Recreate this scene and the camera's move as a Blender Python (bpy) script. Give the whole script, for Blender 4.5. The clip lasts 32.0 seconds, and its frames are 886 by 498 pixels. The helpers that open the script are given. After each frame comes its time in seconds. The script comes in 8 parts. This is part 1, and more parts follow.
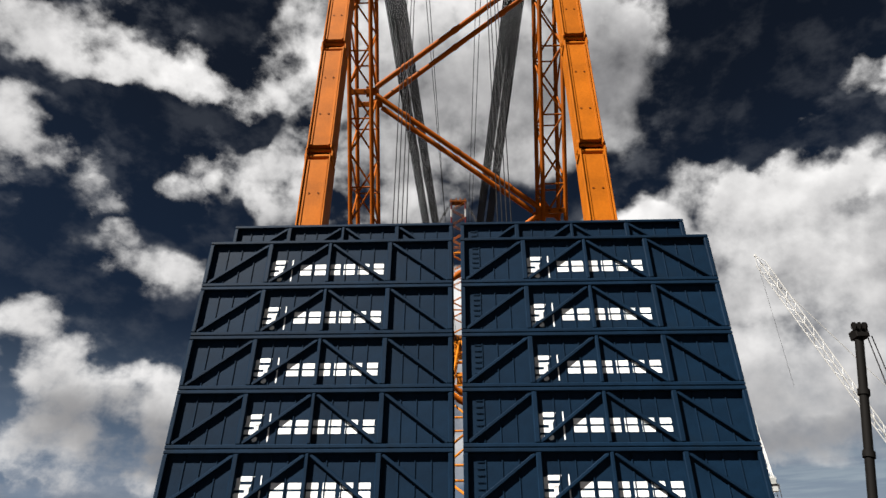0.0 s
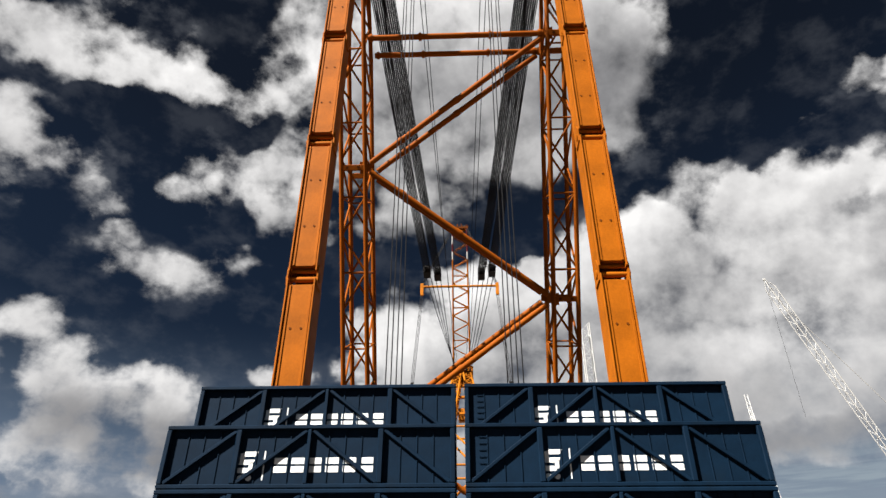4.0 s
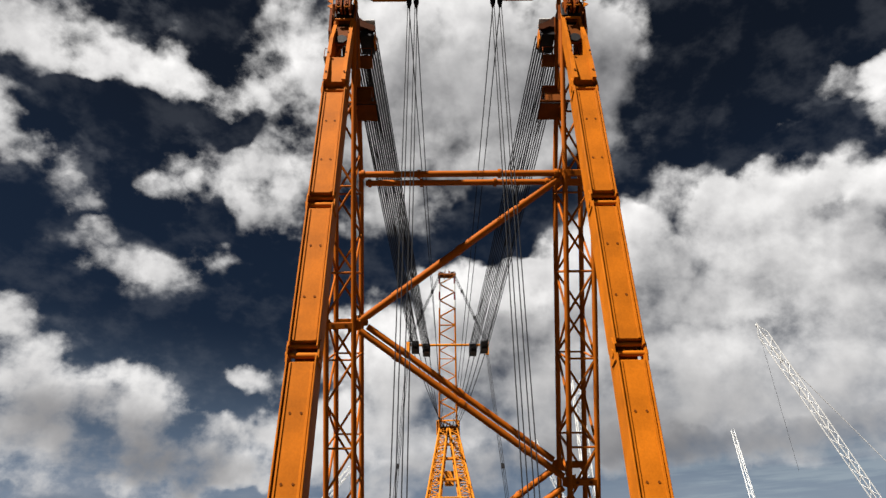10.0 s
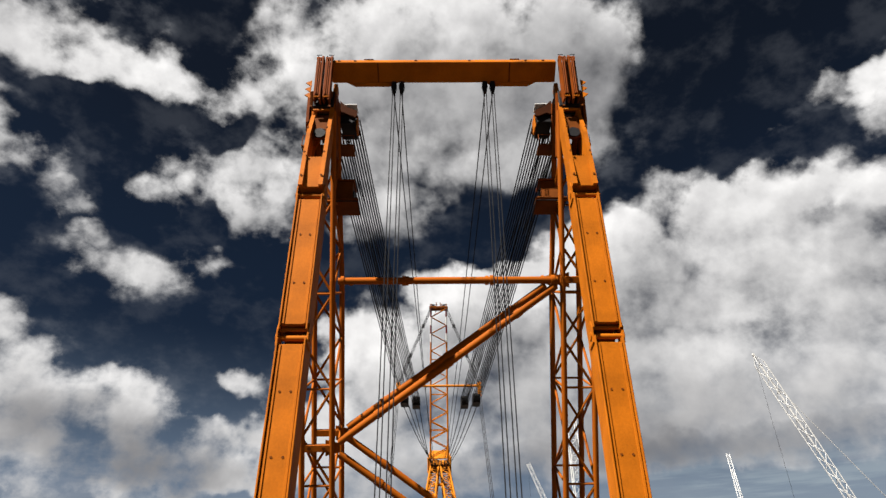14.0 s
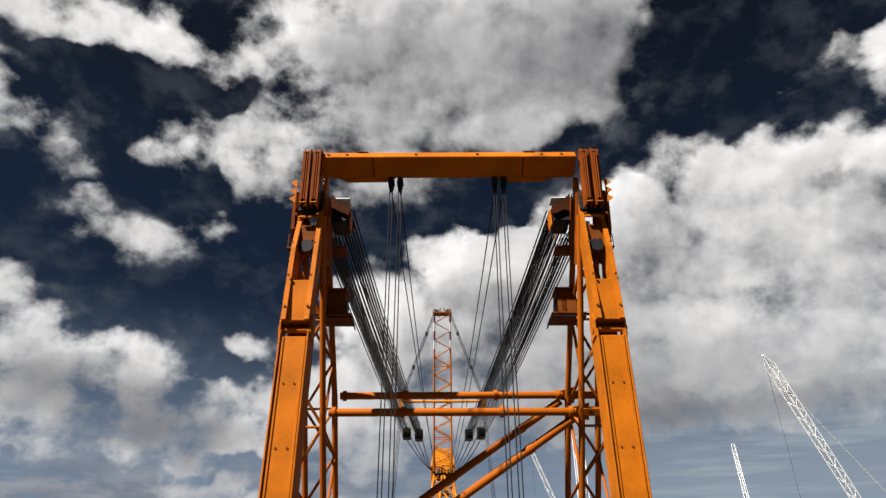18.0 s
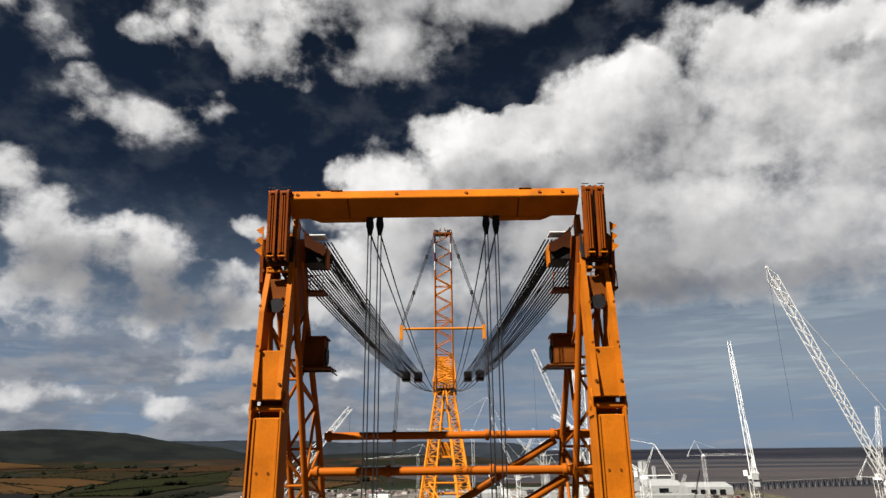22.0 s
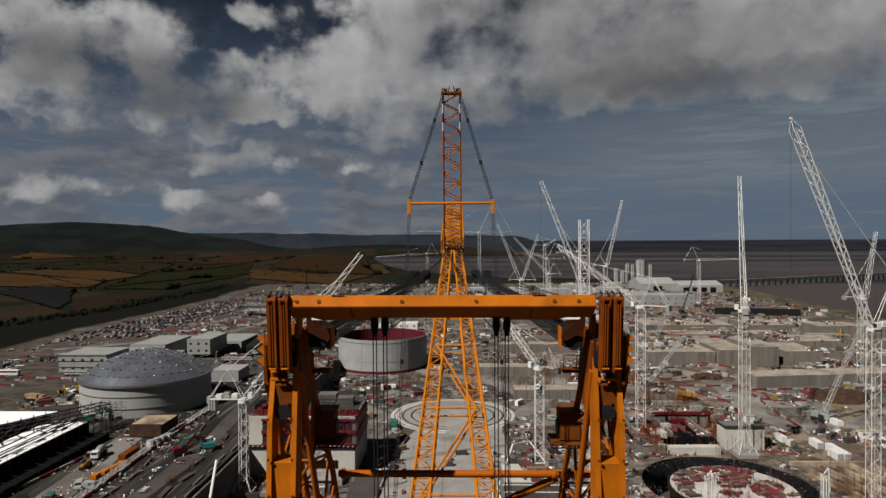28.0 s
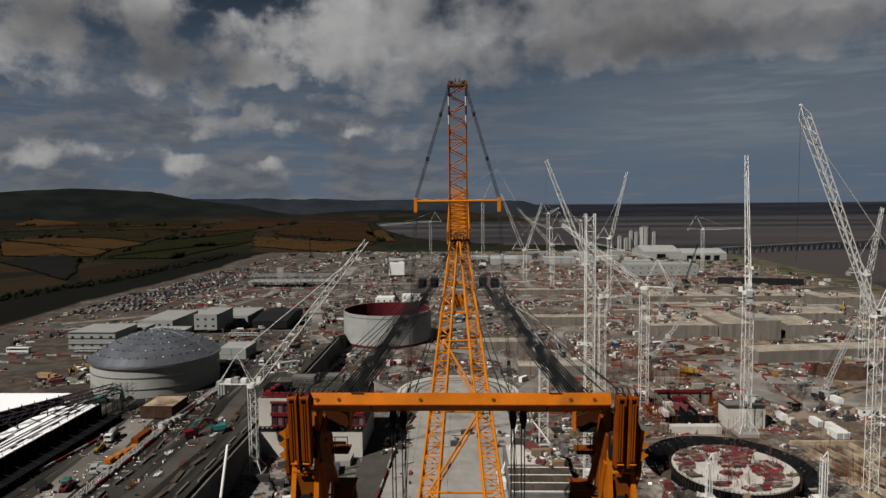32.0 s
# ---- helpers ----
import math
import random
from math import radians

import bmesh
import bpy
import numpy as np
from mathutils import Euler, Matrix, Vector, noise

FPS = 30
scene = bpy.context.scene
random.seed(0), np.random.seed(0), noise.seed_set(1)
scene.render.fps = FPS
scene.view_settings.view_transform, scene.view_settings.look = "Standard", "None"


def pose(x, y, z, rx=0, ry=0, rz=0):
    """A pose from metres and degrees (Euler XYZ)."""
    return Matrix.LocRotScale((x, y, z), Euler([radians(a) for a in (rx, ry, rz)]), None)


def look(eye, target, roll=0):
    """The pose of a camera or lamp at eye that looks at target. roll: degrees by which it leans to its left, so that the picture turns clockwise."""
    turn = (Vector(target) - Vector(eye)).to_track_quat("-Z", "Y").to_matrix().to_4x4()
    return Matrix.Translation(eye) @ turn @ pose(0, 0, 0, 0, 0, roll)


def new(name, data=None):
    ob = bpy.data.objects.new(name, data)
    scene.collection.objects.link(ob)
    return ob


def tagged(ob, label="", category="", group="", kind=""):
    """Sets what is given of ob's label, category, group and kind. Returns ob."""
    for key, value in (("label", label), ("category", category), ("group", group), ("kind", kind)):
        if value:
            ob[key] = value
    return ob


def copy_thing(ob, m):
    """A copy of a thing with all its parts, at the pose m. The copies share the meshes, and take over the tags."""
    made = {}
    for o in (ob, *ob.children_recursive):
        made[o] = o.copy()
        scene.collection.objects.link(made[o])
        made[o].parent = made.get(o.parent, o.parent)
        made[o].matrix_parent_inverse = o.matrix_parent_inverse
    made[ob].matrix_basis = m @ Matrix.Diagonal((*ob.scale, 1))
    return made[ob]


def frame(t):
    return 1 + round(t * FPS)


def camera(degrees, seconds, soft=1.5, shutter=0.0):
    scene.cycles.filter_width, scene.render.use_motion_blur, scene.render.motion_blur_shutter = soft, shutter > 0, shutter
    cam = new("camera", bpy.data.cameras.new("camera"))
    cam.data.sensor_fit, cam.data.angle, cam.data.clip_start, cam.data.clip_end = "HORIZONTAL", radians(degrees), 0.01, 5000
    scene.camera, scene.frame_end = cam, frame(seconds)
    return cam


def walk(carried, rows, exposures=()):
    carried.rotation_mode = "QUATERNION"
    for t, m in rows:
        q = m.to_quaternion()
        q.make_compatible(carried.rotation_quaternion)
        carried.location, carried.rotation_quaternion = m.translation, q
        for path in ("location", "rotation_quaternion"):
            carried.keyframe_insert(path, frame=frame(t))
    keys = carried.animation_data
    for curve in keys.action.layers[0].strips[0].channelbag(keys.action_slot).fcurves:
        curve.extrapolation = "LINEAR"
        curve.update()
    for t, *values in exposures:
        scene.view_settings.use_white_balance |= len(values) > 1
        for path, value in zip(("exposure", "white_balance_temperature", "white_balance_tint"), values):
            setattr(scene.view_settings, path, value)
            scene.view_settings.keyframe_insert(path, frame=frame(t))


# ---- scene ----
cam = camera(70.3, 32.0)
PATH = [
    (0, (0.299, -26.746, 12.962), (0.237, -25.041, 14.006), 0.2),
    (1, (0.429, -26.735, 15.132), (0.363, -25.029, 16.173), 0.1),
    (4, (0.279, -26.494, 22.378), (0.214, -24.79, 23.423), 0.1),
    (4.5, (0.116, -26.591, 23.62), (0.055, -24.886, 24.662), 0.0),
    (6.5, (-0.488, -26.756, 28.631), (-0.525, -25.052, 29.678), 0.1),
    (7, (-0.563, -26.803, 30.051), (-0.599, -25.098, 31.095), -0.0),
    (7.5, (-0.709, -26.818, 31.276), (-0.744, -25.113, 32.321), -0.0),
    (8, (-0.905, -26.859, 32.485), (-0.935, -25.155, 33.531), -0.2),
    (8.5, (-1.071, -26.943, 33.738), (-1.094, -25.238, 34.783), -0.2),
    (9, (-1.14, -26.965, 35.058), (-1.159, -25.26, 36.103), -0.1),
    (9.5, (-1.151, -27.065, 36.198), (-1.166, -25.36, 37.243), -0.2),
    (10, (-1.271, -27.111, 37.292), (-1.277, -25.406, 38.338), -0.3),
    (10.5, (-1.311, -27.172, 38.236), (-1.31, -25.468, 39.283), -0.4),
    (11, (-1.268, -27.359, 39.116), (-1.257, -25.655, 40.164), -0.4),
    (11.5, (-1.25, -27.422, 40.138), (-1.231, -25.719, 41.187), -0.5),
    (12, (-1.125, -27.429, 41.232), (-1.102, -25.728, 42.284), -0.6),
    (12.5, (-0.982, -27.46, 42.288), (-0.957, -25.761, 43.343), -0.7),
    (13, (-0.844, -27.712, 43.536), (-0.82, -26.01, 44.585), -0.6),
    (13.5, (-0.778, -27.587, 44.68), (-0.759, -25.888, 45.734), -0.7),
    (14, (-0.812, -27.748, 45.975), (-0.796, -26.049, 47.03), -0.6),
    (14.5, (-0.888, -27.963, 47.438), (-0.87, -26.262, 48.489), -0.6),
    (16.5, (-1.015, -28.323, 53.215), (-1.005, -26.619, 54.262), -0.3),
    (17, (-1.007, -28.329, 54.728), (-0.996, -26.611, 55.751), -0.6),
    (17.5, (-0.94, -28.569, 56.086), (-0.935, -26.833, 57.078), -0.4),
    (18, (-0.724, -28.385, 57.509), (-0.721, -26.63, 58.469), -0.3),
    (18.5, (-0.568, -28.392, 58.867), (-0.566, -26.619, 59.793), -0.4),
    (19, (-0.363, -28.548, 60.25), (-0.362, -26.755, 61.137), -0.5),
    (19.5, (-0.22, -28.489, 61.617), (-0.221, -26.68, 62.47), -0.5),
    (20, (0.032, -28.477, 62.983), (0.028, -26.65, 63.796), -0.7),
    (20.5, (0.206, -28.574, 64.343), (0.2, -26.727, 65.109), -0.6),
    (21, (0.333, -28.524, 65.872), (0.327, -26.656, 66.584), -0.6),
    (21.5, (0.433, -28.653, 67.125), (0.421, -26.767, 67.79), -0.5),
    (22, (0.5, -28.709, 68.53), (0.485, -26.805, 69.143), -0.6),
    (22.5, (0.495, -28.728, 69.916), (0.479, -26.808, 70.475), -0.6),
    (23, (0.495, -28.703, 71.458), (0.475, -26.767, 71.959), -0.5),
    (23.5, (0.332, -28.709, 72.895), (0.309, -26.759, 73.339), -0.4),
    (24, (0.219, -28.806, 74.325), (0.192, -26.843, 74.704), -0.3),
    (24.5, (0.263, -28.772, 75.721), (0.233, -26.798, 76.04), -0.2),
    (25, (0.33, -28.742, 77.223), (0.297, -26.759, 77.481), -0.2),
    (25.5, (0.376, -28.631, 78.506), (0.341, -26.641, 78.709), -0.3),
    (27.5, (0.519, -28.967, 84.508), (0.475, -26.968, 84.522), -0.3),
    (28, (0.633, -29.117, 85.879), (0.586, -27.118, 85.855), -0.3),
    (28.5, (0.507, -29.252, 87.044), (0.458, -27.254, 86.984), -0.3),
    (29, (0.43, -29.351, 88.175), (0.378, -27.354, 88.083), -0.3),
    (29.5, (0.296, -29.396, 89.131), (0.243, -27.4, 89.015), -0.3),
    (30, (0.332, -29.411, 90.056), (0.278, -27.416, 89.92), -0.4),
    (30.5, (0.270, -29.520, 90.930), (0.214, -27.526, 90.786), -0.4),
    (31, (0.200, -29.520, 91.740), (0.142, -27.526, 91.596), -0.5),
    (31.5, (0.050, -29.400, 92.530), (-0.008, -27.405, 92.390), -0.5),
    (32, (-0.119, -29.119, 93.271), (-0.176, -27.125, 93.133), -0.5),
]
walk(cam, [(t, look(eye, target, roll)) for t, eye, target, roll in PATH], exposures=[(0, 1.9), (22, 1.88), (24, 1.7), (25.5, 1.45), (27.5, 0.88), (32, 0.76)])

# ---- world: sky with broken cloud ----
SUN = Vector((-0.5, -0.47, 0.73)).normalized()
world = bpy.data.worlds.new("sky")
scene.world = world
world.use_nodes = True
NT = world.node_tree
NT.nodes.clear()


def wmath(op, a, b=None, c=None, clamp=False):
    n = NT.nodes.new("ShaderNodeMath")
    n.operation, n.use_clamp = op, clamp
    for i, v in enumerate((a, b, c)):
        if v is None:
            continue
        if isinstance(v, (int, float)):
            n.inputs[i].default_value = v
        else:
            NT.links.new(v, n.inputs[i])
    return n.outputs[0]


def wvec(op, a, b):
    n = NT.nodes.new("ShaderNodeVectorMath")
    n.operation = op
    for i, v in enumerate((a, b)):
        if isinstance(v, tuple):
            n.inputs[i].default_value = v
        else:
            NT.links.new(v, n.inputs[i])
    return n.outputs["Value"] if op == "DOT_PRODUCT" else n.outputs[0]


def wnoise(vector, scale, detail, rough=0.55):
    n = NT.nodes.new("ShaderNodeTexNoise")
    n.inputs["Scale"].default_value, n.inputs["Detail"].default_value, n.inputs["Roughness"].default_value = scale, detail, rough
    NT.links.new(vector, n.inputs["Vector"])
    return n.outputs["Fac"], n.outputs["Color"]


def wmix(fac, a, b):
    n = NT.nodes.new("ShaderNodeMix")
    n.data_type = "RGBA"
    for i, v in ((0, fac), (6, a), (7, b)):
        if isinstance(v, (int, float)):
            n.inputs[i].default_value = v
        elif isinstance(v, tuple):
            n.inputs[i].default_value = (*v, 1)
        else:
            NT.links.new(v, n.inputs[i])
    return n.outputs[2]


def wrange(v, a, b, smooth=True):
    n = NT.nodes.new("ShaderNodeMapRange")
    n.interpolation_type = "SMOOTHSTEP" if smooth else "LINEAR"
    n.inputs["From Min"].default_value, n.inputs["From Max"].default_value = a, b
    NT.links.new(v, n.inputs["Value"])
    return n.outputs[0]


tc = NT.nodes.new("ShaderNodeTexCoord")
direction = tc.outputs["Generated"]
sep = NT.nodes.new("ShaderNodeSeparateXYZ")
NT.links.new(direction, sep.inputs[0])
azimuth = wmath("MULTIPLY", wmath("ARCTAN2", sep.outputs[0], sep.outputs[1]), 57.2958)
elevation = wmath("MULTIPLY", wmath("ARCSINE", sep.outputs[2]), 57.2958)
comb = NT.nodes.new("ShaderNodeCombineXYZ")
NT.links.new(azimuth, comb.inputs[0])
NT.links.new(elevation, comb.inputs[1])
_, swirl = wnoise(direction, 6.0, 4.0, 0.5)
_, swirl2 = wnoise(direction, 22.0, 4.0, 0.5)
warped = wvec("ADD", comb.outputs[0], wvec("MULTIPLY", wvec("SUBTRACT", swirl, (0.5, 0.5, 0.5)), (5.0, 3.6, 0)))
warped = wvec("ADD", warped, wvec("MULTIPLY", wvec("SUBTRACT", swirl2, (0.5, 0.5, 0.5)), (4.2, 3.2, 0)))


def puffs(banks, at=None):
    at = at or warped
    total = None
    for bank in banks:
        for az, el, ra, re, weight in bank:
            d = wvec("MULTIPLY", wvec("SUBTRACT", at, (az, el, 0)), (1 / (1.12 * ra), 1 / (1.12 * re), 0))
            m = wmath("SUBTRACT", 1.0, wvec("DOT_PRODUCT", d, d), clamp=True)
            total = wmath("MULTIPLY", m, weight) if total is None else wmath("MULTIPLY_ADD", m, weight, total)
    return total


# azimuth, elevation, half-widths in degrees and thickness of each puff of cloud
WEST_HIGH = [(-46.2, 41.1, 5.9, 2.4, 1), (-39.6, 42.6, 7.1, 2.6, 1), (-32.1, 42.7, 6.0, 2.4, .95), (-25.8, 42.6, 4.8, 2.0, .8), (-38.5, 46.3, 6.7, 1.8, .5), (-43.6, 34.8, 4.6, 2.9, 1), (-39.4, 33.9, 4.4, 2.7, 1), (-36.6, 31.5, 2.6, 1.6, .75), (-42.8, 30.3, 2.2, 1.5, .65), (-26.7, 36.0, 4.6, 2.3, .62), (-30.5, 32.9, 3.5, 1.5, .42), (-22.1, 35.2, 3.4, 1.8, .45), (-20.0, 35.2, 3.7, 3.8, .66), (-28.6, 26.3, 6.1, 1.9, .34), (-33.8, 29.0, 1.9, 1.1, .4), (-22.4, 28.5, 4.2, 1.5, .4), (-30.7, 27.3, 6.2, 1.7, .36)]
WEST_LOW = [(-37.1, 19.5, 3.8, 3.5, 1), (-33.5, 16.7, 4.4, 3.6, 1), (-28.3, 15.5, 3.8, 3.8, .95), (-27.1, 18.5, 2.6, 1.8, .7), (-24.4, 15.0, 4.0, 3.7, .95), (-20.2, 13.1, 3.9, 3.1, .9), (-30.2, 11.6, 7.0, 2.6, .75), (-18.4, 19.1, 2.2, 1.3, .5), (-34.5, 12.0, 4.3, 2.5, .85), (-22.4, 10.3, 6.6, 1.7, .6), (-16.8, 18.9, 3.7, 1.5, .8), (-12.7, 16.4, 4.3, 2.4, .9), (-16.6, 13.6, 7.3, 2.4, .75), (-8.5, 13.5, 5.7, 3.0, 1), (-34.5, 10.5, 2.7, 1.1, .6), (-29.8, 9.5, 5.6, 1.3, .55), (-19.4, 10.8, 5.7, 1.3, .55)]
MIDDLE = [(-15.6, 46.0, 10.0, 5.0, 1), (-1.6, 47.1, 15.7, 6.5, 1), (11.7, 45.6, 9.5, 4.6, 1), (-5.4, 39.8, 11.0, 4.9, 1), (-14.3, 38.5, 7.4, 3.9, .95), (-21.1, 36.2, 4.2, 2.8, .75), (-17.0, 33.4, 4.3, 2.2, .65), (-5.7, 34.2, 6.7, 3.0, .8), (7.7, 40.4, 7.8, 3.7, .9), (19.3, 44.8, 5.8, 5.6, .5), (-1.0, 50.3, 21.1, 6.4, 1), (19.1, 47.8, 7.9, 5.3, .9), (9.8, 43.0, 11.9, 5.3, .8), (18.9, 39.7, 3.5, 3.1, .55), (42.5, 37.8, 3.8, 1.7, .75), (44.2, 34.9, 2.9, 2.3, .8), (46.1, 37.5, 2.9, 1.5, .7), (36.2, 37.0, 2.3, 1.0, .5)]
EAST = [(22.6, 31.9, 7.7, 4.4, 1), (32.3, 30.3, 7.0, 4.3, 1), (39.0, 28.7, 4.4, 4.6, 1), (16.2, 29.2, 7.6, 4.9, 1), (27.0, 23.1, 12.6, 6.9, 1), (35.2, 20.9, 7.6, 7.2, 1), (10.7, 23.7, 10.8, 6.1, 1), (0.7, 24.1, 10.7, 5.1, 1), (-7.0, 20.9, 4.9, 5.6, 1), (1.0, 28.5, 5.5, 2.1, 1), (8.2, 28.0, 4.0, 2.0, .8), (6.0, 16.8, 12.6, 6.1, 1), (21.2, 16.8, 13.1, 5.2, 1), (31.7, 14.5, 8.5, 3.9, 1), (-5.1, 12.8, 5.7, 3.2, .85), (16.9, 13.3, 10.5, 2.2, .8)]
HORIZON = [(-33.1, 4.3, 3.5, 1.7, .6), (-30.1, 3.6, 2.0, 1.2, .55), (-24.4, 3.9, 4.4, 1.4, .55), (-15.1, 3.4, 3.9, 1.1, .5), (-35.4, 3.5, 2.5, 1.3, .6), (-31.0, 8.7, 10.1, 1.0, .4), (-18.0, 11.5, 8.9, 1.4, .42), (-22.6, 7.4, 13.4, 1.1, .4), (-8.7, 6.5, 8.1, 1.3, .4), (-7.7, 9.5, 5.6, 1.6, .8)]
SHADED = [(22.4, 15.8, 14.7, 3.7, 0.47), (13.3, 13.7, 10.9, 2.5, 0.36), (3.0, 12.3, 8.3, 1.8, 0.7), (27.0, 12.9, 13.0, 1.7, 0.75), (16.0, 13.2, 10.0, 1.6, 0.5), (-22.6, 11.5, 8.6, 2.1, 0.7), (-31.4, 14.9, 5.1, 2.6, 0.5), (15.3, 46.5, 9.0, 6.0, 0.75), (2.0, 46.8, 10.1, 5.7, 0.25), (21.6, 44.9, 5.5, 6.2, 0.4), (-29.2, 13.6, 7.3, 3.2, 0.6), (-22.7, 12.4, 6.7, 3.2, 0.6), (-38.5, 36.9, 4.6, 1.6, 0.35), (-38.9, 31.2, 4.1, 1.3, 0.4), (-19.0, 45.0, 3.9, 5.5, -0.3), (-8.1, 21.9, 4.8, 4.3, -0.4), (-24.8, 2.5, 13.0, 0.8, 0.5), (32.0, 17.5, 12.0, 8.0, -0.42), (34.0, 25.0, 10.0, 5.0, -0.25)]
fine, _ = wnoise(direction, 10.0, 9.0, 0.54)
toward_sun, _ = wnoise(wvec("ADD", direction, (-0.010, -0.005, 0.014)), 10.0, 6.0, 0.5)
billow, _ = wnoise(direction, 3.6, 4.0, 0.5)
billow_sun, _ = wnoise(wvec("ADD", direction, (-0.03, 0.0, 0.05)), 3.6, 4.0, 0.5)
coarse, _ = wnoise(direction, 3.2, 3.0, 0.5)
# clouds go on all round and overhead, out of the view
ahead = wmath("MULTIPLY", wrange(sep.outputs[1], 0.25, 0.6), wrange(sep.outputs[2], 0.97, 0.9))
around = wmath("MULTIPLY", wrange(coarse, 0.6, 0.8), wmath("SUBTRACT", 1.0, ahead))
ALL = [WEST_HIGH, WEST_LOW, MIDDLE, EAST, HORIZON]
body = wmath("MINIMUM", wmath("ADD", puffs(ALL), around), 1.05)
streamer, _ = wnoise(wvec("MULTIPLY", direction, (1.0, 1.0, 1.5)), 13.0, 8.0, 0.58)
west_sky = wrange(azimuth, -4.0, -18.0)
# ragged, wispy edges in the west, tight heads of cumulus in the east
ragged = wmath("MULTIPLY", wmath("SUBTRACT", fine, 0.5), wmath("MULTIPLY_ADD", west_sky, 2.2, 2.4))
ragged = wmath("ADD", ragged, wmath("MULTIPLY", wmath("SUBTRACT", streamer, 0.5), wmath("MULTIPLY_ADD", west_sky, 1.6, 0.9)))
thick = wmath("ADD", body, wmath("MULTIPLY", ragged, wrange(body, -0.12, 0.4)))
# cloud lying above, towards the sun, shades what is below it
above = puffs(ALL, wvec("ADD", warped, (-1.6, 3.6, 0)))
soft_edge = wmath("MAXIMUM", wmath("MULTIPLY", wrange(above, 0.2, 1.1), 0.8), wmath("MULTIPLY", west_sky, 0.95))
cover = wmix(soft_edge, wrange(thick, 0.2, 0.9), wrange(thick, 0.12, 1.5))
relief = wmath("ADD", wmath("MULTIPLY", wmath("SUBTRACT", toward_sun, fine), 2.0), wmath("MULTIPLY", wmath("SUBTRACT", billow_sun, billow), 1.8))
relief = wmath("MULTIPLY", relief, wmath("MULTIPLY_ADD", wrange(elevation, 30.0, 18.0), -0.45, 1.0))
shaded = wmath("MULTIPLY", wrange(wmath("ADD", above, wmath("MULTIPLY", wmath("SUBTRACT", billow, 0.5), 1.0)), 0.1, 2.3), 0.6)
shaded = wmath("ADD", shaded, wmath("MULTIPLY", wrange(thick, 0.6, 1.6), 0.2))
shaded = wmath("ADD", shaded, wmath("ADD", wmath("MULTIPLY", puffs([SHADED]), 0.95), relief))
dim = wmath("POWER", 0.42, wmath("MAXIMUM", wmath("ADD", shaded, 0.2), 0.0))
cloud_colour = wmix(dim, (0.05, 0.0505, 0.058), (0.56, 0.552, 0.545))
sky = NT.nodes.new("ShaderNodeTexSky")
sky.sky_type, sky.sun_disc = "NISHITA", False
sky.sun_elevation, sky.sun_rotation = math.asin(SUN.z), math.atan2(SUN.x, SUN.y)
sky.air_density, sky.dust_density, sky.ozone_density, sky.altitude = 0.55, 0.4, 3.0, 100
blue = wvec("MULTIPLY", sky.outputs[0], (0.0080, 0.0083, 0.0083))
# the blue deepens overhead
blue = wvec("MULTIPLY", blue, wmix(wrange(elevation, 28.0, 46.0), (1.0, 1.06, 1.08), (0.98, 0.85, 0.76)))
# haze near the horizon
low = wrange(elevation, 24.0, 1.0)
blue = wmix(wmath("MULTIPLY", low, 0.85), blue, (0.125, 0.171, 0.238))
flatten = wvec("MULTIPLY", direction, (2.2, 2.2, 26.0))
streak, _ = wnoise(flatten, 2.4, 6.0, 0.6)
stratus = wmath("MULTIPLY", wmath("MULTIPLY", wrange(streak, 0.42, 0.62), wrange(elevation, 15.0, 6.0)), 0.55)
blue = wmix(stratus, blue, (0.142, 0.164, 0.2))
lifted, _ = wnoise(wvec("ADD", flatten, (3.1, 1.7, 0.4)), 3.1, 6.0, 0.6)
blue = wmix(wmath("MULTIPLY", wmath("MULTIPLY", wrange(lifted, 0.52, 0.68), wrange(elevation, 12.0, 4.0)), 0.5), blue, (0.19, 0.198, 0.215))
# a grey bank lies low over the land, with lit heads in it
bank, _ = wnoise(wvec("MULTIPLY", direction, (3.0, 3.0, 8.0)), 3.4, 8.0, 0.56)
bank_sun, _ = wnoise(wvec("MULTIPLY", wvec("ADD", direction, (-0.012, 0.0, 0.012)), (3.0, 3.0, 8.0)), 3.4, 6.0, 0.56)
low_bank = wmath("MULTIPLY", wmath("MULTIPLY", wrange(azimuth, 12.0, -8.0), wrange(elevation, 11.0, 6.5)), wrange(bank, 0.36, 0.56))
bank_lit = wrange(wmath("SUBTRACT", bank, bank_sun), -0.1, 0.14)
blue = wmix(wmath("MULTIPLY", low_bank, 0.85), blue, wmix(bank_lit, (0.108, 0.118, 0.14), (0.18, 0.187, 0.203)))
# pale clear air under the great eastern cloud
gap = wmath("MULTIPLY", wmath("MULTIPLY", wrange(azimuth, 2.0, 22.0), wrange(elevation, 2.5, 6.5)), wrange(elevation, 14.0, 9.5))
blue = wmix(wmath("MULTIPLY", gap, wmath("MULTIPLY_ADD", wrange(streak, 0.58, 0.4), 0.55, 0.3)), blue, (0.186, 0.221, 0.25))
veil = wmath("MULTIPLY", wmath("MULTIPLY", wrange(streamer, 0.45, 0.68), wrange(body, -0.2, 0.25)), 0.17)
blue = wmix(veil, blue, (0.2, 0.21, 0.23))
final = wmix(cover, blue, cloud_colour)
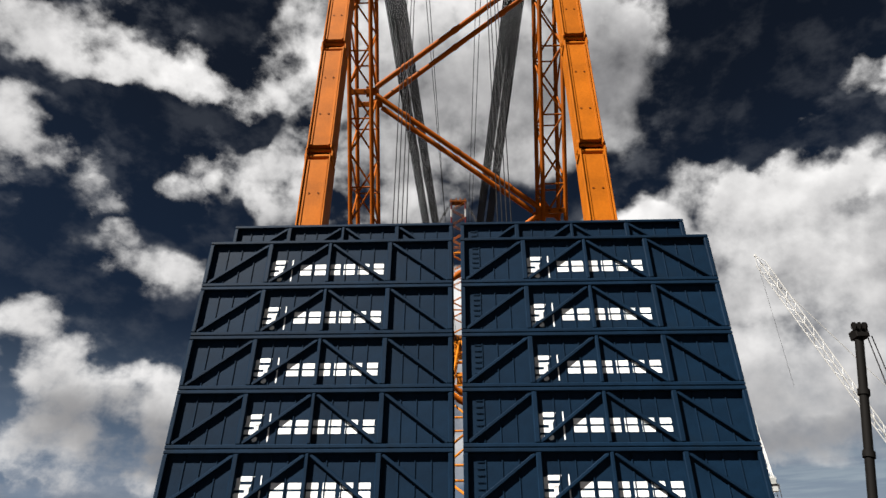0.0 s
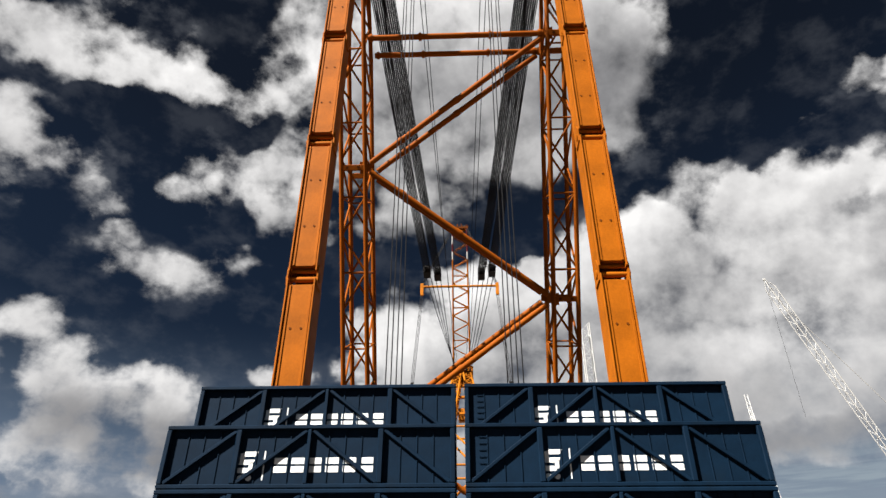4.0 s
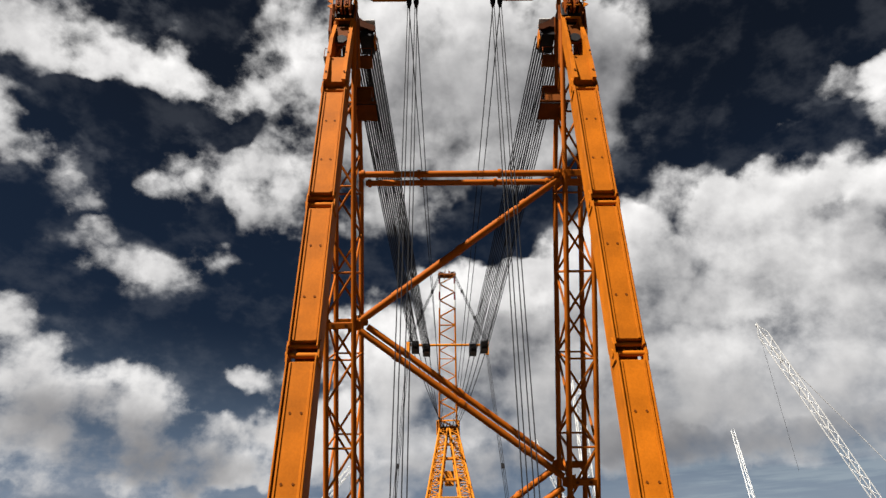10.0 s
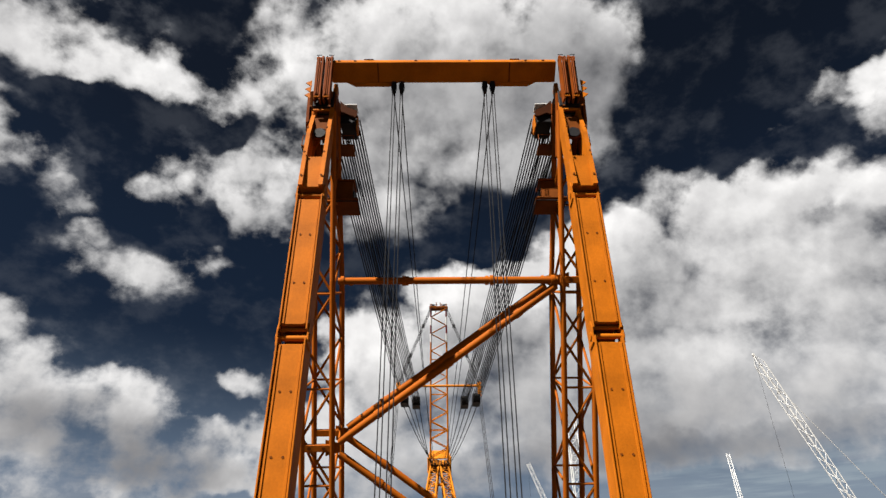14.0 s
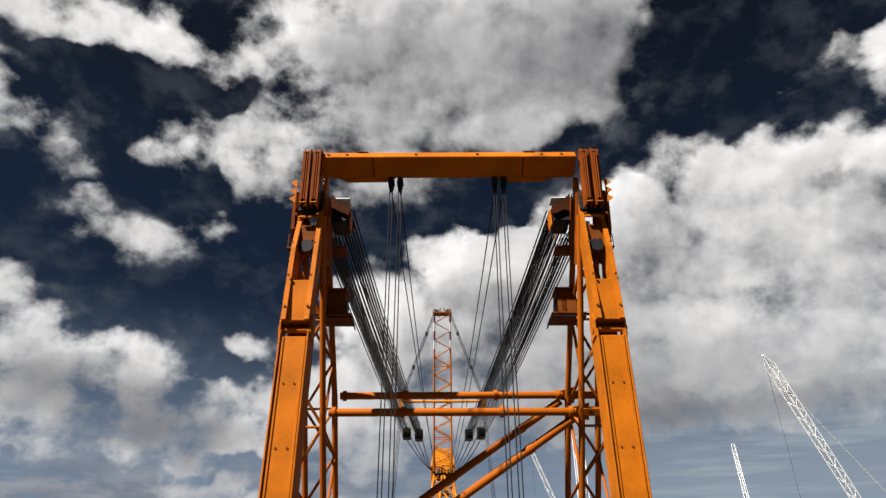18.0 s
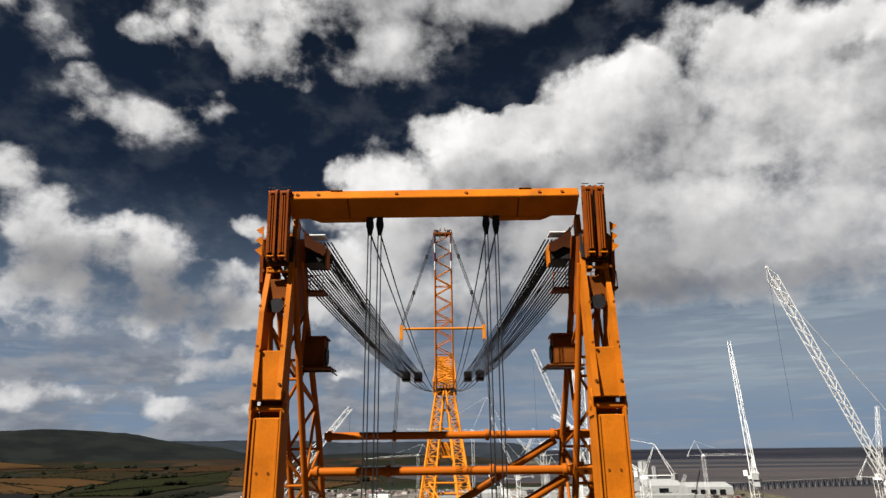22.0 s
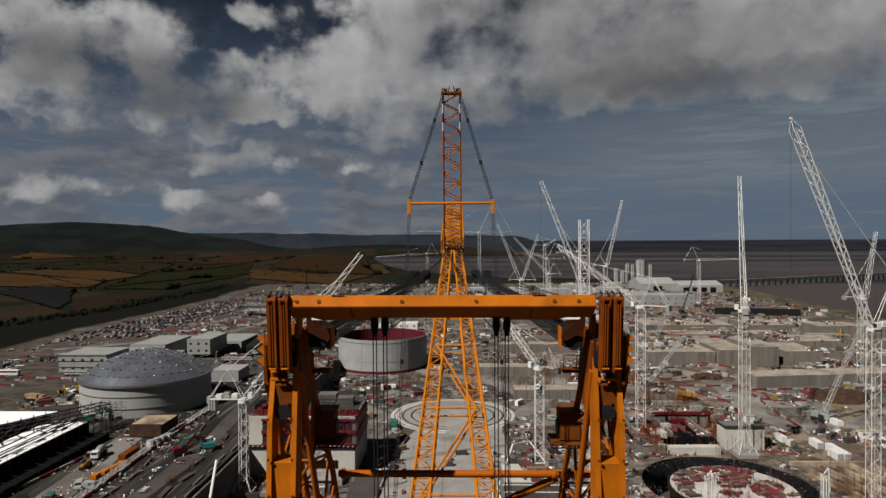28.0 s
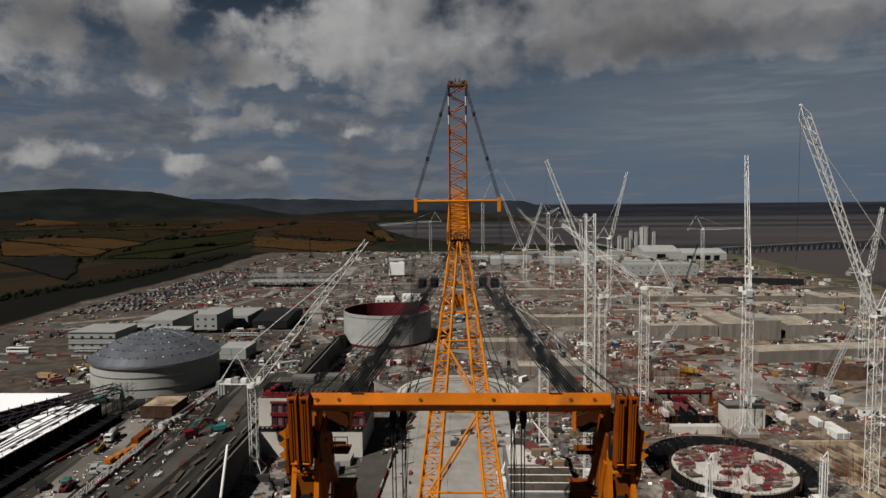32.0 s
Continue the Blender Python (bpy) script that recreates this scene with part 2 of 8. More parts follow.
# slate-dark water goes on to the horizon
ripple, _ = wnoise(wvec("MULTIPLY", direction, (3.0, 3.0, 260.0)), 2.0, 4.0, 0.6)
final = wmix(wrange(elevation, 0.06, -0.06), final, wmix(wrange(ripple, 0.4, 0.62), (0.019, 0.021, 0.028), (0.036, 0.034, 0.04)))
bg = NT.nodes.new("ShaderNodeBackground")
NT.links.new(final, bg.inputs[0])
bg.inputs[1].default_value = 0.48
out = NT.nodes.new("ShaderNodeOutputWorld")
NT.links.new(bg.outputs[0], out.inputs[0])
sun = new("sun", bpy.data.lights.new("sun", "SUN"))
sun.data.energy, sun.data.angle, sun.data.color = 5.0, radians(0.6), (1.0, 0.945, 0.87)
sun.matrix_world = look(SUN * 300, (0, 0, 0))


# ---- materials ----
def material(name, colour, rough=0.6, metal=0.0, vary=0.25, scale=1.5, fine_scale=25.0, bump=0.15, spread=0.0, dirt=None, dirt_at=(0.55, 0.75), coords="Object", gloss=None):
    m = bpy.data.materials.new(name)
    m.use_nodes = True
    nt = m.node_tree
    b = nt.nodes["Principled BSDF"]
    b.inputs["Roughness"].default_value, b.inputs["Metallic"].default_value = rough, metal
    b.inputs["Specular IOR Level"].default_value = gloss if gloss is not None else 0.12 if rough > 0.55 else 0.35
    if coords == "World":
        t = nt.nodes.new("ShaderNodeNewGeometry").outputs["Position"]
    else:
        t = nt.nodes.new("ShaderNodeTexCoord").outputs["Object"]

    def tex(s, detail):
        n = nt.nodes.new("ShaderNodeTexNoise")
        n.inputs["Scale"].default_value, n.inputs["Detail"].default_value = s, detail
        nt.links.new(t, n.inputs["Vector"])
        return n.outputs["Fac"]

    big, small = tex(scale, 4), tex(fine_scale, 3)
    ramp = nt.nodes.new("ShaderNodeMapRange")
    ramp.inputs["From Min"].default_value, ramp.inputs["From Max"].default_value = 0.3, 0.7
    ramp.inputs["To Min"].default_value, ramp.inputs["To Max"].default_value = 1 - vary, 1 + vary * 0.6
    nt.links.new(big, ramp.inputs["Value"])
    grain = nt.nodes.new("ShaderNodeMapRange")
    grain.inputs["From Min"].default_value, grain.inputs["From Max"].default_value = 0.25, 0.75
    grain.inputs["To Min"].default_value, grain.inputs["To Max"].default_value = 1 - vary * 0.5, 1 + vary * 0.4
    nt.links.new(small, grain.inputs["Value"])
    mul = nt.nodes.new("ShaderNodeMath")
    mul.operation = "MULTIPLY"
    nt.links.new(ramp.outputs[0], mul.inputs[0])
    nt.links.new(grain.outputs[0], mul.inputs[1])
    factor = mul.outputs[0]
    if spread:
        info = nt.nodes.new("ShaderNodeObjectInfo")
        r = nt.nodes.new("ShaderNodeMapRange")
        r.inputs["To Min"].default_value, r.inputs["To Max"].default_value = 1 - spread, 1 + spread
        nt.links.new(info.outputs["Random"], r.inputs["Value"])
        mm = nt.nodes.new("ShaderNodeMath")
        mm.operation = "MULTIPLY"
        nt.links.new(factor, mm.inputs[0])
        nt.links.new(r.outputs[0], mm.inputs[1])
        factor = mm.outputs[0]
    sc = nt.nodes.new("ShaderNodeVectorMath")
    sc.operation = "SCALE"
    sc.inputs[0].default_value = colour
    nt.links.new(factor, sc.inputs["Scale"])
    col = sc.outputs[0]
    if dirt:
        mask = nt.nodes.new("ShaderNodeMapRange")
        mask.interpolation_type = "SMOOTHSTEP"
        mask.inputs["From Min"].default_value, mask.inputs["From Max"].default_value = dirt_at
        nt.links.new(tex(scale * 0.45, 7), mask.inputs["Value"])
        mx = nt.nodes.new("ShaderNodeMix")
        mx.data_type = "RGBA"
        nt.links.new(mask.outputs[0], mx.inputs[0])
        nt.links.new(col, mx.inputs[6])
        mx.inputs[7].default_value = (*dirt, 1)
        col = mx.outputs[2]
    nt.links.new(col, b.inputs["Base Color"])
    if bump:
        bp = nt.nodes.new("ShaderNodeBump")
        bp.inputs["Strength"].default_value, bp.inputs["Distance"].default_value = bump, 0.05
        nt.links.new(small, bp.inputs["Height"])
        nt.links.new(bp.outputs[0], b.inputs["Normal"])
    return m


def streaked(name, colour, stain, top):
    """Cast concrete: rain stains running down its walls, dusty top painted paler as sunlit."""
    m = bpy.data.materials.new(name)
    m.use_nodes = True
    nt = m.node_tree
    b = nt.nodes["Principled BSDF"]
    b.inputs["Roughness"].default_value, b.inputs["Specular IOR Level"].default_value = 0.9, 0.1
    geo = nt.nodes.new("ShaderNodeNewGeometry")

    def tex(stretch, s, a, c):
        mp = nt.nodes.new("ShaderNodeMapping")
        mp.inputs["Scale"].default_value = stretch
        nt.links.new(geo.outputs["Position"], mp.inputs[0])
        n = nt.nodes.new("ShaderNodeTexNoise")
        n.inputs["Scale"].default_value, n.inputs["Detail"].default_value = s, 6
        nt.links.new(mp.outputs[0], n.inputs["Vector"])
        r = nt.nodes.new("ShaderNodeMapRange")
        r.inputs["From Min"].default_value, r.inputs["From Max"].default_value = a, c
        nt.links.new(n.outputs["Fac"], r.inputs["Value"])
        return r.outputs[0]

    def mix(f, a, c):
        n = nt.nodes.new("ShaderNodeMix")
        n.data_type = "RGBA"
        nt.links.new(f, n.inputs[0])
        for i, v in ((6, a), (7, c)):
            if isinstance(v, tuple):
                n.inputs[i].default_value = (*v, 1)
            else:
                nt.links.new(v, n.inputs[i])
        return n.outputs[2]

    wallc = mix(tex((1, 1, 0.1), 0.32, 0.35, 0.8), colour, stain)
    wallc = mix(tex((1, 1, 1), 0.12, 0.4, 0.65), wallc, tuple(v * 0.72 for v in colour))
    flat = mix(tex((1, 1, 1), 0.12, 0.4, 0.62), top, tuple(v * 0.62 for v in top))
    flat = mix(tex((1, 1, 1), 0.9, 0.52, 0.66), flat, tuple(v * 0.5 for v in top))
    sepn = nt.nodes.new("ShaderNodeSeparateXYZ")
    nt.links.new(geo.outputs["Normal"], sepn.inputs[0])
    # upward faces take the paler colour, with sunlight put into it
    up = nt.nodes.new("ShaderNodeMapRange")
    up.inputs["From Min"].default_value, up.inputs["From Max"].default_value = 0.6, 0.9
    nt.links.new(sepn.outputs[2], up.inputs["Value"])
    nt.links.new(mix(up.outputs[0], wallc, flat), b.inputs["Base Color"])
    return m


def island_colours(name, colours, rough=0.7):
    """One colour out of several for each loose piece of a joined mesh."""
    m = bpy.data.materials.new(name)
    m.use_nodes = True
    nt = m.node_tree
    geo = nt.nodes.new("ShaderNodeNewGeometry")
    ramp = nt.nodes.new("ShaderNodeValToRGB")
    ramp.color_ramp.interpolation = "CONSTANT"
    while len(ramp.color_ramp.elements) < len(colours):
        ramp.color_ramp.elements.new(0.5)
    for i, c in enumerate(colours):
        ramp.color_ramp.elements[i].position = i / len(colours)
        ramp.color_ramp.elements[i].color = (*c, 1)
    nt.links.new(geo.outputs["Random Per Island"], ramp.inputs[0])
    b = nt.nodes["Principled BSDF"]
    nt.links.new(ramp.outputs[0], b.inputs["Base Color"])
    b.inputs["Roughness"].default_value = rough
    return m


ORANGE = material("orange_paint", (0.25, 0.0685, 0.003), 0.6, gloss=0.04, vary=0.22, scale=0.6, fine_scale=9, bump=0.05, spread=0.08, dirt=(0.117, 0.0381, 0.00562), dirt_at=(0.6, 0.85))
MASTORANGE = material("red_orange_lattice_paint", (0.22, 0.0535, 0.003), 0.6, gloss=0.04, vary=0.24, scale=0.6, fine_scale=9, bump=0.05, spread=0.08, dirt=(0.1, 0.028, 0.005), dirt_at=(0.58, 0.82))
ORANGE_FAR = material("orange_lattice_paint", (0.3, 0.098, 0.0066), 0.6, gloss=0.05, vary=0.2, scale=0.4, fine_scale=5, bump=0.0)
# orange darkened for the shade among the mast head parts
DEEP = material("shaded_head_orange", (0.115, 0.025, 0.002), 0.6, gloss=0.04, vary=0.25, scale=0.8, fine_scale=9, bump=0.05, spread=0.1)
# brown also stands for shaded orange on winch boxes and in fork recesses
BROWN = material("rust_brown_and_shaded_orange", (0.085, 0.0235, 0.0035), 0.65, gloss=0.03, vary=0.3, scale=0.8, bump=0.05)
BLUE = material("container_blue_paint", (0.0021, 0.0089, 0.0203), 0.58, vary=0.25, scale=0.9, fine_scale=12, bump=0.06, spread=0.12, dirt=(0.0034, 0.007, 0.0115), dirt_at=(0.58, 0.8))
BLUE.node_tree.nodes["Principled BSDF"].inputs["Specular IOR Level"].default_value = 0.05
WHITE = material("white_paint", (0.4, 0.4, 0.388), 0.45, vary=0.12, bump=0.04)
SIGNWHITE = material("white_lettering_paint", (0.6, 0.605, 0.6), 0.5, vary=0.05, bump=0.0)
DARK = material("black_steel", (0.0085, 0.0082, 0.0088), 0.6, gloss=0.08, vary=0.3)
ROPE = material("steel_wire_rope", (0.007, 0.007, 0.008), 0.8, metal=0.0, vary=0.2, scale=4, bump=0.1)
STEEL = material("galvanised_steel", (0.189, 0.193, 0.198), 0.4, metal=0.8, vary=0.2)
CONCRETE = material("concrete", (0.0796, 0.0761, 0.0711), 0.85, vary=0.25, scale=0.12, fine_scale=1.2, bump=0.2, dirt=(0.0474, 0.0424, 0.0381), dirt_at=(0.45, 0.7), coords="World")
PALE = material("pale_concrete", (0.162, 0.154, 0.145), 0.85, vary=0.2, scale=0.15, fine_scale=1.5, bump=0.2, dirt=(0.0858, 0.0788, 0.0699), coords="World")
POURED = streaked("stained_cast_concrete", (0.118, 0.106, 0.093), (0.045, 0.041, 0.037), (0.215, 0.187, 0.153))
CLAD = material("grey_cladding", (0.156, 0.16, 0.154), 0.6, vary=0.12, scale=0.1, fine_scale=2, bump=0.05)
TANKWHITE = material("weathered_white_steel", (0.179, 0.183, 0.179), 0.5, vary=0.14, scale=0.12, fine_scale=1.0, bump=0.03)
DOMEGREY = material("grey_dome_plate", (0.085, 0.092, 0.107), 0.42, metal=0.45, vary=0.3, scale=0.12, fine_scale=0.9, bump=0.03, spread=0.07, dirt=(0.055, 0.058, 0.066), dirt_at=(0.45, 0.75))
REDOX = material("red_oxide_steel", (0.07, 0.0058, 0.008), 0.6, vary=0.35, scale=0.3)
RED = material("red_plastic", (0.105, 0.0115, 0.0125), 0.6, vary=0.35, scale=0.4)
GLASSDARK = material("dark_window_glass", (0.0137, 0.0156, 0.0181), 0.12, vary=0.1, bump=0.0)
RUBBER = material("black_rubber", (0.00874, 0.00874, 0.00874), 0.8)
GREEN = material("green_paint", (0.0137, 0.0718, 0.0493), 0.5)
TEAL = material("teal_paint", (0.00874, 0.0897, 0.0897), 0.5)
YELLOW = material("yellow_paint", (0.173, 0.098, 0.0088), 0.5)
BLUEPAINT = material("blue_crane_paint", (0.0088, 0.0232, 0.072), 0.5)
EARTH = material("brown_earth", (0.0387, 0.0306, 0.0243), 0.95, vary=0.4, scale=0.15, fine_scale=2, bump=0.5, coords="World")
SHEETWHITE = material("white_roof_sheet", (0.596, 0.605, 0.621), 0.35, vary=0.06, bump=0.02)
TIMBER = material("plywood", (0.189, 0.126, 0.063), 0.8, vary=0.3, scale=0.6)
PURPLE = material("dark_primed_steel", (0.0218, 0.0137, 0.02), 0.5, metal=0.2, vary=0.3)
# black for pit netting, and for shade in cells, openings and under roofs
BLACKWALL = material("black_netting_and_shade", (0.00576, 0.00576, 0.00648), 0.8, vary=0.4, scale=0.4, bump=0.3)
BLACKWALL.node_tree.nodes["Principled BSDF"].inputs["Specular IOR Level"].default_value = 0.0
DOMEWALL = material("pale_painted_wall", (0.2, 0.2, 0.192), 0.7, vary=0.15, scale=0.12, fine_scale=1.0, bump=0.05)
CASTPALE = material("pale_cast_concrete", (0.275, 0.262, 0.24), 0.85, vary=0.16, scale=0.12, fine_scale=1.2, bump=0.1, dirt=(0.2, 0.185, 0.165), dirt_at=(0.5, 0.75), coords="World")
DUST = material("dusty_haul_road", (0.133, 0.122, 0.112), 0.95, vary=0.3, scale=0.07, fine_scale=0.8, bump=0.3, dirt=(0.0593, 0.0543, 0.0487), dirt_at=(0.42, 0.62), coords="World")
DAMP = material("damp_track_soil", (0.0374, 0.0337, 0.03), 0.9, vary=0.35, scale=0.09, fine_scale=1.0, bump=0.3, coords="World")
MAROON = material("dark_red_lining", (0.055, 0.005, 0.009), 0.65, vary=0.3, scale=0.3)
LEAF = material("dark_foliage", (0.0068, 0.0082, 0.0044), 0.9, gloss=0.01, vary=0.5, scale=0.05, fine_scale=0.6, bump=0.4, coords="World")
MIXED = island_colours("mixed_site_goods", [(0.117, 0.11, 0.103), (0.0351, 0.0318, 0.0281), (0.0749, 0.053, 0.0343), (0.014, 0.0131, 0.0121), (0.271, 0.267, 0.254), (0.0624, 0.00686, 0.00811), (0.0562, 0.053, 0.0499), (0.138, 0.11, 0.0824), (0.0084, 0.00795, 0.00748), (0.407, 0.399, 0.389), (0.0281, 0.0211, 0.0163), (0.0874, 0.0842, 0.078), (0.0874, 0.00874, 0.0112), (0.0163, 0.0211, 0.0281), (0.151, 0.138, 0.117), (0.0211, 0.0197, 0.0188), (0.103, 0.0686, 0.0377), (0.0686, 0.0649, 0.0605), (0.0117, 0.0103, 0.00938), (0.178, 0.165, 0.144)])
SPOIL = material("damp_brown_spoil", (0.034, 0.018, 0.011), 0.95, vary=0.4, scale=0.3, fine_scale=2.5, bump=0.6, coords="World")
# mast head brackets lie in shade, which is put into this dark colour
BRACKETSHADE = material("shaded_bracket_steel", (0.026, 0.008, 0.003), 0.8, gloss=0.02, vary=0.3, scale=0.8, bump=0.05)
JET = material("black_boom_paint", (0.0045, 0.0042, 0.004), 0.7, gloss=0.03, vary=0.25, scale=0.8, bump=0.05)
SOILED = material("rusty_starter_bars", (0.03, 0.016, 0.011), 0.85, vary=0.3, scale=0.5)
TANGROUND = material("tan_timber_and_dust", (0.21, 0.165, 0.115), 0.9, vary=0.35, scale=0.2, fine_scale=2.0, bump=0.3, dirt=(0.06, 0.038, 0.026), dirt_at=(0.45, 0.65), coords="World")
SLOPE = island_colours("slope_rubble_colours", [(0.01, 0.009, 0.008), (0.02, 0.018, 0.016), (0.008, 0.008, 0.008), (0.045, 0.038, 0.032), (0.014, 0.012, 0.011), (0.03, 0.027, 0.024)], 1.0)
CARS = island_colours("mixed_car_paint", [(0.168, 0.168, 0.168), (0.014, 0.014, 0.0168), (0.0842, 0.0874, 0.0928), (0.211, 0.211, 0.208), (0.0168, 0.0226, 0.0421), (0.0562, 0.00546, 0.00546), (0.0335, 0.0335, 0.0367)], 0.35)
REBAR = island_colours("red_and_grey_steelwork", [(0.0811, 0.00374, 0.00874), (0.0624, 0.00499, 0.00562), (0.0562, 0.053, 0.0499), (0.106, 0.00624, 0.0125), (0.156, 0.144, 0.125), (0.0187, 0.0168, 0.0156), (0.0686, 0.0437, 0.025)])


# ---- building helpers ----
WORLDM = {}
MESHES = {}


def attach(ob, m, parent=None, label=""):
    ob.matrix_basis = m
    WORLDM[ob] = m.copy()
    if parent is not None:
        ob.parent = parent
        ob.matrix_parent_inverse = WORLDM[parent].inverted()
    if label:
        ob["label"] = label
    return ob


def thing(name, base, label, category, group="", kind=""):
    ob = new(name)
    ob.empty_display_size = 0.5
    attach(ob, Matrix.Translation(base))
    return tagged(ob, label, category, group, kind)


def to_mesh(name, bm, mat):
    me = bpy.data.meshes.new(name)
    bm.to_mesh(me)
    bm.free()
    me.materials.append(mat)
    return me


def part(name, bm, mat, parent, label="", m=None):
    return attach(new(name, to_mesh(name, bm, mat)), m or Matrix.Translation(WORLDM[parent].translation), parent, label)


def box_mesh(size, mat, bevel=None):
    key = ("box", tuple(round(s, 3) for s in size), mat.name, bevel)
    if key not in MESHES:
        bm = bmesh.new()
        bmesh.ops.create_cube(bm, size=1)
        bmesh.ops.scale(bm, vec=size, verts=bm.verts)
        w = min(0.04, 0.18 * min(size)) if bevel is None else bevel
        if w > 0:
            bmesh.ops.bevel(bm, geom=bm.edges, offset=w, segments=1, affect="EDGES", clamp_overlap=True)
        MESHES[key] = to_mesh("block", bm, mat)
    return MESHES[key]


def box(name, centre, size, mat, parent=None, label="", turn=0.0, bevel=None, m=None):
    m = m if m is not None else Matrix.Translation(centre) @ Matrix.Rotation(turn, 4, "Z")
    return attach(new(name, box_mesh(size, mat, bevel)), m, parent, label)


def tube_mesh(mat, sides):
    key = ("tube", mat.name, sides)
    if key not in MESHES:
        bm = bmesh.new()
        bmesh.ops.create_cone(bm, cap_ends=True, segments=sides, radius1=1, radius2=1, depth=1)
        for f in bm.faces:
            f.smooth = len(f.verts) == 4 and sides > 4
        for e in bm.edges:
            e.smooth = all(f.smooth for f in e.link_faces)
        MESHES[key] = to_mesh("tube", bm, mat)
    return MESHES[key]


def along(a, b):
    a, b = Vector(a), Vector(b)
    return Matrix.Translation((a + b) / 2) @ (b - a).to_track_quat("Z", "Y").to_matrix().to_4x4(), (b - a).length


def tube(name, a, b, r, mat, parent=None, label="", sides=10):
    m, n = along(a, b)
    return attach(new(name, tube_mesh(mat, sides)), m @ Matrix.Diagonal((r, r, n, 1)), parent, label)


def cylinder(name, base, r0, r1, h, mat, parent=None, label="", sides=32, ends=True):
    bm = bmesh.new()
    bmesh.ops.create_cone(bm, cap_ends=ends, segments=sides, radius1=r0, radius2=r1, depth=h)
    bmesh.ops.translate(bm, vec=(0, 0, h / 2), verts=bm.verts)
    for f in bm.faces:
        f.smooth = len(f.verts) == 4
    for e in bm.edges:
        e.smooth = all(len(f.verts) == 4 for f in e.link_faces)
    return attach(new(name, to_mesh(name, bm, mat)), Matrix.Translation(base), parent, label)


def solid(name, outline, depth, mat, parent, m, label=""):
    """A plate with the outline given in its own x and z, depth along y, slightly bevelled."""
    bm = bmesh.new()
    vs = [bm.verts.new((x, -depth / 2, z)) for x, z in outline]
    f = bm.faces.new(vs)
    got = bmesh.ops.extrude_face_region(bm, geom=[f])
    bmesh.ops.translate(bm, vec=(0, depth, 0), verts=[v for v in got["geom"] if isinstance(v, bmesh.types.BMVert)])
    bmesh.ops.recalc_face_normals(bm, faces=bm.faces)
    return attach(new(name, to_mesh(name, bm, mat)), m, parent, label)


def rods_mesh(name, rods, mat, sides=4, origin=(0, 0, 0)):
    """Many straight rods (a, b, radius) as one mesh."""
    verts, faces = [], []
    o = Vector(origin)
    for a, b, r in rods:
        a, b = Vector(a) - o, Vector(b) - o
        q = (b - a).to_track_quat("Z", "Y")
        k = len(verts)
        ring = [q @ Vector((math.cos(2 * math.pi * i / sides) * r, math.sin(2 * math.pi * i / sides) * r, 0)) for i in range(sides)]
        verts += [a + v for v in ring] + [b + v for v in ring]
        for i in range(sides):
            j = (i + 1) % sides
            faces.append((k + i, k + j, k + sides + j, k + sides + i))
    me = bpy.data.meshes.new(name)
    me.from_pydata([tuple(v) for v in verts], [], faces)
    me.materials.append(mat)
    return me


def rods(name, items, mat, parent, label="", sides=4):
    o = WORLDM[parent].translation
    ob = attach(new(name, rods_mesh(name, items, mat, sides, o)), Matrix.Translation(o), parent, label)
    ob["kind"] = "stuff"
    return ob


def boxes_mesh(name, items, mat):
    """Many boxes (centre, size, turn) as one mesh of loose pieces."""
    verts, faces = [], []
    for (cx, cy, cz), (sx, sy, sz), turn in items:
        c, s, k = math.cos(turn), math.sin(turn), len(verts)
        for z in (-1, 1):
            for x, y in ((-1, -1), (1, -1), (1, 1), (-1, 1)):
                px, py = x * sx / 2, y * sy / 2
                verts.append((cx + px * c - py * s, cy + px * s + py * c, cz + z * sz / 2))
        faces += [(k, k + 3, k + 2, k + 1), (k + 4, k + 5, k + 6, k + 7)] + [(k + i, k + (i + 1) % 4, k + 4 + (i + 1) % 4, k + 4 + i) for i in range(4)]
    me = bpy.data.meshes.new(name)
    me.from_pydata(verts, [], faces)
    me.materials.append(mat)
    return me


def rope(name, points, r, parent, mat=ROPE, sides=5, label=""):
    """A bent rod through the points."""
    o = WORLDM[parent].translation
    verts, faces = [], []
    pts = [Vector(p) - o for p in points]
    for i, p in enumerate(pts):
        d = (pts[min(i + 1, len(pts) - 1)] - pts[max(i - 1, 0)]).normalized()
        q = d.to_track_quat("Z", "Y")
        verts += [p + q @ Vector((math.cos(2 * math.pi * s / sides) * r, math.sin(2 * math.pi * s / sides) * r, 0)) for s in range(sides)]
        if i:
            k = (i - 1) * sides
            faces += [(k + s, k + (s + 1) % sides, k + sides + (s + 1) % sides, k + sides + s) for s in range(sides)]
    me = bpy.data.meshes.new(name)
    me.from_pydata([tuple(v) for v in verts], [], faces)
    me.materials.append(mat)
    return attach(new(name, me), Matrix.Translation(o), parent, label)


def sagging(a, b, sag, n=10):
    a, b = Vector(a), Vector(b)
    return [a.lerp(b, i / n) - Vector((0, 0, 4 * sag * (i / n) * (1 - i / n))) for i in range(n + 1)]


